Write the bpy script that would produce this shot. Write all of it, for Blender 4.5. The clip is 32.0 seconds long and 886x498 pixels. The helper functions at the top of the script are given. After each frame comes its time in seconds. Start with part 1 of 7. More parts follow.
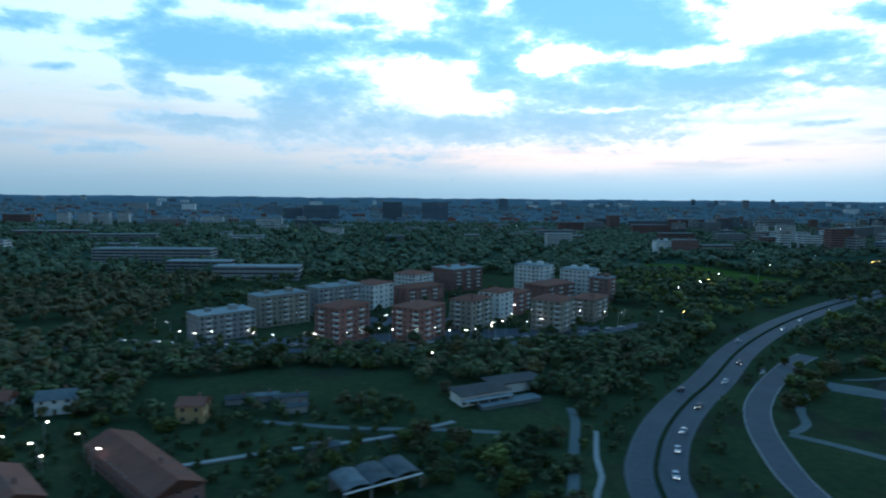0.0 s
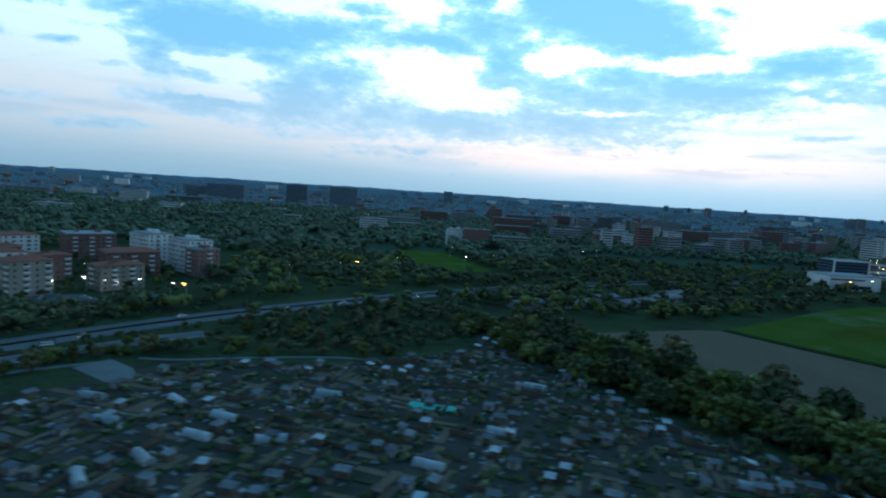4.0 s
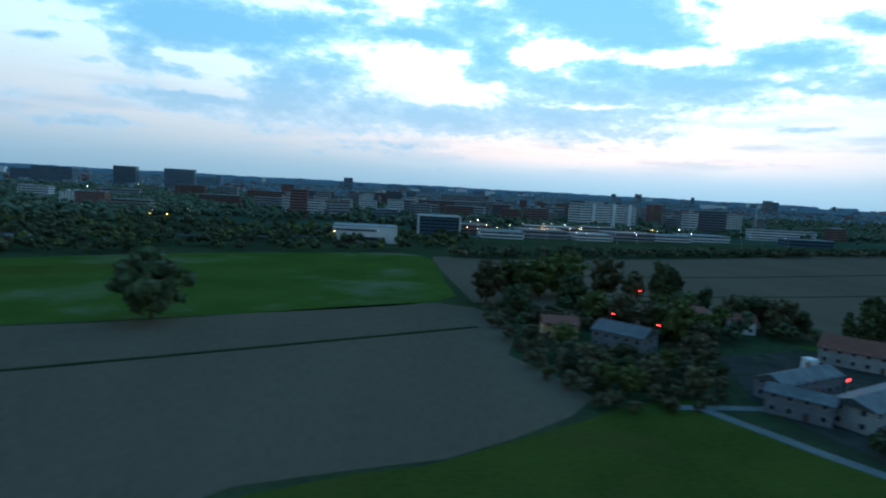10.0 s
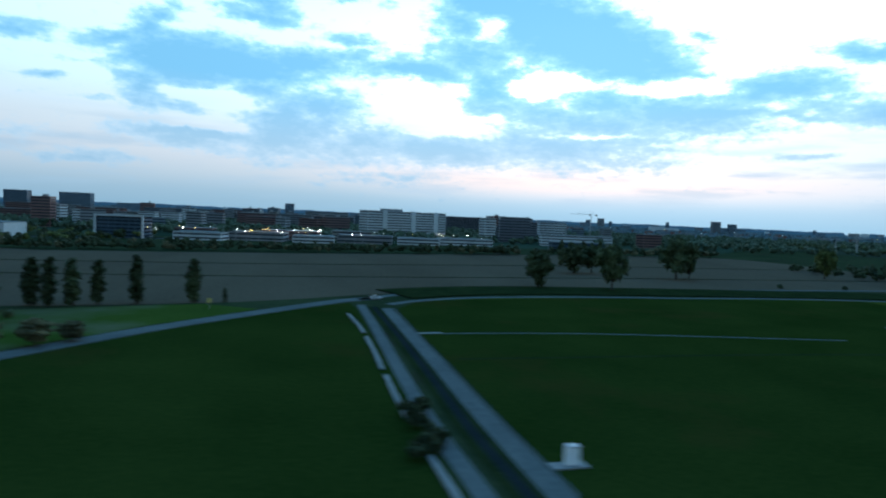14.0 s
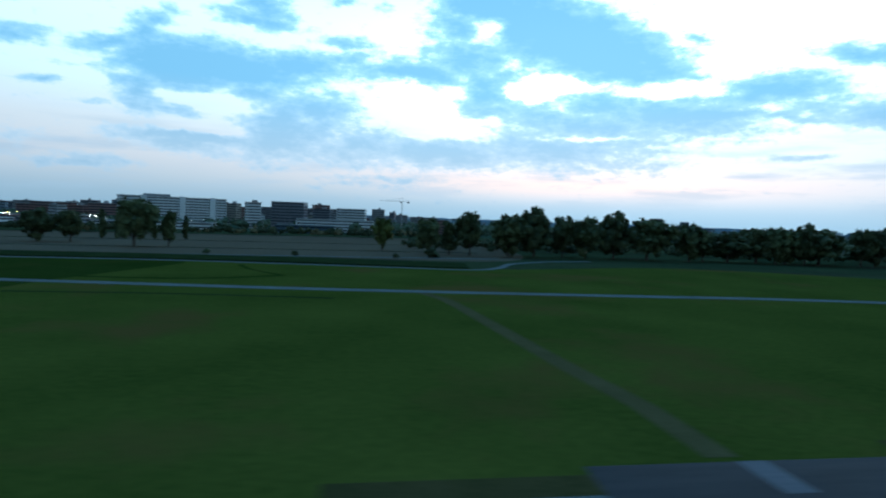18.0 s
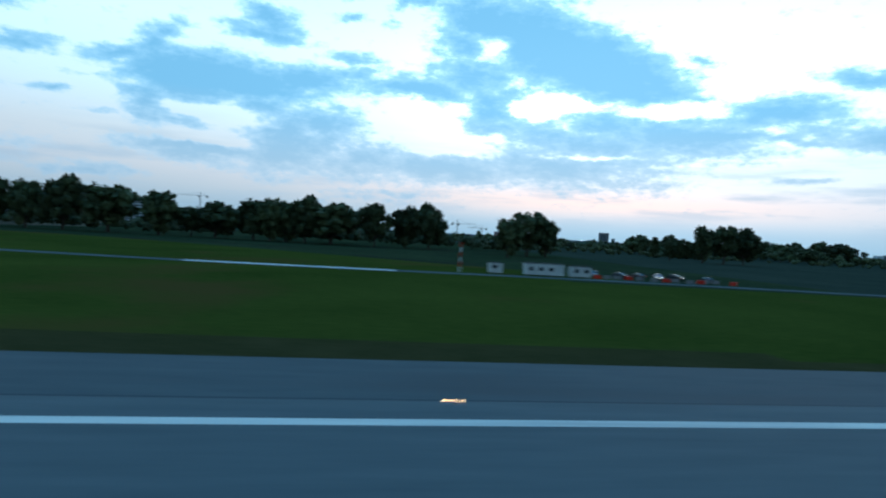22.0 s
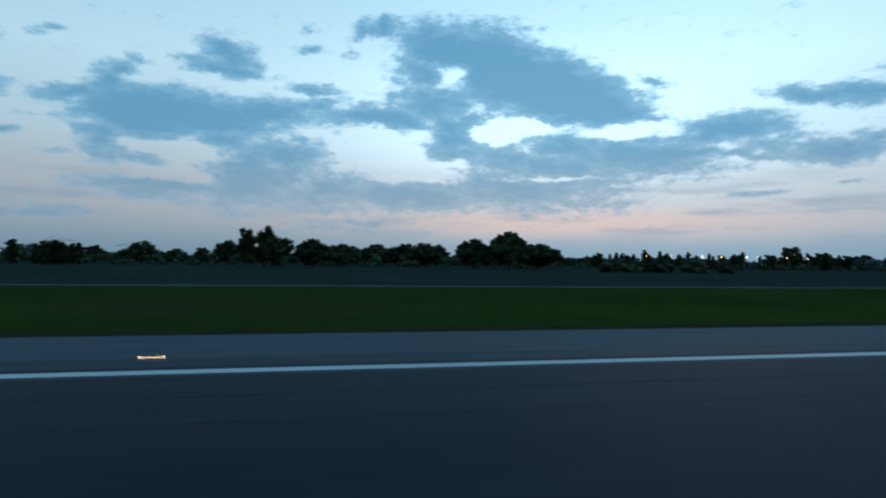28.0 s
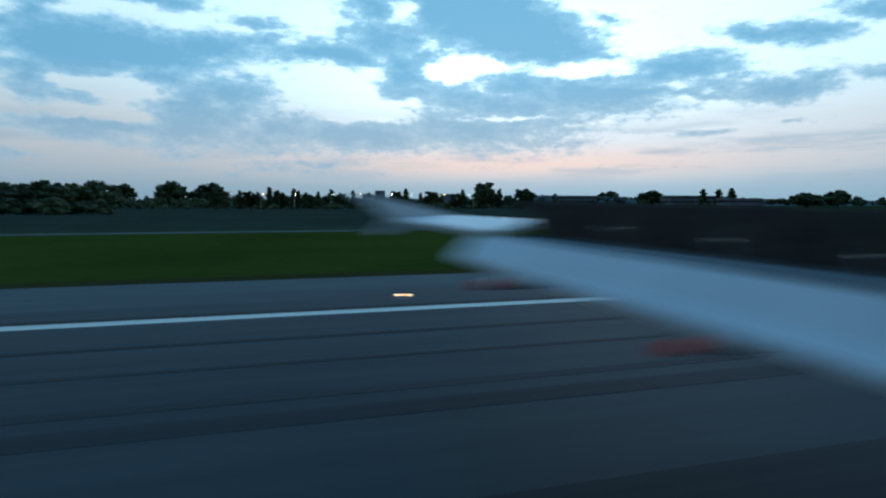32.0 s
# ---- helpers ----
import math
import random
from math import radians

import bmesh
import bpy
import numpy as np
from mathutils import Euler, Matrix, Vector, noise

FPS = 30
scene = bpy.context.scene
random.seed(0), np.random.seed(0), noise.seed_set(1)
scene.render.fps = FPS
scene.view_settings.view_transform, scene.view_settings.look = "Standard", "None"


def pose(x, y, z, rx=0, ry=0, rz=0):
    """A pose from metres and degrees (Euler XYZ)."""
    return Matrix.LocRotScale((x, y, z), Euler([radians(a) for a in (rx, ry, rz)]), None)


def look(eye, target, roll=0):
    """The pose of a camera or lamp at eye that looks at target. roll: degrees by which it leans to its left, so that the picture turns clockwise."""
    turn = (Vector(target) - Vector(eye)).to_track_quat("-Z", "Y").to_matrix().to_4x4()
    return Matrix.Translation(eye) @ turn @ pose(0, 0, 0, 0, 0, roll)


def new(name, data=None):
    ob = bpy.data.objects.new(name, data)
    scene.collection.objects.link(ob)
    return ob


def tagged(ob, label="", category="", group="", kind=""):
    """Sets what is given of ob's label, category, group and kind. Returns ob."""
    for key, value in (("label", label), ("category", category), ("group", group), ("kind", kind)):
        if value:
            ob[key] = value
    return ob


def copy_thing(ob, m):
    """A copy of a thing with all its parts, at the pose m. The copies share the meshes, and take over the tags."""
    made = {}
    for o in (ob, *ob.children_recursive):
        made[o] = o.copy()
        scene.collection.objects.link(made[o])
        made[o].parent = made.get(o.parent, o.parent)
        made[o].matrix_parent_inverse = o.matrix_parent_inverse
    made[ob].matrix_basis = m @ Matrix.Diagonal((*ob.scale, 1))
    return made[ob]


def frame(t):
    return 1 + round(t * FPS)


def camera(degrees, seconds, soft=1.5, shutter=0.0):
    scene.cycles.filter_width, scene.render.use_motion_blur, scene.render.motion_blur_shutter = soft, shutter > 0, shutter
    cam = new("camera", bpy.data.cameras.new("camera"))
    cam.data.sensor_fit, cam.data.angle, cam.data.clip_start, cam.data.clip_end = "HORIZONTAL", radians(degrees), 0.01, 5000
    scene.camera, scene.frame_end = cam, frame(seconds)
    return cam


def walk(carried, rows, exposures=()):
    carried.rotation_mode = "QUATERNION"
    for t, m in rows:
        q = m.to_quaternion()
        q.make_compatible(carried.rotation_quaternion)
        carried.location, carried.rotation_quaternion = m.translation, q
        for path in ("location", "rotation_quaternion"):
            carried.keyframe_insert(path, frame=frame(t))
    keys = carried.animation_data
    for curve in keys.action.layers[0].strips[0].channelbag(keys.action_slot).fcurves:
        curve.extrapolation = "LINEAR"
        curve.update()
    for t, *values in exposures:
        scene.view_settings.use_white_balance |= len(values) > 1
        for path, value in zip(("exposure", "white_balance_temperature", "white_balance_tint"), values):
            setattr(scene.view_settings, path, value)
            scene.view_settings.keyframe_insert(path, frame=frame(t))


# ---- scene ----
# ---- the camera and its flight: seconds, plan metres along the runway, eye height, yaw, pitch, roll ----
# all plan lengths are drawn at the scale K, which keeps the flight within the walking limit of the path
K = 0.51
cam = camera(73.2, 32.0, soft=2.1, shutter=0.5)
FLIGHT = [
    (0, 23.36, 77.93, -7.87, -5.13, 0.54),
    (0.5, 56.68, 76.66, -7.92, -5.12, 0.97),
    (1, 90.43, 75.43, -8.34, -5.54, 3.00),
    (1.5, 124.89, 74.22, -8.52, -5.04, 3.11),
    (2, 160.20, 73.02, -8.17, -4.38, 2.85),
    (2.5, 196.19, 71.80, -8.45, -5.55, 3.38),
    (3, 232.73, 70.58, -8.34, -5.91, 3.11),
    (3.5, 269.54, 69.40, -8.29, -5.84, 3.62),
    (5.5, 418.67, 64.39, -8.23, -4.69, 3.76),
    (6, 455.99, 63.07, -8.30, -4.71, 3.27),
    (6.5, 493.25, 61.71, -8.29, -3.86, 3.58),
    (7, 530.43, 60.27, -8.28, -3.76, 3.54),
    (7.5, 567.58, 58.73, -8.87, -4.48, 3.77),
    (8, 604.64, 57.09, -8.63, -4.09, 3.35),
    (8.5, 641.49, 55.39, -8.81, -4.45, 2.89),
    (9, 677.76, 53.65, -9.18, -5.37, 2.98),
    (9.5, 713.66, 51.84, -9.38, -5.55, 2.97),
    (10, 750.19, 49.81, -9.42, -6.06, 3.12),
    (10.5, 787.23, 47.46, -9.23, -6.19, 2.67),
    (11, 824.37, 44.86, -9.11, -5.79, 2.42),
    (11.5, 861.41, 42.20, -8.91, -5.48, 2.45),
    (12, 898.39, 39.73, -9.05, -5.42, 2.64),
    (12.5, 934.88, 37.47, -9.27, -4.29, 2.27),
    (13, 971.15, 35.44, -9.06, -2.91, 2.60),
    (13.5, 1007.97, 33.42, -8.86, -2.67, 2.45),
    (14, 1045.08, 31.31, -9.12, -3.12, 2.41),
    (14.5, 1082.65, 29.29, -9.57, -2.97, 3.00),
    (15, 1121.04, 27.62, -9.65, -3.11, 2.89),
    (15.5, 1159.10, 26.16, -9.31, -3.33, 2.38),
    (17.5, 1304.74, 21.10, -9.16, -3.43, 2.12),
    (18, 1341.22, 19.72, -9.38, -2.86, 2.13),
    (18.5, 1377.84, 18.19, -9.48, -3.08, 2.54),
    (19, 1414.46, 16.54, -9.44, -3.12, 2.51),
    (19.5, 1451.07, 14.95, -9.36, -2.19, 2.43),
    (20, 1487.58, 13.42, -9.34, -3.16, 2.85),
    (20.5, 1524.14, 12.01, -9.08, -2.19, 2.60),
    (21, 1561.06, 10.84, -9.11, -2.26, 2.88),
    (21.5, 1598.37, 9.71, -9.24, -2.30, 3.18),
    (22, 1636.00, 8.67, -9.13, -1.39, 3.35),
    (22.5, 1673.52, 7.74, -9.34, -1.59, 3.69),
    (23, 1710.67, 6.98, -9.19, -1.07, 4.08),
    (23.5, 1746.87, 6.45, -9.51, -1.51, 4.02),
    (24, 1782.55, 6.02, -10.07, -1.43, 4.52),
    (24.5, 1818.07, 5.78, -9.95, -1.74, 3.75),
    (26.5, 1962.99, 4.85, -8.24, 2.95, 0.15),
    (27, 1998.63, 4.96, -11.83, 0.95, 4.94),
    (27.5, 2033.55, 4.91, -13.52, -1.59, 6.73),
    (28, 2069.08, 4.79, -12.12, 1.20, 0.64),
    (28.5, 2106.04, 4.88, -12.66, 1.25, 0.00),
    (29, 2143.59, 4.81, -12.69, -0.09, -1.05),
    (29.5, 2181.16, 4.89, -13.93, 0.25, 1.58),
    (30, 2218.32, 4.88, -15.43, -1.37, 3.68),
    (30.5, 2254.62, 4.91, -15.88, -2.45, 3.35),
    (31, 2289.65, 5.00, -15.78, -4.89, 0.28),
    (31.5, 2322.90, 4.90, -16.20, -3.66, -0.85),
    (32, 2355.09, 4.95, -16.48, -4.42, 0.02),
]


def sight(x, z, yaw, pitch, roll):
    a, b = radians(yaw), radians(pitch)
    way = Vector((-math.sin(a) * math.cos(b), math.cos(a) * math.cos(b), math.sin(b)))
    return look(Vector((x * K, 0, z * K)), Vector((x * K, 0, z * K)) + way, roll)


walk(cam, [(t, sight(*row)) for t, *row in FLIGHT],
     exposures=[(0, 0.27, 5800, 5), (12, 0.25, 5800, 5), (19, 0.22, 5800, 5), (21, 0.15, 5800, 5), (24.5, -0.08, 5700, 4), (26.5, -0.55, 5900, 6), (30, -0.58, 5900, 6), (31, -0.28, 6000, 6), (32, -0.22, 6000, 6)])

# ---- evening sky and light ----
world = bpy.data.worlds.new("evening_sky")
scene.world = world
world.use_nodes = True
WN, WL = world.node_tree.nodes, world.node_tree.links
WN.clear()


def wmath(op, a, b=None, c=None):
    n = WN.new("ShaderNodeMath")
    n.operation = op
    for i, v in enumerate((a, b, c)):
        if v is None:
            continue
        if isinstance(v, (int, float)):
            n.inputs[i].default_value = v
        else:
            WL.new(v, n.inputs[i])
    return n.outputs[0]


def wramp(fac, stops, smooth=False):
    n = WN.new("ShaderNodeValToRGB")
    if smooth:
        n.color_ramp.interpolation = "EASE"
    els = n.color_ramp.elements
    while len(els) < len(stops):
        els.new(0.5)
    for e, (at, col) in zip(els, stops):
        e.position, e.color = at, (*col, 1)
    WL.new(fac, n.inputs[0])
    return n.outputs[0]


def wmix(fac, a, b):
    n = WN.new("ShaderNodeMix")
    n.data_type = "RGBA"
    for socket, v in ((n.inputs[0], fac), (n.inputs[6], a), (n.inputs[7], b)):
        if isinstance(v, (int, float)):
            socket.default_value = v
        elif isinstance(v, tuple):
            socket.default_value = (*v, 1)
        else:
            WL.new(v, socket)
    return n.outputs[2]


coord = WN.new("ShaderNodeTexCoord")
sep = WN.new("ShaderNodeSeparateXYZ")
WL.new(coord.outputs["Generated"], sep.inputs[0])
azimuth = wmath("MULTIPLY", wmath("ARCTAN2", sep.outputs[0], sep.outputs[1]), 180 / math.pi)
elevation = wmath("MULTIPLY", wmath("ARCSINE", sep.outputs[2]), 180 / math.pi)
dome = WN.new("ShaderNodeCombineXYZ")
WL.new(azimuth, dome.inputs[0])
WL.new(elevation, dome.inputs[1])


def wnoise(scale, stretch, detail, rough, seed, vector=None):
    m = WN.new("ShaderNodeMapping")
    m.inputs[1].default_value = (seed, seed * 0.37, 0)
    m.inputs[3].default_value = (scale, scale * stretch, 1)
    WL.new(vector or dome.outputs[0], m.inputs[0])
    n = WN.new("ShaderNodeTexNoise")
    n.inputs["Scale"].default_value, n.inputs["Detail"].default_value, n.inputs["Roughness"].default_value = 1.0, detail, rough
    WL.new(m.outputs[0], n.inputs["Vector"])
    return n


# the cloud banks: soft ovals on the dome, their edges broken up by wind-drawn noise
warp_n = wnoise(0.22, 1.9, 4, 0.62, 3.1)
warp = WN.new("ShaderNodeVectorMath")
warp.operation = "MULTIPLY_ADD"
WL.new(warp_n.outputs["Color"], warp.inputs[0])
warp.inputs[1].default_value = (3.4, 1.7, 0)
shift = WN.new("ShaderNodeVectorMath")
shift.operation = "ADD"
WL.new(dome.outputs[0], shift.inputs[0])
shift.inputs[1].default_value = (-1.7, -0.85, 0)
WL.new(shift.outputs[0], warp.inputs[2])
bank = None


def blob(az, el, wide, high, tilt, weight):
    global bank
    m = WN.new("ShaderNodeMapping")
    m.vector_type = "TEXTURE"
    m.inputs[1].default_value = (az, el, 0)
    m.inputs[2].default_value = (0, 0, radians(tilt))
    m.inputs[3].default_value = (wide * 1.7, high * 1.7, 1)
    WL.new(warp.outputs[0], m.inputs[0])
    g = WN.new("ShaderNodeTexGradient")
    g.gradient_type = "SPHERICAL"
    WL.new(m.outputs[0], g.inputs[0])
    v = wmath("MULTIPLY", g.outputs["Fac"], weight)
    if weight < 0:  # a bright gap between the banks
        bank = wmath("ADD", bank, v)
    else:
        bank = v if bank is None else wmath("SMOOTH_MAX", bank, v, 0.12)


blob(-21.58, 17.64, 1.75, 0.41, 12, 0.60)
blob(-16.94, 15.59, 2.33, 0.98, 17, 0.70)
blob(-15.69, 16.54, 1.09, 0.53, -21, 0.60)
blob(-7.71, 18.09, 2.93, 1.30, -18, 0.90)
blob(-8.17, 16.77, 3.64, 0.75, -4, 0.90)
blob(-0.97, 20.80, 1.15, 0.42, 5, 0.60)
blob(-0.16, 19.16, 2.62, 0.67, 4, 0.55)
blob(4.06, 20.69, 1.72, 0.95, 33, 0.90)
blob(6.32, 21.47, 1.41, 0.95, 22, 0.90)
blob(3.02, 19.04, 1.18, 0.68, 3, 0.70)
blob(9.76, 20.54, 3.01, 1.69, -9, 0.80)
blob(12.78, 19.36, 6.01, 2.20, -10, 1.20)
blob(17.16, 17.86, 7.05, 3.17, -16, 1.30)
blob(22.54, 15.97, 7.92, 2.74, -20, 1.40)
blob(27.73, 14.48, 5.57, 1.73, -28, 1.00)
blob(31.69, 16.15, 2.18, 0.67, -15, 0.50)
blob(10.62, 17.35, 3.82, 2.00, 1, 0.80)
blob(-20.33, 13.29, 2.57, 0.70, 13, 0.90)
blob(-17.54, 14.24, 2.09, 0.98, 8, 0.90)
blob(-14.08, 12.40, 5.77, 2.15, -1, 1.30)
blob(-10.45, 12.31, 7.03, 1.93, -0, 1.20)
blob(-17.86, 9.88, 1.86, 2.06, 6, 0.90)
blob(-4.67, 13.32, 5.53, 1.29, 4, 1.00)
blob(-0.08, 14.39, 3.66, 0.70, 9, 0.70)
blob(-14.88, 8.77, 1.96, 0.76, 0, 0.70)
blob(-8.05, 10.56, 5.32, 1.68, -6, 0.75)
blob(-5.08, 8.24, 5.24, 2.35, -3, 1.00)
blob(-13.96, 6.30, 5.96, 0.68, -2, 1.00)
blob(1.09, 6.43, 6.31, 1.90, 2, 0.85)
blob(4.17, 13.34, 4.83, 1.33, 2, 0.90)
blob(11.20, 14.83, 4.37, 2.05, 1, 0.90)
blob(13.95, 12.78, 3.27, 1.30, 20, 0.80)
blob(7.42, 12.32, 4.88, 0.52, -3, 0.40)
blob(11.25, 10.50, 4.90, 0.53, -4, 0.35)
blob(18.88, 6.96, 11.80, 2.13, -2, 0.85)
blob(21.53, 9.32, 9.00, 1.36, -7, 0.90)
blob(24.15, 10.73, 6.25, 1.44, -12, 0.90)
blob(30.25, 9.84, 7.37, 1.61, -9, 1.00)
blob(36.39, 11.21, 4.08, 1.15, 8, 0.90)
blob(38.62, 11.74, 3.93, 1.22, 3, 0.90)
blob(40.76, 9.92, 3.36, 0.65, -15, 0.70)
blob(39.49, 9.32, 3.86, 0.47, -12, 0.70)
blob(44.02, 13.88, 3.56, 0.79, -11, 0.90)
blob(47.06, 13.33, 3.32, 0.94, -5, 0.90)
blob(45.94, 9.25, 3.01, 0.88, -1, 1.00)
blob(47.78, 9.72, 1.80, 0.78, 4, 0.80)
blob(39.49, 5.98, 3.00, 0.38, 4, 0.50)
blob(46.86, 6.65, 1.28, 0.27, -4, 0.50)
blob(7.52, 4.71, 8.11, 0.86, 5, 0.40)
blob(21.02, 6.69, 7.96, 0.74, 4, 0.45)
blob(-22.03, 3.73, 4.87, 0.54, 0, 0.70)
blob(-24.69, 9.70, 1.24, 0.42, 8, 0.70)
blob(-22.20, 11.35, 2.64, 0.35, 8, 0.40)
blob(-21.39, 8.72, 2.11, 0.27, 6, 0.50)
blob(2.20, 3.00, 6.34, 0.53, 4, 0.45)
blob(-26.81, 12.69, 3.04, 0.81, 6, 0.80)
blob(-29.74, 15.60, 4.08, 1.13, 14, 0.80)
blob(-27.94, 5.12, 3.86, 0.66, 5, 0.60)
blob(-32.49, 8.92, 3.66, 1.33, 9, 0.80)
blob(53.16, 14.27, 4.42, 1.17, -11, 0.80)
blob(53.14, 9.91, 3.74, 0.64, -8, 0.70)
blob(57.53, 15.55, 4.43, 1.25, -19, 0.80)
blob(28.67, 25.79, 8.09, 1.20, -11, 0.70)
blob(7.20, 27.79, 10.92, 1.29, 2, 0.60)
blob(-15.22, 24.55, 8.43, 1.21, 12, 0.70)
blob(8.59, 6.18, 6.52, 1.48, -3, 1.00)
blob(17.27, 6.43, 4.78, 1.22, 0, 0.80)
blob(25.72, 7.41, 5.22, 1.04, 0, 0.60)
blob(6.87, 13.33, 4.78, 1.04, 0, 1.00)
blob(12.87, 12.09, 2.17, 2.39, 0, 0.90)
blob(12.89, 10.20, 4.78, 1.04, -4, 0.80)
blob(-14.81, 5.76, 5.22, 0.78, -6, 0.90)
blob(-6.52, 6.88, 4.13, 2.39, 0, 1.00)
blob(37.72, 11.67, 4.13, 1.30, 0, 1.00)
blob(31.70, 9.82, 10.00, 1.04, 2, 1.00)
blob(-3.08, 9.78, 3.91, 1.74, 0, 0.90)
blob(-14.87, 8.53, 2.61, 0.70, -10, 0.80)
blob(5.14, 21.07, 2.17, 0.96, 10, 0.80)
blob(-0.15, 19.15, 1.96, 0.52, 0, 0.70)
blob(9.22, 20.27, 1.74, 1.52, 0, 0.90)
blob(45.54, 9.28, 4.35, 1.13, 0, 0.90)
blob(-0.09, 15.63, 3.04, 0.52, 0, 0.70)
blob(-20.89, 3.98, 4.78, 0.70, -4, 0.60)
blob(3.25, 3.55, 6.96, 0.61, 0, 0.50)
blob(39.90, 6.10, 2.17, 0.35, 0, 0.50)
blob(7.46, 9.69, 2.98, 1.27, 5, -0.42)
blob(9.38, 8.13, 2.61, 0.53, 5, -0.35)
blob(-11.74, 7.42, 2.56, 0.54, 4, -0.50)
blob(-12.69, 9.59, 2.17, 0.53, 15, -0.40)
blob(18.30, 12.40, 2.80, 0.57, 3, -0.50)
blob(29.25, 12.05, 2.79, 0.50, 5, -0.40)
blob(-4.08, 8.55, 1.21, 0.41, 3, -0.40)
blob(4.07, 19.83, 4.30, 1.15, 3, -0.30)
blob(13.62, 17.64, 0.98, 0.70, 50, -0.40)
blob(12.90, 9.62, 1.20, 0.48, 0, -0.40)
blob(8.28, 8.91, 4.57, 0.61, -12, -0.70)
blob(5.00, 11.81, 2.39, 0.70, -15, -0.60)
blob(18.29, 12.40, 3.26, 0.78, 0, -0.60)
blob(-12.22, 9.43, 3.70, 0.48, -4, -0.60)
blob(-12.63, 7.06, 3.48, 0.43, 0, -0.60)
blob(28.74, 12.27, 4.13, 0.57, -6, -0.50)
blob(21.54, 7.90, 3.26, 0.22, 0, -0.50)
blob(36.61, 10.13, 2.39, 0.30, 0, -0.50)
blob(12.81, 17.52, 1.52, 0.96, 0, -0.50)
blob(9.62, 10.36, 1.09, 0.43, 0, -0.50)
blob(17.22, 11.20, 0.78, 0.35, 0, -0.50)
fine = wnoise(0.62, 2.2, 8, 0.55, 11.0).outputs["Fac"]
wisp = wnoise(1.7, 2.4, 6, 0.6, 23.0).outputs["Fac"]
thin = wnoise(0.16, 2.6, 6, 0.55, 5.0).outputs["Fac"]
# overhead and behind, where no bank was placed, scattered cloud goes on
above = wmath("MULTIPLY", wmath("SMOOTH_MIN", wmath("MAXIMUM", wmath("DIVIDE", wmath("SUBTRACT", elevation, 24.0), 12.0), 0.0), 1.0, 0.1), 0.55)
behind = wmath("MULTIPLY", wmath("MINIMUM", wmath("MAXIMUM", wmath("DIVIDE", wmath("SUBTRACT", wmath("ABSOLUTE", wmath("SUBTRACT", azimuth, 12.0)), 50.0), 30.0), 0.0), 1.0), 0.5)
spread = wmath("MULTIPLY", wmath("MAXIMUM", above, behind), thin)
veil = wmath("ADD", wmath("MAXIMUM", bank, spread), wmath("MULTIPLY", wmath("SUBTRACT", fine, 0.5), 0.85))
veil = wmath("ADD", veil, wmath("MULTIPLY", wmath("SUBTRACT", wisp, 0.5), 0.32))
veil = wmath("ADD", veil, wmath("MULTIPLY", wmath("SUBTRACT", thin, 0.5), 0.35))
cover = WN.new("ShaderNodeMapRange")
cover.interpolation_type = "SMOOTHSTEP"
cover.inputs[1].default_value, cover.inputs[2].default_value = 0.16, 0.52
WL.new(veil, cover.inputs[0])
core = WN.new("ShaderNodeMapRange")
core.interpolation_type = "SMOOTHSTEP"
core.inputs[1].default_value, core.inputs[2].default_value = 0.28, 0.88
WL.new(veil, core.inputs[0])

height = wmath("MULTIPLY", elevation, 1 / 90)
clear = wramp(height, [(0.0, (0.35, 0.52, 0.64)), (0.017, (0.44, 0.59, 0.69)), (0.033, (0.62, 0.71, 0.77)), (0.052, (0.79, 0.82, 0.85)), (0.080, (0.86, 0.93, 0.96)),
                       (0.122, (0.96, 1.20, 1.30)), (0.19, (1.05, 1.42, 1.56)), (0.30, (0.80, 1.22, 1.46)), (0.42, (0.36, 0.86, 1.42)), (0.6, (0.18, 0.68, 1.34)), (1.0, (0.10, 0.50, 1.20))])
# the after-glow of the sun, low ahead and to the north of the window
glow_h = wmath("POWER", 2.718, wmath("MULTIPLY", wmath("POWER", wmath("DIVIDE", wmath("SUBTRACT", azimuth, 38.0), 30.0), 2.0), -1.0))
sun_h = wmath("POWER", 2.718, wmath("MULTIPLY", wmath("ADD", wmath("POWER", wmath("DIVIDE", wmath("SUBTRACT", azimuth, 20.0), 20.0), 2.0), wmath("POWER", wmath("DIVIDE", wmath("SUBTRACT", elevation, 11.0), 7.0), 2.0)), -1.0))
west = wmath("ADD", wmath("ADD", 0.78, wmath("MULTIPLY", glow_h, 0.22)), wmath("MULTIPLY", sun_h, 0.42))
pink_v = wmath("POWER", 2.718, wmath("MULTIPLY", wmath("POWER", wmath("DIVIDE", wmath("SUBTRACT", elevation, 3.7), 1.5), 2.0), -1.0))
pink_h = wmath("POWER", 2.718, wmath("MULTIPLY", wmath("POWER", wmath("DIVIDE", wmath("SUBTRACT", azimuth, 24.0), 22.0), 2.0), -1.0))
clear = wmix(wmath("MULTIPLY", wmath("MULTIPLY", pink_v, pink_h), 0.85), clear, (1.05, 0.76, 0.65))
lit = WN.new("ShaderNodeVectorMath")
lit.operation = "SCALE"
WL.new(clear, lit.inputs[0])
WL.new(west, lit.inputs[3])
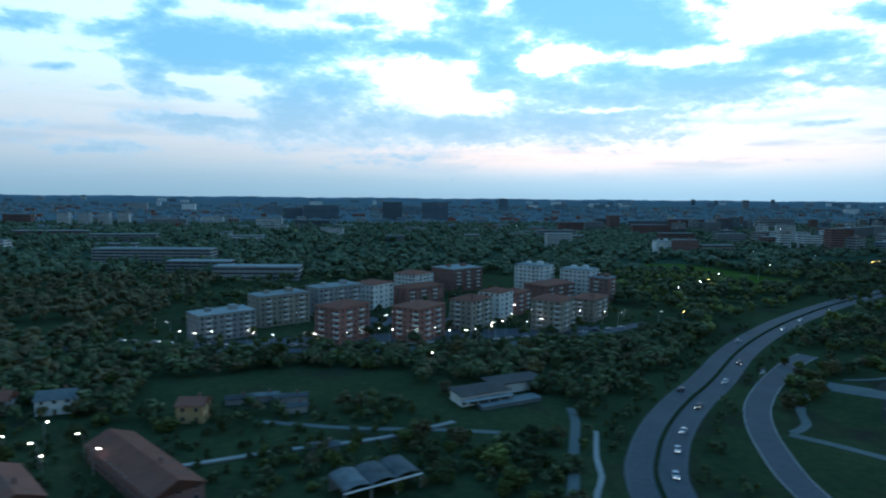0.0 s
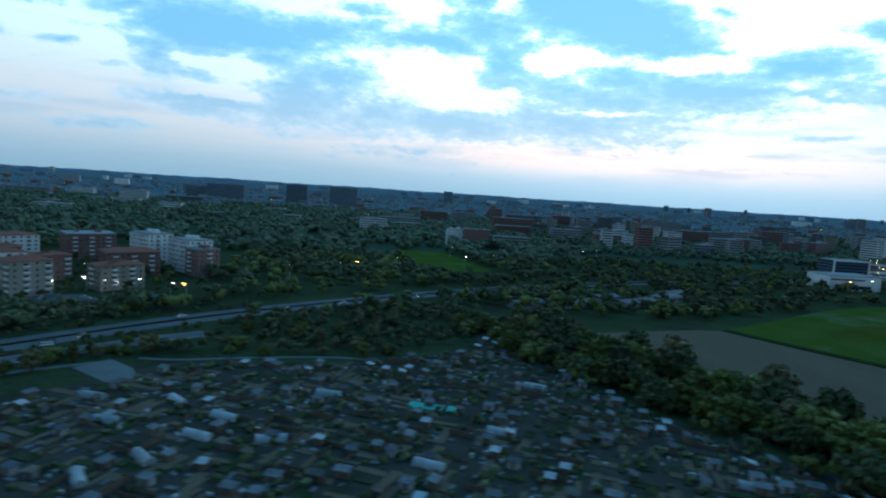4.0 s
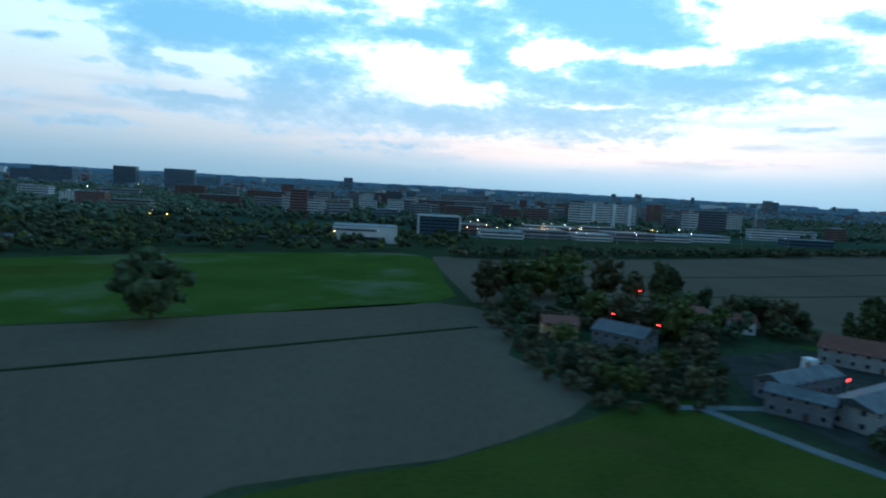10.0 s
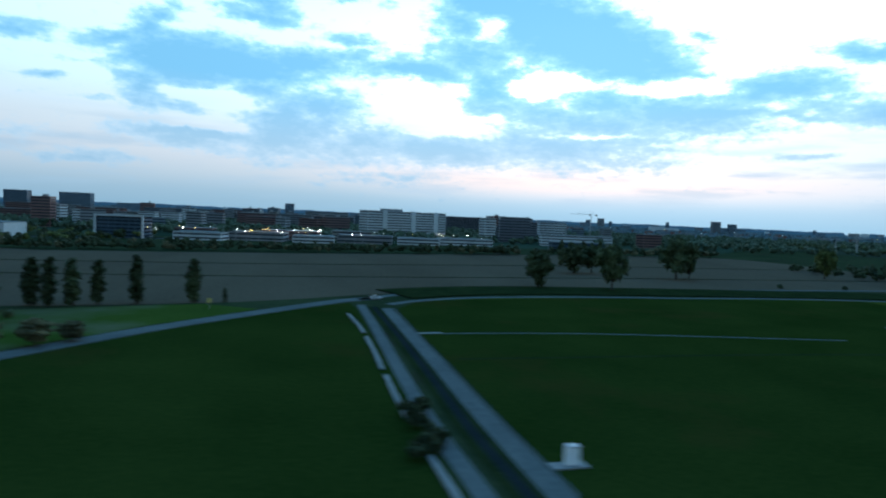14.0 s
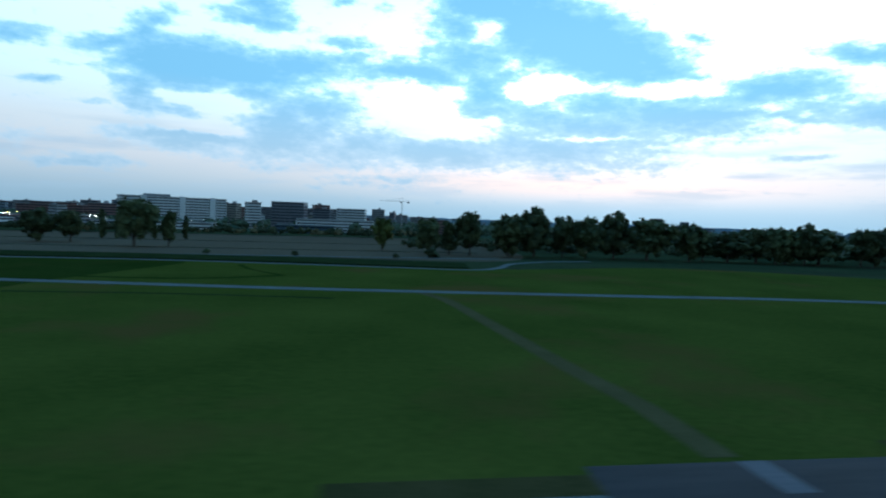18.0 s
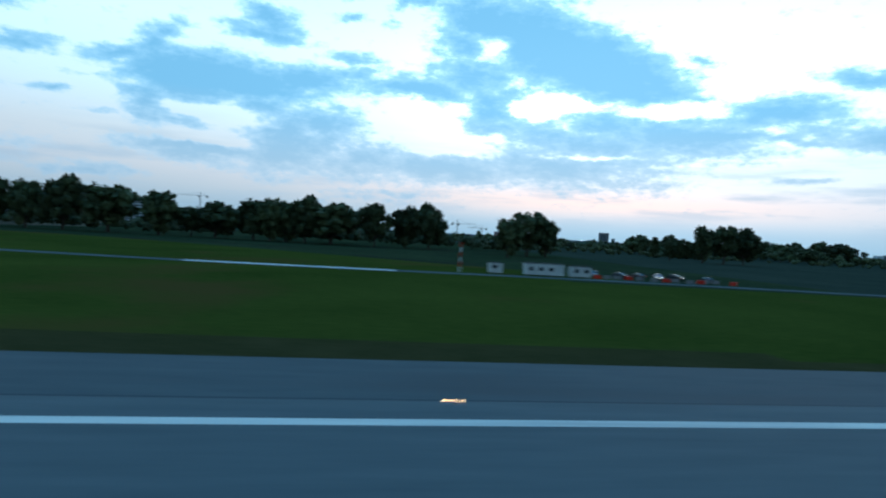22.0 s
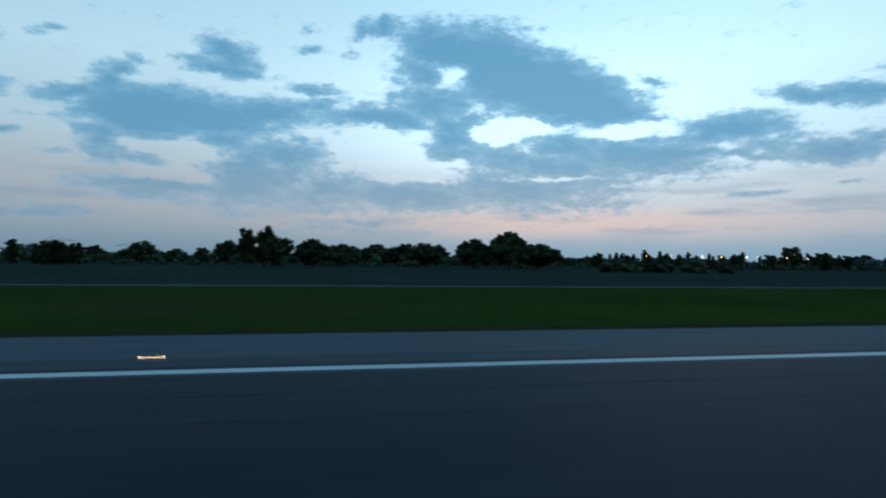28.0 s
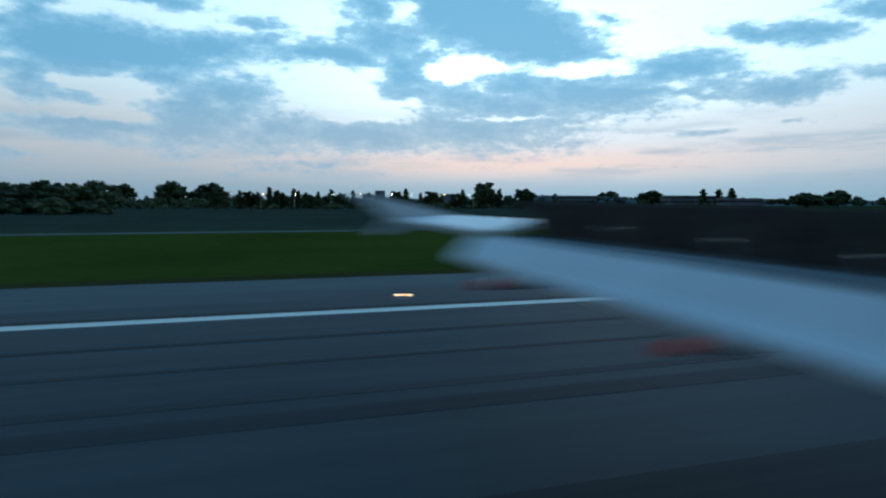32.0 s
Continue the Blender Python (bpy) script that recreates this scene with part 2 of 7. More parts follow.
cloud = wmix(core.outputs[0], wramp(height, [(0.0, (0.26, 0.43, 0.57)), (0.06, (0.55, 0.67, 0.76)), (0.13, (0.40, 0.72, 0.93)), (0.3, (0.35, 0.68, 0.93)), (0.6, (0.18, 0.54, 0.98))]),
             wramp(height, [(0.0, (0.24, 0.40, 0.54)), (0.06, (0.37, 0.54, 0.67)), (0.13, (0.19, 0.49, 0.735)), (0.3, (0.165, 0.45, 0.70)), (0.6, (0.11, 0.40, 0.80))]))
# long thin streaks of stratus low over the horizon
streak = WN.new("ShaderNodeMapRange")
streak.interpolation_type = "SMOOTHSTEP"
streak.inputs[1].default_value, streak.inputs[2].default_value = 0.46, 0.68
WL.new(wnoise(0.085, 7.5, 5, 0.55, 17.0).outputs["Fac"], streak.inputs[0])
low_v = wmath("POWER", 2.718, wmath("MULTIPLY", wmath("POWER", wmath("DIVIDE", wmath("SUBTRACT", elevation, 4.6), 3.2), 2.0), -1.0))
hazy = wmix(wmath("MULTIPLY", wmath("MULTIPLY", streak.outputs[0], low_v), 0.62), lit.outputs[0], (0.40, 0.53, 0.64))
colour = wmix(wmath("MULTIPLY", cover.outputs[0], 0.93), hazy, cloud)
# the half of the sky away from the sunset is darker
away = wmath("ADD", 0.42, wmath("MULTIPLY", wmath("POWER", wmath("MULTIPLY", wmath("ADD", wmath("COSINE", wmath("MULTIPLY", wmath("SUBTRACT", azimuth, 20.0), math.pi / 180)), 1.0), 0.5), 1.1), 0.61))
colour = wmix(wmath("MULTIPLY", wmath("SUBTRACT", 1.03, away), 0.8), colour, wmix(0.5, colour, (0.22, 0.55, 0.92)))
shade = WN.new("ShaderNodeVectorMath")
shade.operation = "SCALE"
WL.new(colour, shade.inputs[0])
WL.new(away, shade.inputs[3])
back = WN.new("ShaderNodeBackground")
WL.new(shade.outputs[0], back.inputs[0])
back.inputs[1].default_value = 1.0
out = WN.new("ShaderNodeOutputWorld")
WL.new(back.outputs[0], out.inputs[0])

glow = bpy.data.lights.new("sunset_glow", "SUN")
glow.energy, glow.angle, glow.color = 0.14, radians(25), (1.0, 0.88, 0.82)
glow_ob = new("sunset_glow", glow)
glow_ob.matrix_world = look((0, 0, 60), (-0.55 * 60, -0.8 * 60, 60 - 9))

# ---- materials ----
MATS = {}


def surface(name, low, high, rough=0.85, grain=0.5, patch=0.05, bump=0.0, metal=0.0, own=0.0, stretch=(1, 1, 1), third=None, third_scale=0.01, spec=None):
    """A procedural material: two colours mixed by fine grain and large patches, metres in the world; own: variation from thing to thing."""
    spec = (0.0 if rough > 0.88 else 0.06) if spec is None else spec
    if name in MATS:
        return MATS[name]
    m = bpy.data.materials.new(name)
    m.use_nodes = True
    n, l = m.node_tree.nodes, m.node_tree.links
    p = n["Principled BSDF"]
    p.inputs["Roughness"].default_value, p.inputs["Metallic"].default_value = rough, metal
    p.inputs["Specular IOR Level"].default_value = spec
    geo = n.new("ShaderNodeNewGeometry")
    mp = n.new("ShaderNodeMapping")
    mp.inputs[3].default_value = stretch
    l.new(geo.outputs["Position"], mp.inputs[0])

    def noise_at(scale, detail):
        t = n.new("ShaderNodeTexNoise")
        t.inputs["Scale"].default_value, t.inputs["Detail"].default_value, t.inputs["Roughness"].default_value = scale / K, detail, 0.6
        l.new(mp.outputs[0], t.inputs["Vector"])
        return t.outputs["Fac"]

    def mixed(fac, a, b):
        x = n.new("ShaderNodeMix")
        x.data_type = "RGBA"
        for s, v in ((x.inputs[0], fac), (x.inputs[6], a), (x.inputs[7], b)):
            if isinstance(v, tuple):
                s.default_value = (*v, 1)
            elif isinstance(v, float):
                s.default_value = v
            else:
                l.new(v, s)
        return x.outputs[2]

    def steep(v, a, b):
        r = n.new("ShaderNodeMapRange")
        r.inputs[1].default_value, r.inputs[2].default_value = a, b
        l.new(v, r.inputs[0])
        return r.outputs[0]

    g, b = noise_at(grain, 5), noise_at(patch, 4)
    both = n.new("ShaderNodeMath")
    both.operation = "MULTIPLY_ADD"
    l.new(g, both.inputs[0])
    both.inputs[1].default_value = 0.5
    half = n.new("ShaderNodeMath")
    half.operation = "MULTIPLY"
    l.new(b, half.inputs[0])
    half.inputs[1].default_value = 0.5
    l.new(half.outputs[0], both.inputs[2])
    col = mixed(steep(both.outputs[0], 0.36, 0.64), low, high)
    if third:
        col = mixed(steep(noise_at(third_scale, 5), 0.55, 0.68), col, third)
    if own:
        info = n.new("ShaderNodeObjectInfo")
        isle = n.new("ShaderNodeMapRange")
        isle.inputs[3].default_value, isle.inputs[4].default_value = 1 - own, 1 + own
        l.new(info.outputs["Random"], isle.inputs[0])
        hs = n.new("ShaderNodeHueSaturation")
        l.new(col, hs.inputs["Color"])
        l.new(isle.outputs[0], hs.inputs["Value"])
        col = hs.outputs[0]
    l.new(col, p.inputs["Base Color"])
    if bump:
        bp = n.new("ShaderNodeBump")
        bp.inputs["Strength"].default_value, bp.inputs["Distance"].default_value = 0.6, bump * K
        l.new(g, bp.inputs["Height"])
        l.new(bp.outputs[0], p.inputs["Normal"])
    MATS[name] = m
    return m


def foliage(name, low, high, isle=True):
    """Leaves: colour by clump, by tree and by grain."""
    m = surface(name, low, high, 0.75, 1.6, 0.12, own=0.35, spec=0.12)
    if isle:
        n, l = m.node_tree.nodes, m.node_tree.links
        p = n["Principled BSDF"]
        src = p.inputs["Base Color"].links[0].from_socket
        geo = n.new("ShaderNodeNewGeometry")
        r = n.new("ShaderNodeMapRange")
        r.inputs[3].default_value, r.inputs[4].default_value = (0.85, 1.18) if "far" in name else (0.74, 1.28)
        l.new(geo.outputs["Random Per Island"], r.inputs[0])
        hs = n.new("ShaderNodeHueSaturation")
        l.new(src, hs.inputs["Color"])
        l.new(r.outputs[0], hs.inputs["Value"])
        l.new(hs.outputs[0], p.inputs["Base Color"])
    return m


def lamp_glow(name, colour, strength):
    m = bpy.data.materials.new(name)
    m.use_nodes = True
    p = m.node_tree.nodes["Principled BSDF"]
    p.inputs["Base Color"].default_value = (*colour, 1)
    p.inputs["Emission Color"].default_value = (*colour, 1)
    p.inputs["Emission Strength"].default_value = strength
    MATS[name] = m
    return m


def glassy(name, tint, rough=0.12):
    m = bpy.data.materials.new(name)
    m.use_nodes = True
    p = m.node_tree.nodes["Principled BSDF"]
    p.inputs["Base Color"].default_value = (*tint, 1)
    p.inputs["Roughness"].default_value = rough
    p.inputs["Specular IOR Level"].default_value = 0.6
    MATS[name] = m
    return m


M_SCRUB = surface("rough_ground", (0.020, 0.031, 0.016), (0.043, 0.056, 0.027), 0.95, 0.35, 0.02, 0.15, third=(0.030, 0.028, 0.020), third_scale=0.03)
M_MEADOW = surface("meadow_grass", (0.030, 0.056, 0.010), (0.056, 0.086, 0.018), 0.95, 0.9, 0.03, 0.10, third=(0.086, 0.098, 0.054), third_scale=0.015)
M_GRASS = surface("airfield_grass", (0.029, 0.044, 0.008), (0.060, 0.074, 0.015), 0.95, 0.9, 0.03, 0.10, third=(0.066, 0.052, 0.016), third_scale=0.022)
M_DEEP = surface("tall_airfield_grass", (0.012, 0.025, 0.005), (0.027, 0.042, 0.009), 0.95, 0.9, 0.03, 0.12, third=(0.032, 0.033, 0.009), third_scale=0.018)
# dark meadow green; on the airfield strip it stands for dimmer light
M_GRASS_D = surface("dimmed_dark_grass", (0.025, 0.039, 0.008), (0.052, 0.066, 0.014), 0.95, 0.9, 0.03, 0.10, third=(0.056, 0.048, 0.016), third_scale=0.022)
M_DRY = surface("dry_verge", (0.030, 0.032, 0.012), (0.056, 0.050, 0.022), 0.95, 1.5, 0.15, 0.05)
M_SAND = surface("bare_sandy_earth", (0.095, 0.080, 0.046), (0.140, 0.116, 0.070), 0.95, 1.5, 0.15, 0.05)
M_TRACK = surface("trodden_track", (0.052, 0.050, 0.022), (0.078, 0.070, 0.034), 0.95, 1.5, 0.15, 0.05)
M_PLOUGH = surface("ploughed_soil", (0.074, 0.060, 0.042), (0.106, 0.087, 0.061), 0.95, 0.8, 0.02, 0.12, stretch=(1, 0.25, 1))
M_PLOT = surface("allotment_soil", (0.024, 0.026, 0.022), (0.052, 0.050, 0.043), 0.95, 0.25, 0.06, 0.2, third=(0.016, 0.034, 0.011), third_scale=0.09)
M_ASPHALT = surface("runway_asphalt", (0.025, 0.036, 0.042), (0.042, 0.056, 0.063), 0.7, 0.7, 0.05, 0.01, stretch=(0.12, 1, 1))
M_SHOULDER = surface("shoulder_asphalt", (0.056, 0.074, 0.080), (0.082, 0.102, 0.108), 0.8, 0.8, 0.06, 0.01, stretch=(0.2, 1, 1), third=(0.060, 0.062, 0.066), third_scale=0.05)
M_OLDPAVE = surface("old_runway_paving", (0.074, 0.094, 0.100), (0.106, 0.128, 0.134), 0.8, 0.8, 0.06, 0.01, stretch=(0.15, 1, 1))
M_ROAD = surface("road_asphalt", (0.048, 0.055, 0.064), (0.072, 0.080, 0.090), 0.8, 0.6, 0.05, 0.01)
M_LANE = surface("gravel_lane", (0.082, 0.093, 0.092), (0.125, 0.137, 0.134), 0.9, 0.7, 0.08, 0.03)
M_CONCRETE = surface("pale_concrete", (0.16, 0.165, 0.165), (0.25, 0.25, 0.245), 0.85, 1.2, 0.1, 0.01)
M_PAINT = surface("runway_paint", (0.54, 0.55, 0.50), (0.68, 0.68, 0.62), 0.6, 2.5, 0.3, stretch=(0.05, 1, 1), third=(0.43, 0.44, 0.41), third_scale=0.4)
M_WORN = surface("rubbered_paint", (0.34, 0.35, 0.35), (0.62, 0.62, 0.61), 0.65, 3.0, 0.5, stretch=(0.06, 1.4, 1))
M_FADED = surface("rubber_covered_paint", (0.055, 0.066, 0.080), (0.085, 0.098, 0.112), 0.7, 1.5, 0.2, stretch=(0.05, 1, 1))
M_TYRE = surface("tyre_rubber_streak", (0.016, 0.021, 0.024), (0.030, 0.037, 0.041), 0.75, 1.5, 0.1, stretch=(0.04, 1, 1))
# dark end paving; on the touchdown zone its darkness stands for dimmed light
M_DIM_ASPHALT = surface("dimmed_dark_asphalt", (0.011, 0.017, 0.021), (0.023, 0.031, 0.036), 0.72, 0.7, 0.05, 0.01, stretch=(0.1, 1, 1))
M_ROUGH = surface("rough_pasture", (0.026, 0.036, 0.026), (0.048, 0.058, 0.042), 0.95, 0.5, 0.03, 0.15)
M_DITCH = surface("ditch_weeds", (0.010, 0.018, 0.008), (0.026, 0.038, 0.014), 0.95, 1.5, 0.1, 0.2)
M_WATER = surface("ditch_water", (0.012, 0.018, 0.020), (0.020, 0.026, 0.028), 0.9, 1.0, 0.1)
M_MIDLAND = surface("mid_land", (0.024, 0.040, 0.026), (0.046, 0.066, 0.044), 0.95, 0.06, 0.01)
# far land and far rise: bluish distance haze put into the base colours
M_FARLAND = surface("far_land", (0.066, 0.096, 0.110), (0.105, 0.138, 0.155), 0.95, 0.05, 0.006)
M_FAR = surface("far_plain_hazed", (0.11, 0.165, 0.21), (0.15, 0.21, 0.255), 0.95, 0.02, 0.004)
M_LEAF = foliage("leaves_green", (0.046, 0.056, 0.015), (0.096, 0.110, 0.030))
M_LEAF_D = foliage("leaves_dark", (0.034, 0.046, 0.022), (0.068, 0.083, 0.034))
M_LEAF_B = foliage("leaves_spring_brown", (0.062, 0.056, 0.028), (0.112, 0.098, 0.048))
M_LEAF_M = foliage("leaves_wood_green", (0.034, 0.052, 0.032), (0.070, 0.092, 0.052))
# far leaves paled and blued, so their colour carries the haze
M_LEAF_F = foliage("leaves_far_hazed", (0.078, 0.118, 0.130), (0.110, 0.155, 0.166))
M_BARK = surface("bark", (0.045, 0.038, 0.030), (0.085, 0.072, 0.058), 0.9, 4, 0.6)
M_WALLS = {
    "pink": surface("plaster_pink", (0.20, 0.105, 0.092), (0.28, 0.15, 0.13), 0.9, 0.5, 0.08, own=0.12),
    "white": surface("plaster_white", (0.46, 0.48, 0.48), (0.60, 0.61, 0.60), 0.9, 0.5, 0.08, own=0.1),
    "cream": surface("plaster_cream", (0.20, 0.185, 0.16), (0.28, 0.26, 0.22), 0.9, 0.5, 0.08, own=0.12),
    "grey": surface("plaster_grey", (0.19, 0.195, 0.20), (0.27, 0.275, 0.28), 0.9, 0.5, 0.08, own=0.15),
    "brick": surface("brick_red", (0.155, 0.092, 0.082), (0.205, 0.120, 0.106), 0.9, 0.6, 0.08, own=0.15),
    "ochre": surface("plaster_ochre", (0.36, 0.24, 0.12), (0.46, 0.31, 0.17), 0.9, 0.5, 0.08, own=0.1),
    # dark blue, lightened to hold the sky's reflection in the glass building
    "blue": surface("panel_blue_sky_tinted", (0.050, 0.080, 0.110), (0.070, 0.105, 0.140), 0.35, 0.5, 0.1),
    # wall colour with distance haze painted in, for far buildings
    "hazy": surface("plaster_haze_painted", (0.12, 0.155, 0.185), (0.17, 0.21, 0.245), 0.9, 0.3, 0.06, own=0.2),
    "dark": surface("plaster_dark", (0.095, 0.10, 0.115), (0.145, 0.15, 0.165), 0.85, 0.4, 0.08, own=0.2),
}
M_TILE = surface("clay_roof_tiles", (0.14, 0.064, 0.048), (0.205, 0.092, 0.068), 0.9, 2.5, 0.25, 0.04, own=0.15, third=(0.14, 0.085, 0.065), third_scale=0.2)
M_SLATE = surface("grey_roof_sheets", (0.068, 0.078, 0.084), (0.120, 0.134, 0.140), 0.75, 0.9, 0.12, 0.02, own=0.15, third=(0.14, 0.15, 0.15), third_scale=0.15)
M_DARKROOF = surface("dark_roof_felt", (0.055, 0.052, 0.052), (0.095, 0.088, 0.084), 0.9, 1.0, 0.15, third=(0.085, 0.066, 0.056), third_scale=0.2)
M_FLAT = surface("flat_roof_gravel", (0.14, 0.155, 0.155), (0.24, 0.255, 0.255), 0.9, 0.8, 0.1, own=0.15)
M_GLASS = glassy("window_glass", (0.020, 0.026, 0.034), 0.10)
M_FRAME = surface("window_frame_paint", (0.30, 0.29, 0.27), (0.42, 0.41, 0.39), 0.6, 3, 0.5)
M_STEEL = surface("galvanised_steel", (0.30, 0.31, 0.32), (0.42, 0.43, 0.44), 0.5, 3, 0.4, metal=0.6)
M_WOOD = surface("weathered_boards", (0.07, 0.058, 0.045), (0.13, 0.11, 0.085), 0.9, 2.0, 0.3, own=0.35, stretch=(1, 1, 0.2))
M_SHEET = surface("corrugated_sheet", (0.045, 0.052, 0.058), (0.115, 0.128, 0.136), 0.8, 1.5, 0.2, own=0.5)
M_FOIL = surface("polytunnel_film", (0.16, 0.195, 0.21), (0.27, 0.31, 0.33), 0.45, 1.0, 0.2, own=0.2)
M_TARP = surface("green_tarpaulin", (0.04, 0.23, 0.19), (0.06, 0.32, 0.26), 0.6, 1.0, 0.3)
M_LAMP_W = lamp_glow("lamp_white_lit", (1.0, 0.90, 0.72), 42)
M_LAMP_O = lamp_glow("lamp_sodium_lit", (1.0, 0.42, 0.08), 30)
M_LAMP_R = lamp_glow("lamp_red_lit", (1.0, 0.02, 0.02), 25)
M_LAMP_E = lamp_glow("runway_edge_lamp_lit", (1.0, 0.62, 0.28), 13)
M_RUBBER = surface("tyre_black", (0.012, 0.012, 0.013), (0.022, 0.022, 0.023), 0.8, 6, 1)
M_RED = surface("signal_red_paint", (0.50, 0.030, 0.018), (0.62, 0.045, 0.028), 0.45, 5, 1)
M_WHITEPAINT = surface("white_metal_paint", (0.70, 0.71, 0.72), (0.80, 0.81, 0.82), 0.35, 2, 0.3)


# ---- building helpers ----
class Geo:
    """Collects faces for one mesh."""

    def __init__(self):
        self.v, self.f = [], []

    def add(self, verts, faces):
        k = len(self.v)
        self.v += [tuple(v) for v in verts]
        self.f += [tuple(i + k for i in f) for f in faces]
        return self

    def box(self, cx, cy, z0, sx, sy, sz, turn=0.0):
        c, s = math.cos(turn), math.sin(turn)
        pts = [(x * sx / 2, y * sy / 2, z0 + z * sz) for z in (0, 1) for x, y in ((-1, -1), (1, -1), (1, 1), (-1, 1))]
        return self.add([(cx + c * x - s * y, cy + s * x + c * y, z) for x, y, z in pts],
                        [(3, 2, 1, 0), (4, 5, 6, 7), (0, 1, 5, 4), (1, 2, 6, 5), (2, 3, 7, 6), (3, 0, 4, 7)])

    def gable(self, cx, cy, z0, sx, sy, rise, over=0.4, thick=0.18, hip=0.0):
        """A pitched roof of some thickness, its ridge along x; hip: metres by which the ridge is short of each end."""
        a, b = sx / 2 + over, sy / 2 + over
        r = sx / 2 + over - hip
        drop = -over * rise / (sy / 2)
        low = [(-a, -b, drop), (a, -b, drop), (a, b, drop), (-a, b, drop), (-r, 0, rise), (r, 0, rise)]
        verts = [(cx + x, cy + y, z0 + z) for x, y, z in low] + [(cx + x, cy + y, z0 + z + thick) for x, y, z in low]
        return self.add(verts, [(6, 7, 11, 10), (8, 9, 10, 11), (7, 8, 11), (9, 6, 10), (0, 4, 5, 1), (2, 5, 4, 3), (1, 5, 2), (3, 4, 0),
                                (0, 1, 7, 6), (1, 2, 8, 7), (2, 3, 9, 8), (3, 0, 6, 9)])

    def rod(self, a, b, r0, r1=None, n=6):
        a, b = Vector(a), Vector(b)
        r1 = r0 if r1 is None else r1
        w = (b - a).normalized()
        u = w.orthogonal().normalized()
        t = w.cross(u)
        ring = [(u * math.cos(2 * math.pi * k / n) + t * math.sin(2 * math.pi * k / n)) for k in range(n)]
        self.add([a + r0 * q for q in ring] + [b + r1 * q for q in ring],
                 [(k, (k + 1) % n, n + (k + 1) % n, n + k) for k in range(n)] + [tuple(range(n))[::-1], tuple(range(n, 2 * n))])
        return self

    def prism(self, outline, z0, z1):
        n = len(outline)
        return self.add([(x, y, z0) for x, y in outline] + [(x, y, z1) for x, y in outline],
                        [tuple(range(n))[::-1], tuple(range(n, 2 * n))] + [(k, (k + 1) % n, n + (k + 1) % n, n + k) for k in range(n)])

    def mesh(self, name, material, smooth=False):
        me = bpy.data.meshes.new(name)
        me.from_pydata([(x * K, y * K, z * K) for x, y, z in self.v], [], self.f)
        me.materials.append(material)
        if smooth:
            me.polygons.foreach_set("use_smooth", [True] * len(me.polygons))
        me.update()
        return me

    def part(self, name, material, parent=None, label="", smooth=False):
        ob = new(name, self.mesh(name, material, smooth))
        ob.parent = parent
        return tagged(ob, label)


def put(name, mesh, parent, m=None, label=""):
    """A further object on a shared mesh, under its parent."""
    ob = new(name, mesh)
    ob.parent = parent
    if m is not None:
        ob.matrix_basis = Matrix.Translation(m.translation * (K - 1)) @ m
    return tagged(ob, label)


def root(name, x, y, turn=0.0, label="", category="", group="", kind="", z=0.0):
    ob = new(name)
    ob.matrix_basis = pose(x * K, y * K, z * K, 0, 0, turn)
    return tagged(ob, label, category, group, kind)


def smooth_line(points, step=6.0):
    """A rounded polyline through the given points."""
    pts = [Vector((*p, 0)) for p in points]
    pts = [2 * pts[0] - pts[1]] + pts + [2 * pts[-1] - pts[-2]]
    out = []
    for a, b, c, d in zip(pts, pts[1:], pts[2:], pts[3:]):
        n = max(1, int((c - b).length / step))
        for k in range(n):
            t = k / n
            out.append(0.5 * ((2 * b) + (c - a) * t + (2 * a - 5 * b + 4 * c - d) * t * t + (3 * b - a - 3 * c + d) * t ** 3))
    out.append(pts[-2])
    return out


def strip(points, left, right, z0, z1, step=6.0):
    """A band along a line, from 'left' to 'right' metres off it, with upright sides."""
    line = smooth_line(points, step)
    g = Geo()
    rows = []
    for k, p in enumerate(line):
        w = (line[min(k + 1, len(line) - 1)] - line[max(k - 1, 0)]).normalized()
        side = Vector((-w.y, w.x, 0))
        rows.append((p + side * left, p + side * right))
    v = [(q.x, q.y, z) for a, b in rows for q, z in ((a, z0), (b, z0), (b, z1), (a, z1))]
    f = []
    for k in range(len(rows) - 1):
        i, j = 4 * k, 4 * k + 4
        f += [(i + 3, i + 2, j + 2, j + 3), (i, i + 3, j + 3, j), (i + 2, i + 1, j + 1, j + 2)]
    return g.add(v, f)


def structure(name, geo, material, label, category, smooth=False):
    return tagged(geo.part(name, material, None, "", smooth), label, category, "", "structure")


# ---- ground and fields ----
g = Geo()
NX, NY = 70, 40
for j in range(NY + 1):
    for i in range(NX + 1):
        g.v.append((-9000 + 21000 * i / NX, -1500 + 10800 * j / NY, -0.02))
g.f = [(j * (NX + 1) + i, j * (NX + 1) + i + 1, (j + 1) * (NX + 1) + i + 1, (j + 1) * (NX + 1) + i) for j in range(NY) for i in range(NX)]
structure("ground", g, M_SCRUB, "dark rough grassland and scrub reaching to the horizon", "ground")


def field(name, outline, material, label, z=0.03):
    line = [(p.x, p.y) for p in smooth_line(outline + outline[:1], 15)][:-1] if len(outline) > 9 else outline
    return structure(name, Geo().prism(line, z - 0.06, z), material, label, "field")


field("ploughed_field_1", [(417, 285), (511, 303), (530, 268), (552, 232), (576, 190), (578, 150), (574, 100), (570, 20), (500, 20), (482, 110), (450, 190), (428, 250)], M_PLOUGH,
      "brown ploughed field with fine furrows beside a tree belt")
field("meadow_1", [(512, 304), (530, 270), (553, 236), (580, 190), (600, 178), (640, 196), (687, 211), (790, 250), (802, 300), (802, 416), (720, 408), (640, 378), (575, 340)], M_MEADOW,
      "bright green meadow with paler trodden patches")
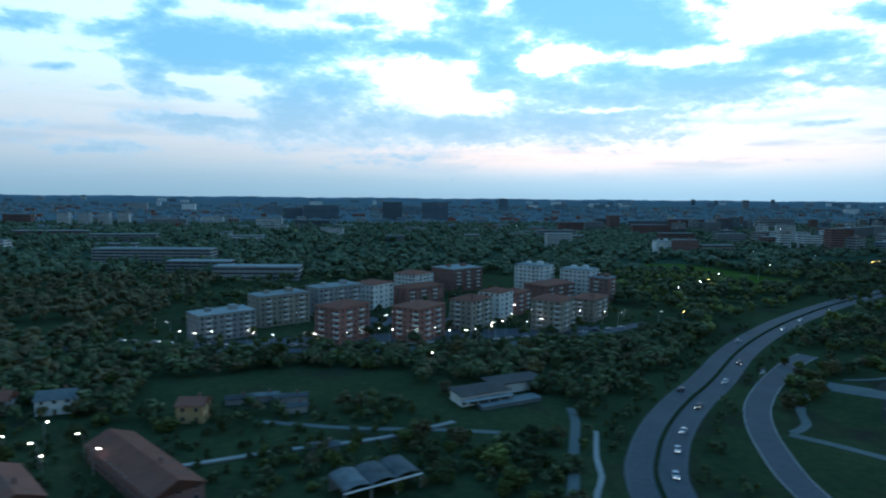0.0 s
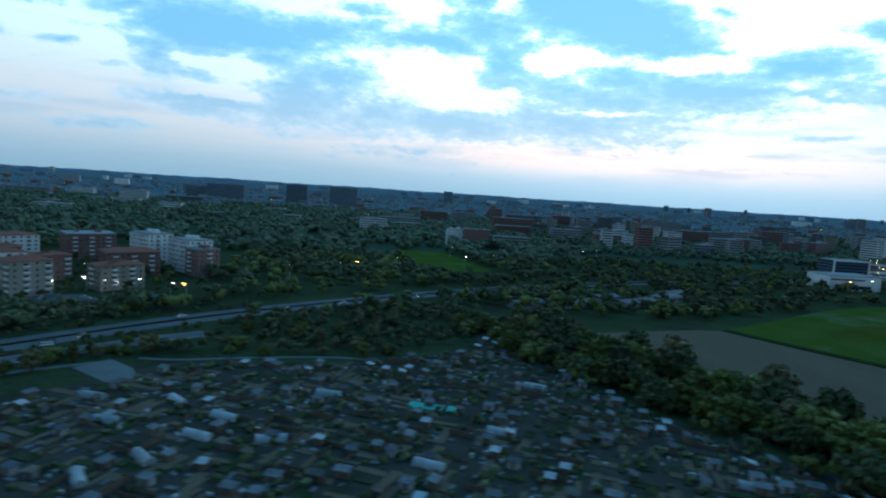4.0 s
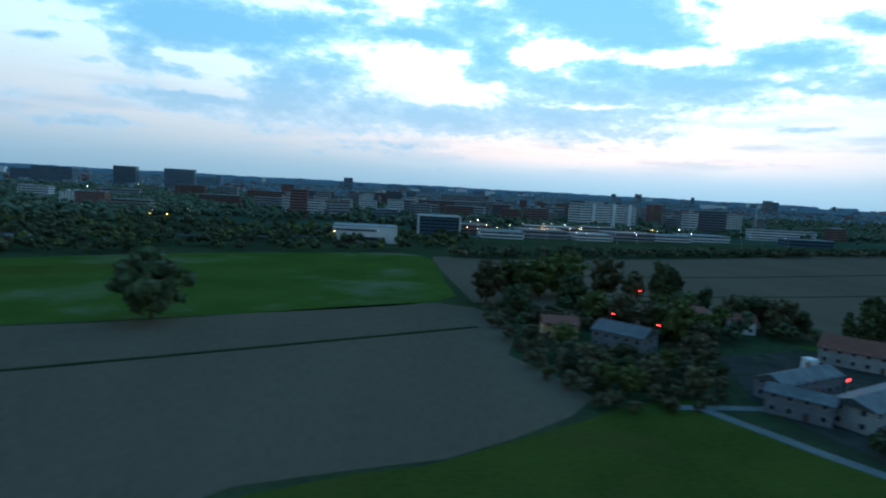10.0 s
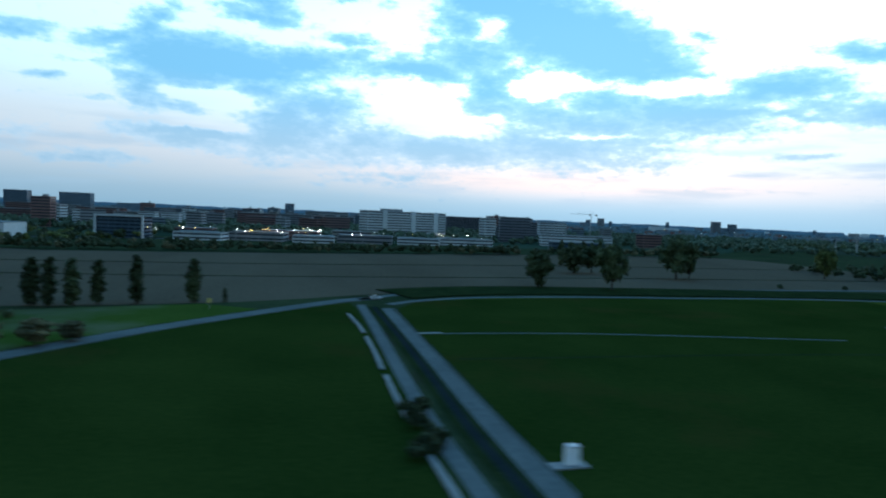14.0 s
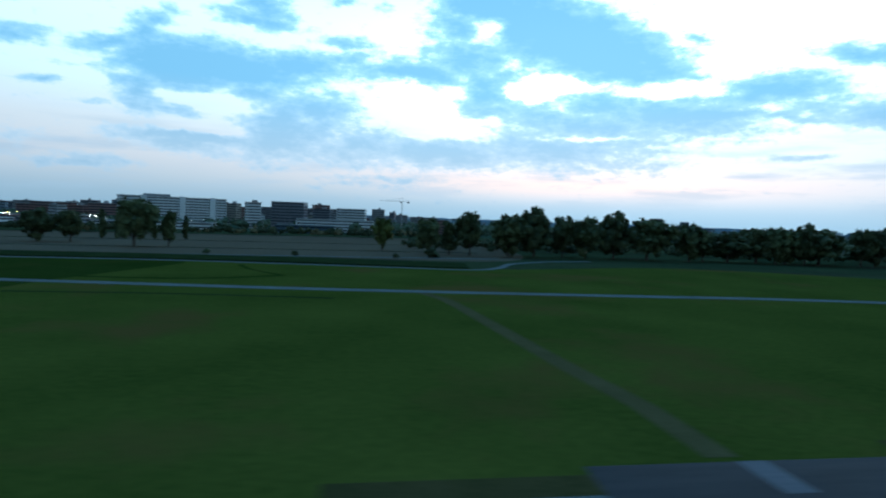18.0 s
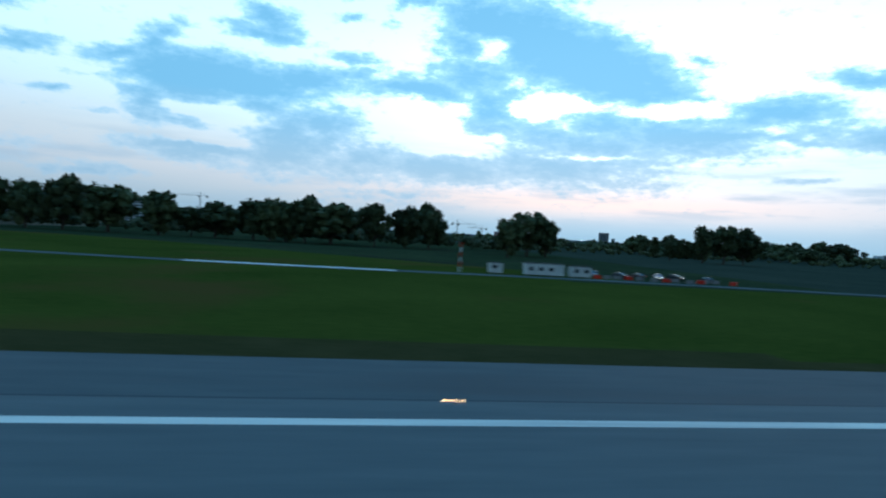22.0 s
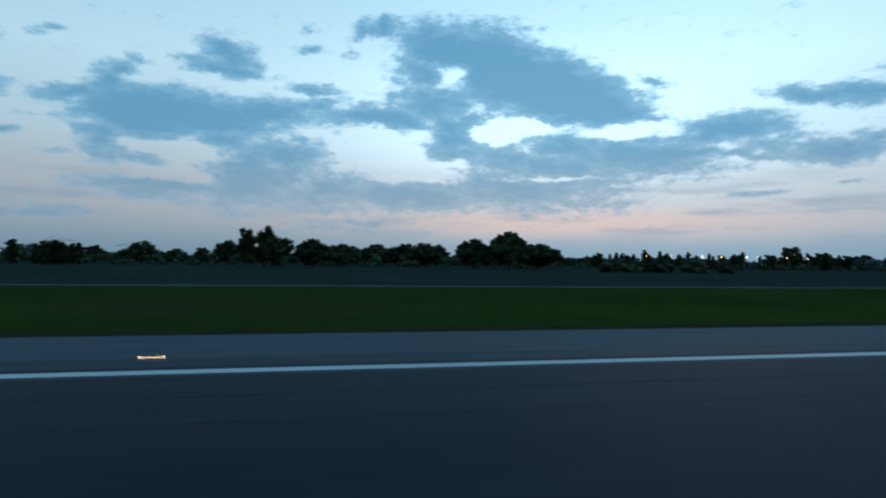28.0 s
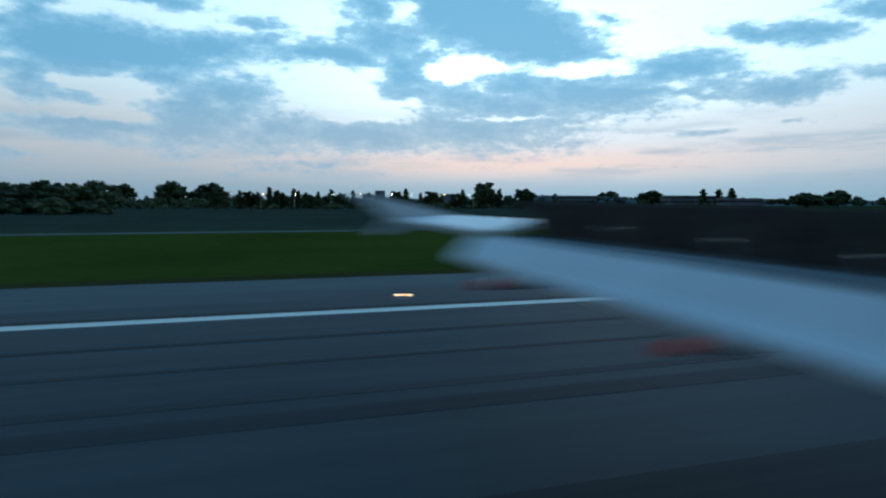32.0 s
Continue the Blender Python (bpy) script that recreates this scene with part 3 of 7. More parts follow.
field("ploughed_field_2", [(596, 176), (640, 194), (687, 208), (790, 247), (812, 205), (800, 170), (812, 134), (770, 103), (734, 95), (700, 60), (680, 20), (588, 20), (594, 110)], M_PLOUGH,
      "brown ploughed field crossed by a weedy ditch")
field("meadow_2", [(836, 133), (819, 129.5), (805, 120.5), (784, 109.5), (766, 100.5), (736, 92), (704, 58), (684, 20), (866, 20), (858, 72), (846, 102)], M_GRASS_D, "dark green meadow beside a farm lane", 0.035)
field("ploughed_field_3", [(806, 250), (812, 410), (852, 405), (1006, 445), (1293, 545), (1440, 545), (1432, 300), (1300, 285), (1180, 268), (1100, 250), (1048, 228), (1010, 206), (930, 190), (870, 225)],
      M_PLOUGH, "wide brown ploughed field below a row of poplars")
field("meadow_3", [(908, 185), (940, 180), (1000, 200), (1018, 192), (995, 163), (980, 140), (968, 121), (958, 109), (948, 101), (938, 108), (925, 140)], M_MEADOW, "green farm meadow inside the bend of a lane", 0.04)
field("meadow_4", [(930, 76), (943, 85), (956, 95), (966, 106), (976, 119), (988, 138), (1003, 160), (1028, 190), (1046, 209), (1053, 140), (1062, 60), (1064, 20), (885, 20), (914, 64)], M_DEEP, "dark green meadow between two lanes", 0.04)
field("airfield_grass", [(1074, 20), (1070, 100), (1064, 200), (1080, 221), (1142, 237), (1196, 241), (1300, 243), (1400, 236), (1520, 262), (1700, 150), (1760, 118), (2700, 104), (2700, 39), (1300, 39), (1290, 20)],
      M_GRASS, "mown green airfield grass along the runway", 0.03)

field("airfield_grass_tall", [(1074, 30), (1069.5, 100), (1062.5, 198), (1070, 212), (1084, 220), (1142, 233), (1196, 237), (1282, 241), (1282, 228), (1262, 150), (1275, 90), (1268, 24)], M_DEEP,
      "dark tall grass beyond the end of the runway", 0.036)

structure("mid_land", Geo().prism([(-2600, 585), (-400, 590), (420, 640), (860, 640), (1450, 620), (1740, 910), (3000, 910), (3000, 1600), (-2600, 1600)], -0.09, -0.014), M_MIDLAND,
          "dark green wooded land between the suburbs", "ground")
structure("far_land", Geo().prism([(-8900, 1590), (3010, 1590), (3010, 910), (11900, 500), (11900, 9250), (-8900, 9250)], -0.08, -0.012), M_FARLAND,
          "distant woods and settlements, haze put into the colour", "ground")
# same airfield grass in a darker colour, the light falloff painted in
field("airfield_grass_dark", [(1950, 42.3), (2180, 41.5), (2236, 41.5), (2228, 104), (2035, 110), (1940, 114)], M_GRASS_D, "airfield grass along the runway, darkened for dim light", 0.036)

# ---- runway, roads and ditches ----
structure("runway", Geo().prism([(1352, -34), (2800, -34), (2800, 30.5), (1352, 30.5)], -0.10, 0.06), M_ASPHALT, "dark grooved asphalt runway with rubber streaks", "runway")
structure("runway_threshold_concrete", Geo().prism([(1352, -33), (1676, -33), (1672, 30.2), (1352, 30.2)], 0.0, 0.068), M_OLDPAVE, "paler old paving at the start of the runway", "runway")
structure("runway_shoulder", Geo().prism([(1340, 30.5), (2800, 30.5), (2800, 39.0), (1340, 40.0)], -0.10, 0.052), M_SHOULDER, "grey weathered asphalt runway shoulder", "runway shoulder")
structure("shoulder_verge", Geo().prism([(1340, 39.6), (2800, 38.6), (2800, 41.2), (1340, 43.5)], -0.10, 0.045), M_DRY, "dry yellowish grass verge beside the asphalt", "verge")
structure("runway_edge_line", Geo().prism([(1400, 26.25), (2800, 26.25), (2800, 27.15), (1400, 27.15)], 0.05, 0.076), M_PAINT, "continuous white runway edge line", "road marking")
structure("runway_edge_seam", Geo().prism([(1676, 27.2), (2800, 27.2), (2800, 27.9), (1676, 27.9)], 0.05, 0.070), M_TYRE, "dark sealed seam beside the white edge line", "road marking")
for k, (x0, x1, y0, y1, m, what) in enumerate([(1652, 1699, 9, 17, M_PAINT, "broad white touchdown marking on the runway"), (1778, 1826, 8, 17.2, M_PAINT, "broad white aiming point marking on the runway"),
                                               (1979, 2004, 12.2, 14.3, M_PAINT, "narrow white touchdown bar on the runway"), (2131, 2166, 9.7, 11.9, M_PAINT, "narrow white touchdown bar on the runway"),
                                               (2276, 2310, 9.3, 12.4, M_FADED, "marking bar nearly hidden by black tyre rubber"), (2310.4, 2327.6, 9.6, 12.2, M_WORN, "white touchdown bar streaked with tyre rubber")]):
    structure(f"runway_marking_{k + 1}", Geo().prism([(x0, y0), (x1, y0), (x1, y1), (x0, y1)], 0.05, 0.078), m, what, "road marking")
for k, (y0, y1, x0, x1) in enumerate([(15.0, 15.5, 2240, 2800), (13.2, 14.2, 2260, 2800), (18.4, 18.7, 1700, 2800), (21.8, 22.2, 1900, 2800), (6.5, 9.0, 1750, 2800), (3.0, 5.6, 1700, 2800)]):
    structure(f"rubber_streak_{k + 1}", Geo().prism([(x0, y0), (x1, y0), (x1, y1), (x0, y1)], 0.05, 0.066 + 0.001 * k), M_TYRE, "long dark streak of tyre rubber along the runway", "tyre mark")
# dimming through the window, painted as a darker stretch of runway
structure("rubber_zone", Geo().prism([(1950, 22), (2010, 25.6), (2200, 25.9), (2262, 23), (2250, -33), (1960, -33)], 0.0, 0.064), M_DIM_ASPHALT, "touchdown zone asphalt darkened to stand for dim light", "tyre mark")
structure("taxiway_stub", Geo().prism([(1768, 39), (1779, 39), (1777.5, 71), (1769, 69), (1766, 52)], -0.1, 0.048), M_ROAD, "short paved pad leaving the runway shoulder", "taxiway")
structure("taxiway_stub_verge", Geo().prism([(1758, 40), (1784, 40), (1783, 58), (1781, 72), (1767, 71), (1762, 56)], -0.1, 0.042), M_SAND, "bare dry strip beside the paved pad", "verge")
PERIMETER = [(1225, 172), (1273, 167), (1340, 160), (1420, 156), (1480, 153), (1600, 134), (1700, 132), (1820, 121), (2035, 114), (2240, 107), (2800, 104)]
structure("perimeter_road", strip(PERIMETER, -2.6, 2.6, -0.05, 0.07, 20), M_LANE, "narrow pale perimeter road across the airfield grass", "road")
# a brighter, paler stretch laid over the perimeter road
structure("paved_apron", strip([(1602, 133.4), (1647, 132.5)], -1.9, 1.9, 0.0, 0.11, 4), M_WORN, "bright pale strip on the perimeter road", "road")
structure("far_airfield_land", Geo().prism([(1760, 122), (2035, 118), (2240, 110), (2800, 108), (2800, 900), (1760, 900)], -0.1, 0.0), M_ROUGH, "dark rough land beyond the perimeter road", "ground")
structure("dark_hedge_bank", strip([(1066, 228), (1090, 240), (1120, 248), (1160, 251), (1230, 254), (1300, 255), (1360, 247), (1392, 243)], -8, 18, -0.1, 0.5, 12), M_DITCH, "dark weedy bank along the airfield boundary", "bank")
structure("boundary_lane", strip([(1060, 206), (1068, 214), (1082, 222), (1101, 229), (1142, 236), (1190, 239), (1232, 243), (1274, 244), (1317, 240), (1361, 234), (1392, 231), (1407, 246), (1418, 268), (1444, 290), (1470, 300)], -1.7, 1.7, -0.1, 0.08, 6), M_LANE, "pale boundary lane by the ditch", "road")
structure("dirt_track", strip([(1362, 156), (1366, 144), (1370, 101), (1372, 77), (1374, 60), (1374, 46)], -1.6, 1.6, -0.1, 0.05, 12), M_TRACK, "trodden dry track across the grass", "track")
structure("grass_line_1", strip([(1066, 156), (1113, 158), (1190, 152)], -0.5, 0.5, -0.1, 0.05, 12), M_LANE, "narrow pale service path in the grass", "path")
structure("grass_drain", strip([(1265, 147), (1301, 147), (1339, 143)], -0.8, 0.8, -0.1, 0.06, 12), M_DITCH, "narrow dark drain in the grass", "ditch")
structure("threshold_mark", Geo().prism([(1374.6, 39), (1377.4, 39), (1377.4, 45), (1374.6, 45)], 0.0, 0.085), M_FADED, "worn white paving mark at the runway end", "road marking")
structure("runway_end_paving", Geo().prism([(1360, 30.6), (1391, 30.6), (1391, 45), (1361, 45)], -0.1, 0.056), M_DIM_ASPHALT, "dark paving at the end of the runway", "runway")
structure("mown_track_1", strip([(1258, 183), (1275, 180), (1300, 181), (1322, 194)], -1.6, 1.6, -0.1, 0.045, 8), M_DEEP, "dark line of uncut grass", "ditch")
structure("mown_track_2", strip([(1303, 232), (1308, 216), (1322, 194)], -1.0, 1.0, -0.1, 0.047, 8), M_DEEP, "dark line of uncut grass", "ditch")
structure("bare_verge", strip([(1392, 46.2), (1440, 45.8), (1540, 45.6), (1640, 44.2), (1672, 43.6)], -2.2, 2.6, -0.1, 0.043, 12), M_DRY, "thin brownish grass beside the runway shoulder", "verge")
structure("grass_line_2", strip([(1070, 128), (1166, 134), (1260, 132)], -0.6, 0.6, -0.1, 0.06, 12), M_DITCH, "narrow dark drain in the grass", "ditch")
# the wide road, two carriageways
HIGHWAY = [(74, 20), (91, 90), (102, 142), (113, 165), (128, 186), (147, 207), (172, 231), (214, 275), (262, 317), (312, 354), (375, 395), (450, 436), (560, 482), (700, 520), (800, 560), (1000, 640)]
structure("highway_bank", strip(HIGHWAY, -13, 13, -0.1, 0.12), M_SCRUB, "grass bank on both sides of the wide road", "verge")
structure("highway", strip(HIGHWAY, -8.7, 8.7, -0.1, 0.22), M_ROAD, "wide curving asphalt road with two carriageways", "road")
structure("highway_median", strip(HIGHWAY, -0.5, 0.5, 0.1, 0.75), M_DITCH, "dark narrow barrier strip between the carriageways", "median")
for k, (a, b) in enumerate([(-8.1, -7.9), (7.9, 8.1), (-1.5, -1.3), (1.3, 1.5)]):
    structure(f"highway_line_{k + 1}", strip(HIGHWAY, a, b, 0.1, 0.235), M_LANE, "worn pale edge line of the road", "road marking")
SLIP = [(132, 20), (136, 100), (141, 138), (149, 161), (159, 182), (172, 201), (193, 223), (211, 239), (228, 253), (244, 264)]
structure("slip_road", strip(SLIP, -4.2, 4.2, -0.1, 0.19), M_ROAD, "curving grey side road with pale kerbs", "road")
for k, (a, b) in enumerate([(-4.6, -4.2), (4.2, 4.6)]):
    structure(f"slip_kerb_{k + 1}", strip(SLIP, a, b, -0.1, 0.30), M_CONCRETE, "pale concrete kerb", "kerb")
structure("gravel_path", strip([(164, 174), (176, 160), (190, 138), (203, 110), (215, 60)], -1.8, 1.8, -0.1, 0.1, 5), M_LANE, "pale gravel path branching from the side road", "path")
structure("gravel_path_2", strip([(166, 175), (176, 181), (184, 194), (196, 206), (208, 214), (220, 220)], -1.5, 1.5, -0.1, 0.1, 5), M_LANE, "pale sandy path among the garden plots", "path")
structure("sandy_yard", Geo().prism([(213, 213), (221, 224), (232, 214), (239, 201), (231, 197)], -0.1, 0.115), M_LANE, "bare pale sandy yard beside the plots", "ground")
structure("plot_path", strip([(230, 226), (244, 225), (270, 230), (300, 233), (314, 230)], -0.9, 0.9, -0.1, 0.1, 6), M_LANE, "thin pale path along the edge of the plots", "path")
structure("park_path", strip([(-10, 205), (20, 196), (55, 190), (70, 186)], -1.4, 1.4, -0.1, 0.1, 6), M_LANE, "pale footpath through the scrub", "path")
structure("park_path_2", strip([(68, 118), (78, 143), (87, 167), (97, 193), (100, 206)], -1.6, 1.6, -0.1, 0.1, 6), M_LANE, "pale track to the low villa", "path")
structure("storm_channel", strip([(80, 130), (84, 142), (90, 153), (93, 164), (101, 184)], -0.8, 0.8, -0.1, 0.14, 4), M_CONCRETE, "narrow white concrete drain beside the wide road", "ditch")
structure("garden_wall_path", strip([(-30, 172), (0, 180), (30, 186), (55, 197)], -1.0, 1.0, -0.1, 0.5, 6), M_CONCRETE, "low pale wall along a footpath", "wall")
structure("street", strip([(-140, 318), (-60, 305), (20, 298), (90, 300), (150, 318), (200, 345)], -4, 4, -0.1, 0.12, 12), M_ROAD, "street in front of the apartment blocks", "road")
structure("court_paving_1", Geo().prism([(-70, 306), (160, 322), (166, 340), (60, 336), (-60, 322)], -0.1, 0.08), M_ROAD, "grey parking strip before the apartment blocks", "paving")
structure("court_paving_2", Geo().prism([(20, 352), (96, 350), (100, 372), (30, 380)], -0.1, 0.085), M_ROAD, "grey parking court between the apartment blocks", "paving")
structure("yard_paving", Geo().prism([(8, 120), (50, 122), (48, 142), (12, 146)], -0.1, 0.09), M_SHOULDER, "grey paved yard round an arched shed", "paving")
LANE = [(892, 40), (910, 64), (926, 77), (939, 86), (952, 96), (962, 106.5), (972, 120), (984, 139), (999, 161), (1024, 191), (1044, 213), (1056, 220)]
structure("farm_lane", strip(LANE, -3.0, 3.0, -0.1, 0.10, 5), M_LANE, "winding pale asphalt lane past a farm", "road")
structure("far_lane", strip([(1050, 216), (1070, 237), (1095, 254), (1141, 263), (1250, 276), (1420, 300)], -1.9, 1.9, -0.1, 0.10, 10), M_LANE, "narrow lane along the ploughed field", "road")
structure("field_lane", strip([(1058.5, 197), (1062.5, 149), (1065, 119), (1066.6, 97), (1068.3, 79), (1070, 63), (1073, 40), (1076, 10)], -1.7, 1.9, -0.1, 0.11, 6), M_LANE, "straight pale service lane beside a canal", "road")
structure("canal_lane", strip([(1050, 204), (1053, 166), (1056, 119), (1058.5, 85), (1061, 64), (1063.5, 40), (1066.5, 10)], -1.2, 1.6, -0.1, 0.11, 6), M_LANE, "pale lane along the dark canal", "road")
structure("canal_bank", strip([(1054.5, 200), (1059, 152), (1062, 114), (1064, 85), (1066.5, 63), (1069, 40), (1072, 10)], -2.2, 2.2, -0.1, 0.09, 6), M_DITCH, "dark weedy canal bank", "ditch")
structure("canal_water", strip([(1054.5, 200), (1059, 152), (1062, 114), (1064, 85), (1066.5, 63), (1069, 40), (1072, 10)], -0.8, 0.8, -0.1, 0.10, 6), M_WATER, "narrow weed-covered dark canal between two lanes", "water")
for k, line in enumerate([[(1046, 184), (1049, 165), (1050, 155)], [(1050.5, 150), (1052, 132), (1052.8, 118)], [(1053.2, 114), (1054, 102), (1055, 89)], [(1056.6, 75), (1058, 64), (1060, 50)]]):
    structure(f"canal_wall_{k + 1}", strip(line, -0.42, 0.42, -0.1, 0.4, 4), M_CONCRETE, "low broken concrete wall by the canal", "wall")
structure("lane_kerb", strip([(1061, 197), (1064.7, 149), (1067.2, 119), (1068.8, 97), (1070.5, 79), (1072.2, 63)], -0.12, 0.12, -0.1, 0.2, 6), M_LANE, "pale kerb of the service lane", "kerb")
structure("side_path", strip([(1064, 156), (1071, 157)], -0.7, 0.7, -0.1, 0.1, 3), M_CONCRETE, "short pale concrete path in the grass", "path")
structure("yard_drive", strip([(836, 126), (846, 104), (856, 80), (862, 30)], -1.7, 1.7, -0.1, 0.10, 5), M_LANE, "pale farm drive", "road")
structure("yard_drive_2", strip([(830, 127), (849, 126), (880, 122)], -1.5, 1.5, -0.1, 0.09, 5), M_LANE, "pale farm drive along the hedge", "road")
structure("farmyard", Geo().prism([(858, 94), (925, 98), (938, 130), (912, 178), (870, 170), (852, 128)], -0.1, 0.05), M_PLOT, "bare earth farmyard with scattered gear", "yard")
structure("field_ditch", strip([(594, 128), (609, 131), (692, 162), (798, 205)], -0.8, 0.8, -0.1, 0.25, 12), M_DITCH, "straight weedy ditch across the ploughed field", "ditch")
structure("field_hedge_bank", strip([(514, 304), (532, 270), (555, 234), (584, 184), (586, 120), (584, 20)], -3.0, 3.0, -0.1, 0.5, 10), M_DITCH, "weedy bank between the fields", "bank")
structure("plough_line", strip([(840, 330), (1000, 352), (1200, 400), (1420, 430)], -0.7, 0.7, -0.1, 0.2, 30), M_DITCH, "dark drain line across the ploughed field", "ditch")
structure("plough_line_2", strip([(850, 270), (1000, 285), (1200, 320), (1420, 350)], -0.6, 0.6, -0.1, 0.2, 30), M_DITCH, "dark drain line across the ploughed field", "ditch")
field("garden_ground", [(192, 136), (206, 182), (224, 200), (250, 226), (300, 226), (356, 252), (372, 296), (400, 286), (392, 220), (414, 160), (445, 118), (470, 40), (210, 40)], M_PLOT,
      "brown allotment ground with small plots", 0.06)
field("park_lawn", [(-30, 215), (20, 226), (45, 240), (30, 262), (-40, 258), (-70, 236)], M_SCRUB, "green lawn in the park", 0.04)
field("far_lawn", [(368, 490), (428, 512), (418, 580), (402, 655), (350, 660), (336, 600)], M_MEADOW, "green lawn between the woods", 0.04)

# ---- trees ----
RNG = np.random.default_rng(7)


def icosphere():
    bm = bmesh.new()
    bmesh.ops.create_icosphere(bm, subdivisions=1, radius=1.0)
    v = np.array([q.co[:] for q in bm.verts])
    f = np.array([[q.index for q in face.verts] for face in bm.faces])
    bm.free()
    return v, f


ICO_V, ICO_F = icosphere()


def clumps(centres, sizes, rng, leaves=0, leaf=0.35, flat=0.8):
    """Uneven leaf clumps round the centres, with single sprays of leaves standing out of them."""
    verts, faces = [], []
    k = 0
    for c, r in zip(centres, sizes):
        bump = 1 + 0.45 * (rng.random(len(ICO_V))[:, None] - 0.5) * 2
        v = ICO_V * bump * r * np.array([1, 1, flat]) + c
        verts.append(v)
        faces += (ICO_F + k).tolist()
        k += len(v)
        for _ in range(leaves):
            w = rng.normal(size=3)
            w /= np.linalg.norm(w)
            p = c + w * r * np.array([1, 1, flat]) * rng.uniform(0.85, 1.3)
            a = rng.normal(size=3)
            a /= np.linalg.norm(a)
            b = np.cross(a, rng.normal(size=3))
            b /= np.linalg.norm(b)
            s = leaf * rng.uniform(0.6, 1.5)
            verts.append(np.array([p - a * s, p - b * s * 0.6, p + a * s, p + b * s * 0.6]))
            faces.append((k, k + 1, k + 2, k + 3))
            k += 4
    return np.concatenate(verts), faces


def tree_kind(name, shape, seed, leaf_mat, label, category="tree"):
    """A tree ten metres high: a tapered trunk with limbs, and a crown of many clumps with gaps. Returned out of sight of the copies: the first is placed too."""
    rng = np.random.default_rng(seed)
    tree = new(name)
    tagged(tree, label, category)
    trunk = Geo()
    centres, sizes = [], []
    if shape == "poplar":
        trunk.rod((0, 0, -0.3), (0.05, 0, 6), 0.22, 0.08)
        for k in range(34):
            z = 1.0 + 8.7 * k / 33
            r = 1.05 * math.sin(math.pi * min(1, (z + 0.6) / 10.6)) ** 0.6
            a = rng.uniform(0, 6.28)
            centres.append((math.cos(a) * r * 0.6, math.sin(a) * r * 0.6, z))
            sizes.append(rng.uniform(0.42, 0.8) * (0.5 + 0.5 * r))
    elif shape == "bush":
        trunk.rod((0, 0, -0.3), (0.2, 0.1, 3), 0.25, 0.08)
        for k in range(26):
            a, q = rng.uniform(0, 6.28), rng.uniform(0, 1) ** 0.6
            centres.append((math.cos(a) * q * 4.6, math.sin(a) * q * 4.0, 1.2 + rng.uniform(0, 1) * 7.2 * (1 - q * q * 0.75)))
            sizes.append(rng.uniform(1.1, 2.0))
    else:
        base = {"round": 0.8, "broad": 0.9, "tall": 0.7, "plane": 1.0}[shape]
        wide = {"round": 3.9, "broad": 5.2, "tall": 2.8, "plane": 4.3}[shape]
        trunk.rod((0, 0, -0.3), (rng.uniform(-0.2, 0.2), 0, base + 1.5), 0.34, 0.22, 7)
        for k in range(7):
            a = k * 0.9 + rng.uniform(-0.3, 0.3)
            trunk.rod((0, 0, base + rng.uniform(-0.3, 1.3)), (math.cos(a) * wide * 0.6, math.sin(a) * wide * 0.6, base + rng.uniform(2.0, 4.8)), 0.14, 0.04, 5)
        mid, half = (base + 9.7) / 2, (9.7 - base) / 2
        for k in range(64):
            w = rng.normal(size=3)
            w /= np.linalg.norm(w)
            q = rng.uniform(0.45, 0.98)
            lump = 1 + 0.22 * math.sin(3 * math.atan2(w[1], w[0]) + seed)
            centres.append((w[0] * wide * q * lump, w[1] * wide * q * lump, mid + w[2] * half * q * 0.92))
            sizes.append(rng.uniform(0.5, 1.15) * wide / 3.9)
    trunk.part("trunk", M_BARK, tree)
    v, f = clumps(np.array(centres), sizes, rng, 18, 0.5)
    crown = bpy.data.meshes.new("crown")
    crown.from_pydata((v * K).tolist(), [], f)
    crown.materials.append(leaf_mat)
    put("crown", crown, tree)
    return tree


KINDS = {
    "round": tree_kind("tree", "round", 1, M_LEAF, "round-crowned green broadleaf tree in spring leaf"),
    "round2": tree_kind("tree", "round", 2, M_LEAF_D, "dark round-crowned broadleaf tree"),
    "broad": tree_kind("tree", "broad", 3, M_LEAF, "wide spreading green broadleaf tree"),
    "broad2": tree_kind("tree", "broad", 4, M_LEAF_D, "wide dark broadleaf tree"),
    "tall": tree_kind("tree", "tall", 5, M_LEAF_D, "tall narrow dark broadleaf tree"),
    "plane": tree_kind("tree", "plane", 6, M_LEAF_D, "large dark tree with a high rounded crown"),
    "brown": tree_kind("tree", "round", 7, M_LEAF_B, "thin-leaved brownish tree in early spring"),
    "poplar": tree_kind("poplar_tree", "poplar", 8, M_LEAF_D, "slender upright dark poplar", "poplar"),
    "bush": tree_kind("bush", "bush", 9, M_LEAF, "dense rounded green bush", "bush"),
    "bush2": tree_kind("bush", "bush", 10, M_LEAF_D, "dense dark rounded wild bush", "bush"),
}
USED = set()


def plant(kind, x, y, high, wide=1.0, group=""):
    s = high / 10
    m = pose(x * K, y * K, 0, 0, 0, RNG.uniform(0, 360)) @ Matrix.Diagonal((s * wide * RNG.uniform(0.9, 1.12), s * wide * RNG.uniform(0.9, 1.12), s, 1))
    if kind not in USED:
        USED.add(kind)
        ob = KINDS[kind]
        ob.matrix_basis = m
    else:
        base = KINDS[kind]
        ob = copy_thing(base, Matrix())
        ob.matrix_basis = m
    if group:
        ob["group"] = group
    return ob


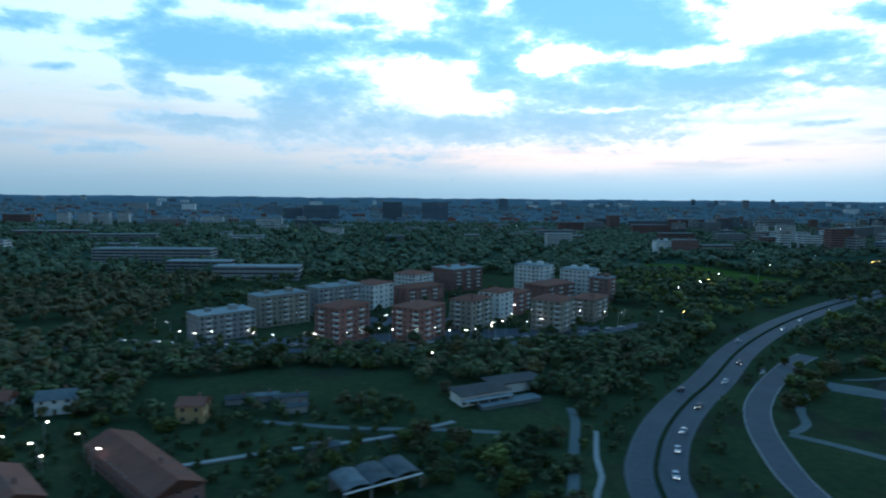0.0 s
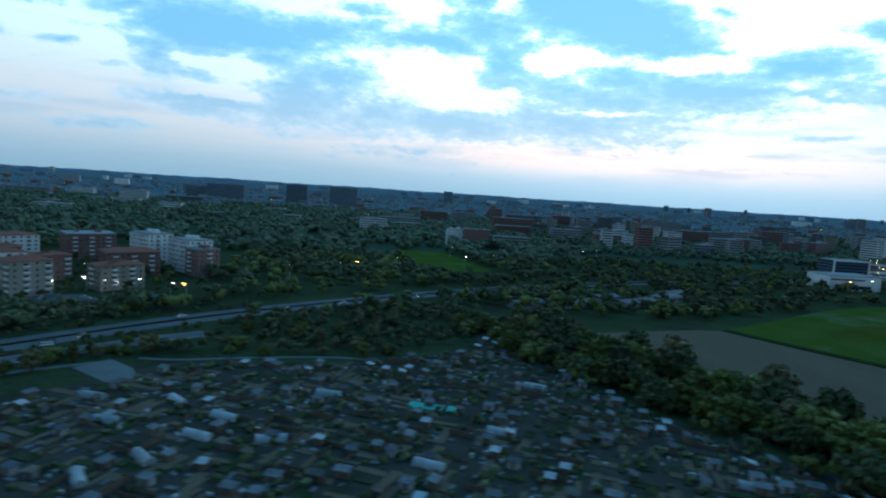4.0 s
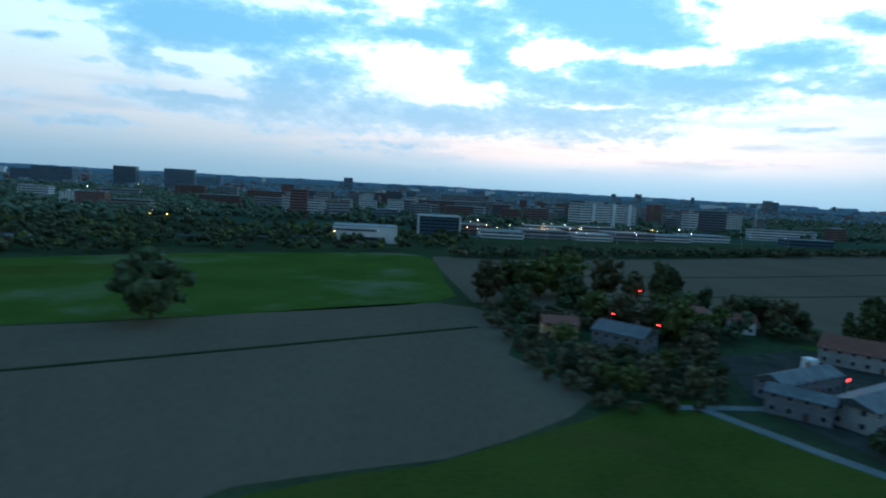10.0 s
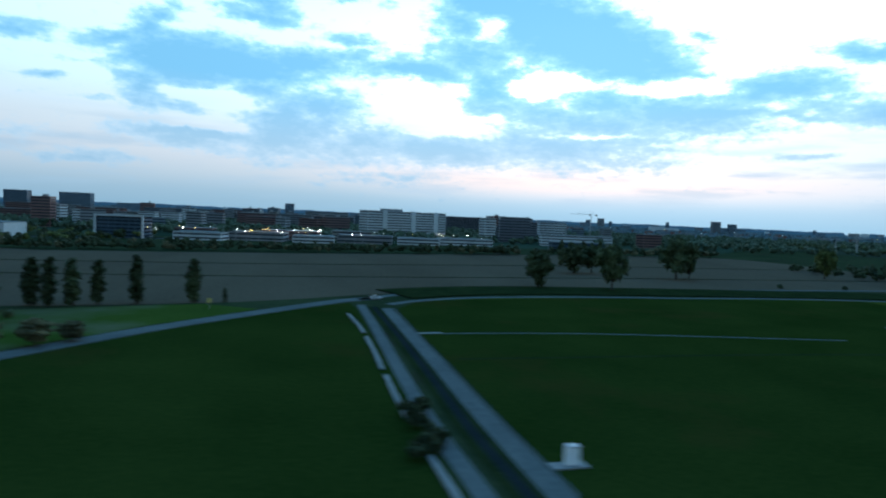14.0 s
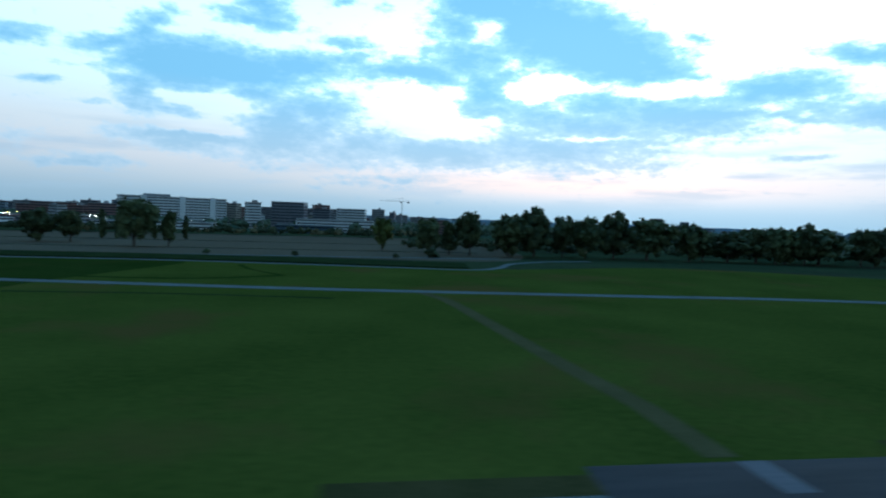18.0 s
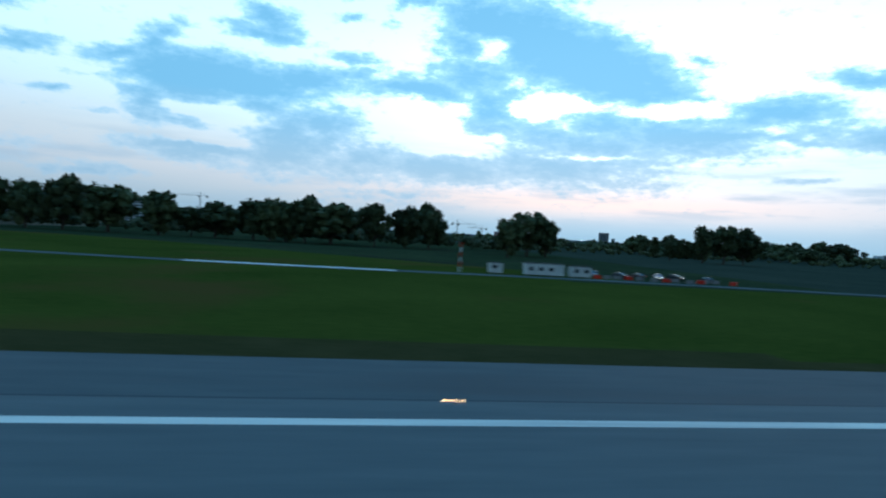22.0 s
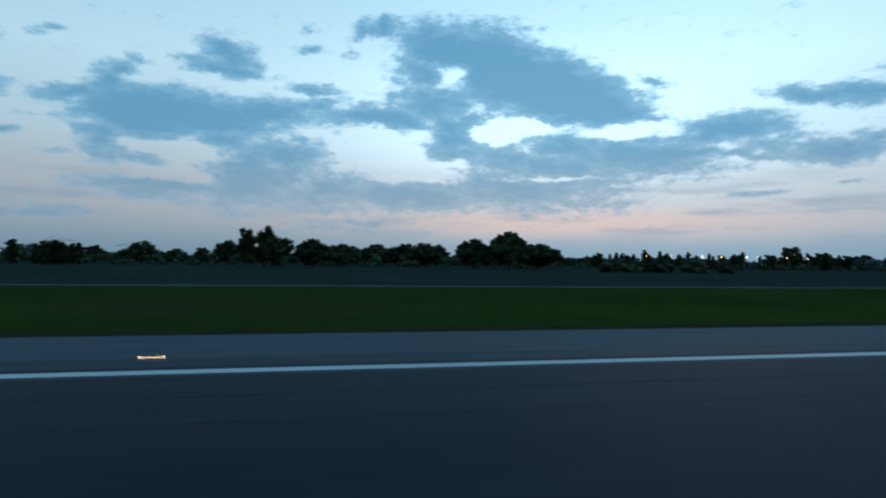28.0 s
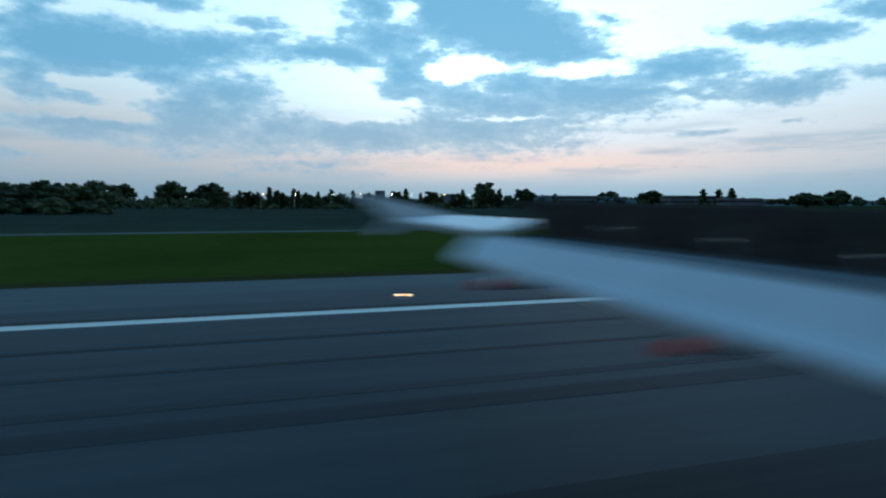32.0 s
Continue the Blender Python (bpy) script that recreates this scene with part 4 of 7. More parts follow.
def grove(n, inside, kinds, low, high, group, gap=5.0):
    """Scatter single trees over a patch given as (x0, x1, y0, y1, test)."""
    x0, x1, y0, y1, test = inside
    spots = []
    tries = 0
    while len(spots) < n and tries < 40 * n:
        tries += 1
        x, y = RNG.uniform(x0, x1), RNG.uniform(y0, y1)
        if test(x, y) and all((x - a) ** 2 + (y - b) ** 2 > gap * gap for a, b in spots):
            spots.append((x, y))
            plant(kinds[int(RNG.integers(len(kinds)))], x, y, RNG.uniform(low, high), 1.0, group)


def thicket(n, inside, material, low, high, label, seed, name="trees"):
    """Trees too many and too far to tell one by one: uneven crowns of clumps over short trunks, one mesh."""
    rng = np.random.default_rng(seed)
    x0, x1, y0, y1, test = inside
    centres, sizes = [], []
    made = tries = 0
    while made < n and tries < 30 * n:
        tries += 1
        x, y = rng.uniform(x0, x1), rng.uniform(y0, y1)
        if not test(x, y):
            continue
        made += 1
        h = rng.uniform(low, high)
        for _ in range(7):
            a, q = rng.uniform(0, 6.28), rng.uniform(0, 1) ** 0.5
            centres.append((x + math.cos(a) * q * h * 0.34, y + math.sin(a) * q * h * 0.34, h * (0.36 + 0.5 * rng.uniform(0, 1) * (1 - 0.6 * q * q))))
            sizes.append(h * rng.uniform(0.11, 0.24))
    v, f = clumps(np.array(centres), sizes, rng, 7, 0.55, 0.9)
    me = bpy.data.meshes.new(name)
    me.from_pydata((v * K).tolist(), [], f)
    me.materials.append(material)
    return tagged(new(name, me), label, "woods", "", "stuff")


def near_line(points, margin):
    line = smooth_line(points, 12)
    return lambda x, y: min((p.x - x) ** 2 + (p.y - y) ** 2 for p in line) < margin * margin


near_highway, near_slip = near_line(HIGHWAY, 22), near_line(SLIP, 9)
free = lambda x, y: not near_highway(x, y) and not near_slip(x, y)
MIX = ["round", "round2", "broad", "broad2", "brown", "bush", "bush2", "tall"]
# scrub and trees between the villa, the road and the blocks
grove(50, (-140, 150, 215, 290, lambda x, y: free(x, y) and not (-60 < x < 46 and 218 < y < 260) and not (50 < x < 100 and y < 225)), MIX, 5, 10, "trees before the apartment blocks", 8)
scrubby = lambda x, y: free(x, y) and not (-62 < x < 48 and 216 < y < 262) and not (48 < x < 102 and y < 240) and not near_line([(-140, 318), (-60, 305), (20, 298), (90, 300), (150, 318)], 7)(x, y)
thicket(640, (-240, 200, 212, 304, scrubby), M_LEAF_D, 5, 9, "dark scrub before the apartment blocks", 51, "scrub")
thicket(360, (-240, 200, 212, 304, scrubby), M_LEAF_B, 4, 8, "brown spring scrub before the apartment blocks", 52, "scrub")
courts = lambda x, y: y > 296 + 0.1 * abs(x)
thicket(170, (-130, 215, 300, 480, courts), M_LEAF_D, 4, 9, "dark courtyard trees between the blocks", 90)
thicket(130, (-130, 200, 300, 480, courts), M_LEAF, 4, 8, "green courtyard trees between the blocks", 53)
thicket(620, (-420, 60, 440, 720, lambda x, y: True), M_LEAF_D, 6, 11, "dense dark park trees beyond the blocks", 54)
thicket(640, (-520, -100, 260, 560, lambda x, y: True), M_LEAF_B, 8, 13, "brown spring trees of a park", 55)
thicket(480, (-520, -100, 120, 320, lambda x, y: x < -105), M_LEAF_D, 7, 12, "dark park trees", 56)
grove(22, (-150, 5, 120, 215, lambda x, y: free(x, y) and not (-75 < x < -10 and y < 190)), MIX, 4, 8, "trees near the road", 6)
grove(34, (40, 110, 95, 200, lambda x, y: free(x, y) and not (52 < x < 100 and y > 185) and not (x < 52 and y < 150)), MIX, 3, 8, "trees near the road", 5)
grove(26, (5, 60, 150, 185, free), ["bush", "bush2", "round", "brown"], 3, 6, "garden trees", 5)
paths = [near_line(line, 4.5) for line in ([(-10, 205), (20, 196), (55, 190), (70, 186)], [(68, 118), (78, 143), (87, 167), (97, 193), (100, 206)], [(80, 130), (84, 142), (90, 153), (93, 164), (101, 184)], [(-30, 172), (0, 180), (30, 186), (55, 197)])]
overgrown = lambda x, y: free(x, y) and not any(p(x, y) for p in paths) and not (46 < x < 104 and y > 183) and not (0 < x < 56 and y < 152) and not (-76 < x < -8 and 100 < y < 200)
thicket(300, (-160, 130, 100, 216, overgrown), M_LEAF_D, 1.6, 4.5, "dark brambles and low scrub beside the wide road", 57, "scrub")
thicket(200, (-160, 130, 100, 216, overgrown), M_LEAF, 1.4, 4.0, "green low scrub beside the wide road", 58, "scrub")
thicket(110, (100, 300, 120, 330, lambda x, y: near_line(HIGHWAY, 19)(x, y) and not near_line(HIGHWAY, 12)(x, y) and not near_slip(x, y)), M_LEAF_D, 1.5, 4, "dark bushes along the wide road", 59, "scrub")
thicket(170, (-80, -6, 104, 200, lambda x, y: not any(p(x, y) for p in paths)), M_LEAF_D, 1.2, 3.2, "dark garden shrubs round the houses", 60, "scrub")
thicket(150, (180, 372, 228, 330, lambda x, y: free(x, y) and y > 234 + max(0, x - 300) * 0.45), M_LEAF_D, 3, 7, "dark bushes between the roads and the plots", 91, "scrub")
thicket(60, (180, 372, 228, 330, lambda x, y: free(x, y) and y > 234 + max(0, x - 300) * 0.45), M_LEAF_B, 3, 7, "brown spring bushes between the roads", 92, "scrub")
thicket(12, (268, 290, 268, 288, lambda x, y: True), M_LEAF_D, 5, 8, "dark trees closing the side road", 93, "scrub")
# woods beyond the road, with a clearing
clearing = lambda x, y: 448 < y < 660 and 364 - (y - 508) * 0.32 < x < 426 - (y - 533) * 0.2
beyond = lambda x, y: free(x, y) and not clearing(x, y) and y > 258 + (x - 190) * 0.35 and not (x < 212 and y > 325)
thicket(230, (190, 480, 275, 560, beyond), M_LEAF_D, 7, 13, "dense dark wood beyond the wide road", 41)
thicket(150, (190, 480, 275, 560, beyond), M_LEAF, 6, 12, "fresh green trees in the wood", 42)
meadow_edge = lambda x, y: y > 322 + max(0, x - 500) * 0.42 + max(0, x - 640) * -0.1 and not clearing(x, y)
thicket(420, (380, 860, 318, 620, meadow_edge), M_LEAF_D, 6, 11, "dense dark wood beyond the meadow", 43)
thicket(260, (380, 860, 318, 620, meadow_edge), M_LEAF, 5, 10, "fresh green trees in the wood", 44)
grove(22, (430, 640, 330, 380, meadow_edge), MIX, 6, 10, "trees at the wood's edge", 9)
grove(24, (176, 240, 195, 250, lambda x, y: free(x, y) and y > 178 + (x - 170) * 0.9), ["bush", "round", "brown"], 4, 8, "trees between the roads", 6)
grove(18, (235, 330, 232, 290, free), ["bush", "round", "broad", "brown"], 4, 8, "trees beside the plots", 6)
# belt of tall trees between the garden plots and the field
belt_x = lambda y: 383 + (244 - y) * (0.43 if y > 195 else 0.53)
for k in range(120):
    y = 44 + 256 * (k + RNG.uniform(0, 1)) / 120
    u = RNG.uniform(0, 1)
    x = belt_x(y) - 8 - max(0, 200 - y) * 0.08 + u * 54
    plant(["broad", "round", "broad2", "round", "brown", "bush", "round2"][k % 7], x, y, RNG.uniform(10, 16) * (0.75 + 0.4 * u), 1.0, "tree belt beside the ploughed field")
thicket(260, (370, 540, 40, 300, lambda x, y: -10 - max(0, 200 - y) * 0.1 < x - belt_x(y) < 50), M_LEAF_D, 3, 7, "dark undergrowth of the tree belt", 87, "scrub")
thicket(160, (370, 540, 40, 300, lambda x, y: -8 - max(0, 200 - y) * 0.1 < x - belt_x(y) < 48), M_LEAF, 4, 9, "green undergrowth of the tree belt", 88, "scrub")
for k in range(14):
    plant("bush2", 586 + RNG.uniform(-3, 3), 176 - 9 * k, RNG.uniform(3, 6), 0.9, "bushes on the bank between the fields")
thicket(46, (578, 594, 20, 190, lambda x, y: near_line([(584, 190), (586, 120), (584, 20)], 4)(x, y)), M_LEAF_D, 2.5, 5.5, "dark hedge on the bank between the fields", 94, "hedge")
plant("broad2", 687, 209, 24, 0.85)
field("meadow_rough_patch", [(572, 286), (588, 284), (604, 290), (622, 298), (640, 312), (650, 326), (634, 332), (612, 326), (596, 316), (578, 304)], M_GRASS, "uncut olive grass in the meadow", 0.036)
# round the farm
farm_free = lambda x, y: (x - 841) ** 2 + (y - 178) ** 2 > 210 and (x - 825) ** 2 + (y - 195) ** 2 > 130 and (x - 870) ** 2 + (y - 130) ** 2 > 520
grove(34, (800, 862, 126, 240, lambda x, y: y > 132 and x > 812 and farm_free(x, y)), ["brown", "round", "brown", "brown", "bush2", "plane"], 5, 9, "trees round the farm", 6)
grove(12, (858, 930, 178, 225, lambda x, y: y > 190 + (x - 858) * 0.1), ["plane", "round", "brown"], 10, 15, "trees round the farm", 7)
grove(22, (868, 945, 86, 100, lambda x, y: True), ["bush2", "bush", "brown"], 2, 4.5, "bushes before the farm", 4)
for x, y, h in [(932, 186, 12), (938, 185, 17.5), (944, 187, 17.5), (953, 192, 14), (959, 190, 14.5), (964, 193, 14), (970, 196, 13.5), (980, 199, 15), (996, 203, 14), (1006, 203, 5)]:
    plant("poplar", x, y, h, 1.2, "row of poplars by the lane")
for x, y, h in [(973, 130, 7), (967, 124, 6), (980, 138, 6.5), (985, 143, 5)]:
    plant("brown", x, y, h, 1.3, "bare shrubs beside the lane")
# hedge of trees at the far side of the ploughed field
hedge_y = lambda x: 415 + (x - 830) * 0.27
thicket(260, (826, 1440, 400, 600, lambda x, y: abs(y - hedge_y(x)) < 11), M_LEAF_D, 5, 10, "long dark hedge of trees beyond the ploughed field", 61, "hedge")
thicket(90, (826, 1440, 400, 600, lambda x, y: abs(y - hedge_y(x)) < 12), M_LEAF_B, 5, 9, "brown spring trees in the hedge", 62, "hedge")
# large trees along the airfield
for x, y, h, w, kind in [(1133, 266, 19.5, 0.85, "round2"), (1167, 260, 24, 0.62, "plane"), (1181, 345, 20, 0.9, "round2"), (1195, 350, 19, 0.8, "plane"), (1236, 323, 27, 0.75, "plane"), (1250, 332, 21, 0.6, "tall"), (1363, 355, 22, 0.7, "round"), (1278, 290, 3, 1.0, "bush2"), (1318, 290, 3, 1.0, "bush2"),
                         (1366, 292, 3, 1.0, "bush2"), (1386, 325, 22, 0.75, "plane"), (1385, 300, 7, 1.0, "bush2"), (1399, 329, 21, 0.7, "tall")]:
    plant(kind, x, y, h, w, "trees by the boundary lane")
for x, y, h in [(1193, 398, 18), (1201, 402, 17), (1212, 406, 17.5), (1220, 409, 16.5), (1228, 413, 18), (1237, 417, 15.5)]:
    plant("poplar", x, y, h, 1.0, "row of poplars across the ploughed field")
for x, y, h, w, kind in [(1410, 325, 24.4, 0.60, "plane"), (1432, 325, 23.8, 0.86, "round2"), (1447, 325, 25.9, 0.66, "broad2"), (1464, 325, 24.1, 0.60, "plane"),
                         (1478, 325, 24.0, 0.82, "round2"), (1495, 325, 25.4, 0.76, "broad2"), (1516, 325, 24.2, 1.03, "plane"), (1541, 322, 22.6, 0.92, "round2"),
                         (1568, 325, 17.0, 1.21, "broad2"), (1587, 325, 21.0, 1.11, "plane"), (1604, 322, 21.3, 1.04, "round2"), (1627, 322, 20.0, 1.37, "broad2"),
                         (1555, 330, 15.5, 0.83, "plane"), (1596, 320, 22.4, 0.77, "round2"), (1614, 318, 22.9, 0.68, "broad2"), (1650, 315, 22.9, 0.71, "plane"),
                         (1667, 322, 22.8, 0.74, "round2"), (1680, 324, 23.1, 0.60, "broad2"), (1706, 256, 17.6, 0.75, "round2"), (1726, 292, 22.6, 0.95, "plane"), (1738, 298, 19.0, 0.8, "round2")]:
    plant(kind, x, y, h * 1.1, w * 1.05, "row of large trees by the airfield")
for x, y, h, w, kind in [(1770, 480, 4.0, 1.60, "broad2"), (1847, 675, 19.5, 1.42, "round2"), (1870, 600, 9.2, 1.60, "broad2"), (2151, 560, 21.0, 1.60, "broad2"),
                         (2216, 500, 19.3, 1.29, "broad2"), (2243, 470, 20.3, 1.46, "broad2"), (1840, 354, 15.0, 0.80, "plane"), (1857, 345, 26.0, 0.72, "round2"), (1873, 347, 27.0, 0.8, "plane"),
                         (1889, 350, 24.0, 0.68, "broad2"), (1875.5, 440, 16.1, 1.9, "poplar"), (1889, 440, 13.6, 1.3, "poplar"), (1892.5, 441, 15.0, 1.5, "poplar"),
                         (1897, 440, 15.0, 1.8, "poplar"), (1901, 441, 15.9, 1.9, "poplar"), (1905, 440, 14.6, 1.7, "poplar"), (1911, 440, 13.9, 1.5, "poplar"), (1914.5, 440, 14.4, 1.8, "poplar"),
                         (1923, 556, 19.6, 1.47, "broad2"), (1965, 600, 17.1, 1.00, "round2"), (1985, 610, 23.2, 0.99, "broad2"), (2011, 600, 18.0, 1.26, "plane")]:
    plant(kind, x, y, h, w, "trees beyond the perimeter road")
for x, y, h, w, kind in [(2029, 371, 25.7, 0.70, "tall"), (2039, 373, 27.5, 0.77, "tall"), (2175, 392, 20.3, 1.24, "broad2"), (2200, 392, 25.7, 1.11, "broad2"),
                         (2147, 420, 17.8, 1.28, "broad2"), (1941, 600, 14.2, 1.27, "broad2"), (2044, 378, 22.0, 1.26, "round2"), (2070, 505, 15.4, 1.08, "broad2"),
                         (2089, 520, 15.0, 1.36, "broad2"), (2127, 600, 18.3, 1.60, "broad2"), (2068, 384, 18.0, 1.1, "broad2"), (2084, 560, 18.6, 1.34, "broad2"),
                         (2103, 650, 20.3, 1.60, "broad2"), (2134, 657, 22.8, 1.60, "broad2"), (2228, 412, 18.1, 1.60, "broad2"), (2086, 378, 15.0, 1.1, "broad2")]:
    plant(kind, x, y, h, w, "trees beyond the perimeter road")
for x, y, h, w, kind in [(2179, 690, 22.0, 0.9, "broad2"), (2210, 695, 24.7, 1.35, "broad2"), (2255, 705, 28.3, 1.15, "broad2"), (2295, 712, 27.1, 1.60, "broad2"),
                         (2552, 527, 26.7, 1.26, "tall"), (2592, 527, 20.5, 1.60, "tall"), (2742, 620, 18.7, 1.60, "broad2"), (2783, 600, 19.2, 1.60, "broad2"),
                         (2852, 450, 14.9, 1.60, "broad2"), (2890, 450, 17.4, 1.60, "broad2"), (2757, 480, 18.0, 1.60, "poplar"), (2775, 480, 17.9, 1.60, "poplar"),
                         (2791, 480, 19.0, 1.60, "poplar")]:
    plant(kind, x, y, h, w, "trees beyond the perimeter road")
for k in range(8):
    plant("bush2", 2224 + 9 * k, 292 + RNG.uniform(-8, 8), RNG.uniform(7, 10), 1.3, "bushes beyond the perimeter road")
thicket(230, (1760, 2420, 520, 660, lambda x, y: True), M_LEAF_D, 6, 13, "dark hedge trees beyond the perimeter road", 63, "hedge")
for k in range(34):
    plant("poplar" if k % 3 else "tall", 2318 + 8.0 * k + RNG.uniform(-2.5, 2.5), 490 + RNG.uniform(-8, 8), RNG.uniform(12, 17), 1.2, "long row of young poplars")


def woods(name, count, place, low, high, material, label, seed):
    rng = np.random.default_rng(seed)
    pts = np.array([place(rng) for _ in range(count)])
    size = rng.uniform(low, high, count)
    spread = lambda s: pts + rng.normal(size=pts.shape) * size[:, None] * s
    centres = np.concatenate([np.c_[pts, size * 0.42], np.c_[spread(0.3), size * rng.uniform(0.5, 0.8, count)], np.c_[spread(0.36), size * rng.uniform(0.45, 0.9, count)], np.c_[spread(0.42), size * rng.uniform(0.3, 0.7, count)]])
    v, f = clumps(centres, np.concatenate([size * 0.46, size * rng.uniform(0.2, 0.36, count), size * rng.uniform(0.16, 0.3, count), size * rng.uniform(0.2, 0.34, count)]), rng, 1, 0.8, 0.85)
    me = bpy.data.meshes.new(name)
    me.from_pydata((v * K).tolist(), [], f)
    me.materials.append(material)
    return tagged(new(name, me), label, "woods", "", "stuff")


def between(x0, x1, y0, y1):
    def draw(r):
        x, y = r.uniform(x0, x1), r.uniform(y0, y1)
        return (x, y + 220) if clearing(x, y) else (x, y)
    return draw


woods("woods", 4600, between(-1300, 560, 560, 1560), 8, 14, M_LEAF_M, "dark mixed woods between the suburbs", 21)
woods("woods", 2400, between(420, 1150, 700, 1560), 7, 12, M_LEAF_M, "green mixed woods between the buildings", 22)
woods("woods", 600, between(-1100, -480, 130, 700), 5, 10, M_LEAF_B, "brownish spring scrub and trees", 23)
woods("woods", 3600, between(-3600, 3400, 1540, 4600), 6, 13, M_LEAF_F, "far woods with haze in their leaf colour", 24)
woods("woods", 1700, between(1100, 2700, 700, 1560), 7, 12, M_LEAF_M, "far dark trees beyond the airfield", 25)
woods("woods", 1800, between(2400, 6500, 450, 3200), 7, 13, M_LEAF_F, "far trees with haze in their leaf colour", 26)
woods("hedge", 260, between(1760, 2800, 440, 520), 3, 6, M_LEAF_D, "low dark hedges beyond the perimeter road", 27)

thicket(230, (1380, 1760, 335, 420, lambda x, y: True), M_LEAF_D, 5, 10, "dark undergrowth behind the large trees", 71, "hedge")
thicket(170, (2330, 3100, 500, 640, lambda x, y: True), M_LEAF_D, 8, 14, "dark trees and bushes beyond the airfield", 72, "hedge")
thicket(140, (1740, 2500, 660, 900, lambda x, y: True), M_LEAF_D, 9, 16, "dark trees of the land beyond the airfield", 73, "hedge")
# the low rise of the plain at the horizon, painted in haze colour
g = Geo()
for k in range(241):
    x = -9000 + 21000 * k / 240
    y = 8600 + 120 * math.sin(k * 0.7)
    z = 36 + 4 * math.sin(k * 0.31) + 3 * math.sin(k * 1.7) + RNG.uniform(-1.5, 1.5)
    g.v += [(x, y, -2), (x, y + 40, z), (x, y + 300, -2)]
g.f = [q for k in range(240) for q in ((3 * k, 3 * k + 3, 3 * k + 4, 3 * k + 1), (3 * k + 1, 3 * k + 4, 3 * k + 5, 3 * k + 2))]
structure("backdrop", g, M_FAR, "wooded rise at the far horizon, haze in its colour", "backdrop")

thicket(80, (858, 950, 84, 106, lambda x, y: y < 104 - 0.05 * (x - 858)), M_LEAF_D, 2.2, 4.5, "dark bushes and brambles before the farm", 81, "scrub")
thicket(50, (862, 948, 84, 108, lambda x, y: True), M_LEAF_B, 1.8, 4.0, "brown spring bushes before the farm", 82, "scrub")
thicket(170, (796, 856, 124, 232, lambda x, y: farm_free(x, y) and x > 803 + max(0, 150 - y) * 0.3), M_LEAF_B, 2.5, 6, "dense brown spring undergrowth beside the farm", 83, "scrub")
thicket(90, (925, 975, 108, 170, lambda x, y: x > 930 + (150 - y) * 0.1 and not near_line(LANE, 11)(x, y) and x < 962), M_LEAF_D, 2, 5, "dark bushes beside the farm lane", 84, "scrub")
thicket(60, (850, 930, 176, 222, lambda x, y: y > 186), M_LEAF_D, 4, 9, "dark trees behind the farm buildings", 85)
thicket(14, (1054.5, 1058.5, 74, 97, lambda x, y: True), M_LEAF_D, 1.6, 2.8, "dark bushes on the canal edge", 86, "scrub")

for x, y, h, w, kind in [(861, 166, 9, 0.95, "brown"), (868, 176, 11, 0.9, "brown"), (884, 214, 15, 0.9, "plane"), (897, 222, 16, 0.7, "tall"), (858, 193, 14, 1.0, "brown"), (846, 212, 15, 1.0, "round")]:
    plant(kind, x, y, h, w, "trees round the farm")
for x, y, h, w, kind in [(890, 245, 24, 0.62, "tall"), (896, 243, 21, 0.6, "tall"), (859, 276, 23, 0.95, "round"), (872, 262, 22, 0.8, "brown"), (842, 268, 21, 1.0, "broad"), (826, 262, 20, 0.9, "round"),
                         (812, 250, 20, 0.9, "brown"), (864, 186, 16.5, 0.85, "broad"), (852, 202, 15, 0.8, "brown"), (846, 238, 18, 0.9, "round2"), (880, 250, 17, 0.8, "brown"), (818, 222, 15, 0.9, "round2")]:
    plant(kind, x, y, h, w, "tall trees behind the farm")

# ---- buildings ----
def window_mesh(w, h, lit=False):
    me = bpy.data.meshes.new("window")
    g = Geo().box(0, -0.03, 0, w, 0.06, h)
    g.box(0, -0.045, 0.08, w - 0.16, 0.07, h - 0.16)
    me.from_pydata([(x * K, y * K, z * K) for x, y, z in g.v], [], g.f)
    me.materials.append(M_FRAME)
    me.materials.append(M_LAMP_W if lit else M_GLASS)
    for k, p in enumerate(me.polygons):
        p.material_index = 1 if k >= 6 else 0
    return me


WIN = window_mesh(1.3, 1.5)
WIN_WIDE = window_mesh(2.4, 1.5)
BAL = Geo().box(0, -0.6, 0, 3.0, 1.2, 0.15).box(0, -1.15, 0.15, 3.0, 0.1, 0.9).box(-1.45, -0.6, 0.15, 0.1, 1.2, 0.9).box(1.45, -0.6, 0.15, 0.1, 1.2, 0.9).mesh("balcony", M_WALLS["white"])


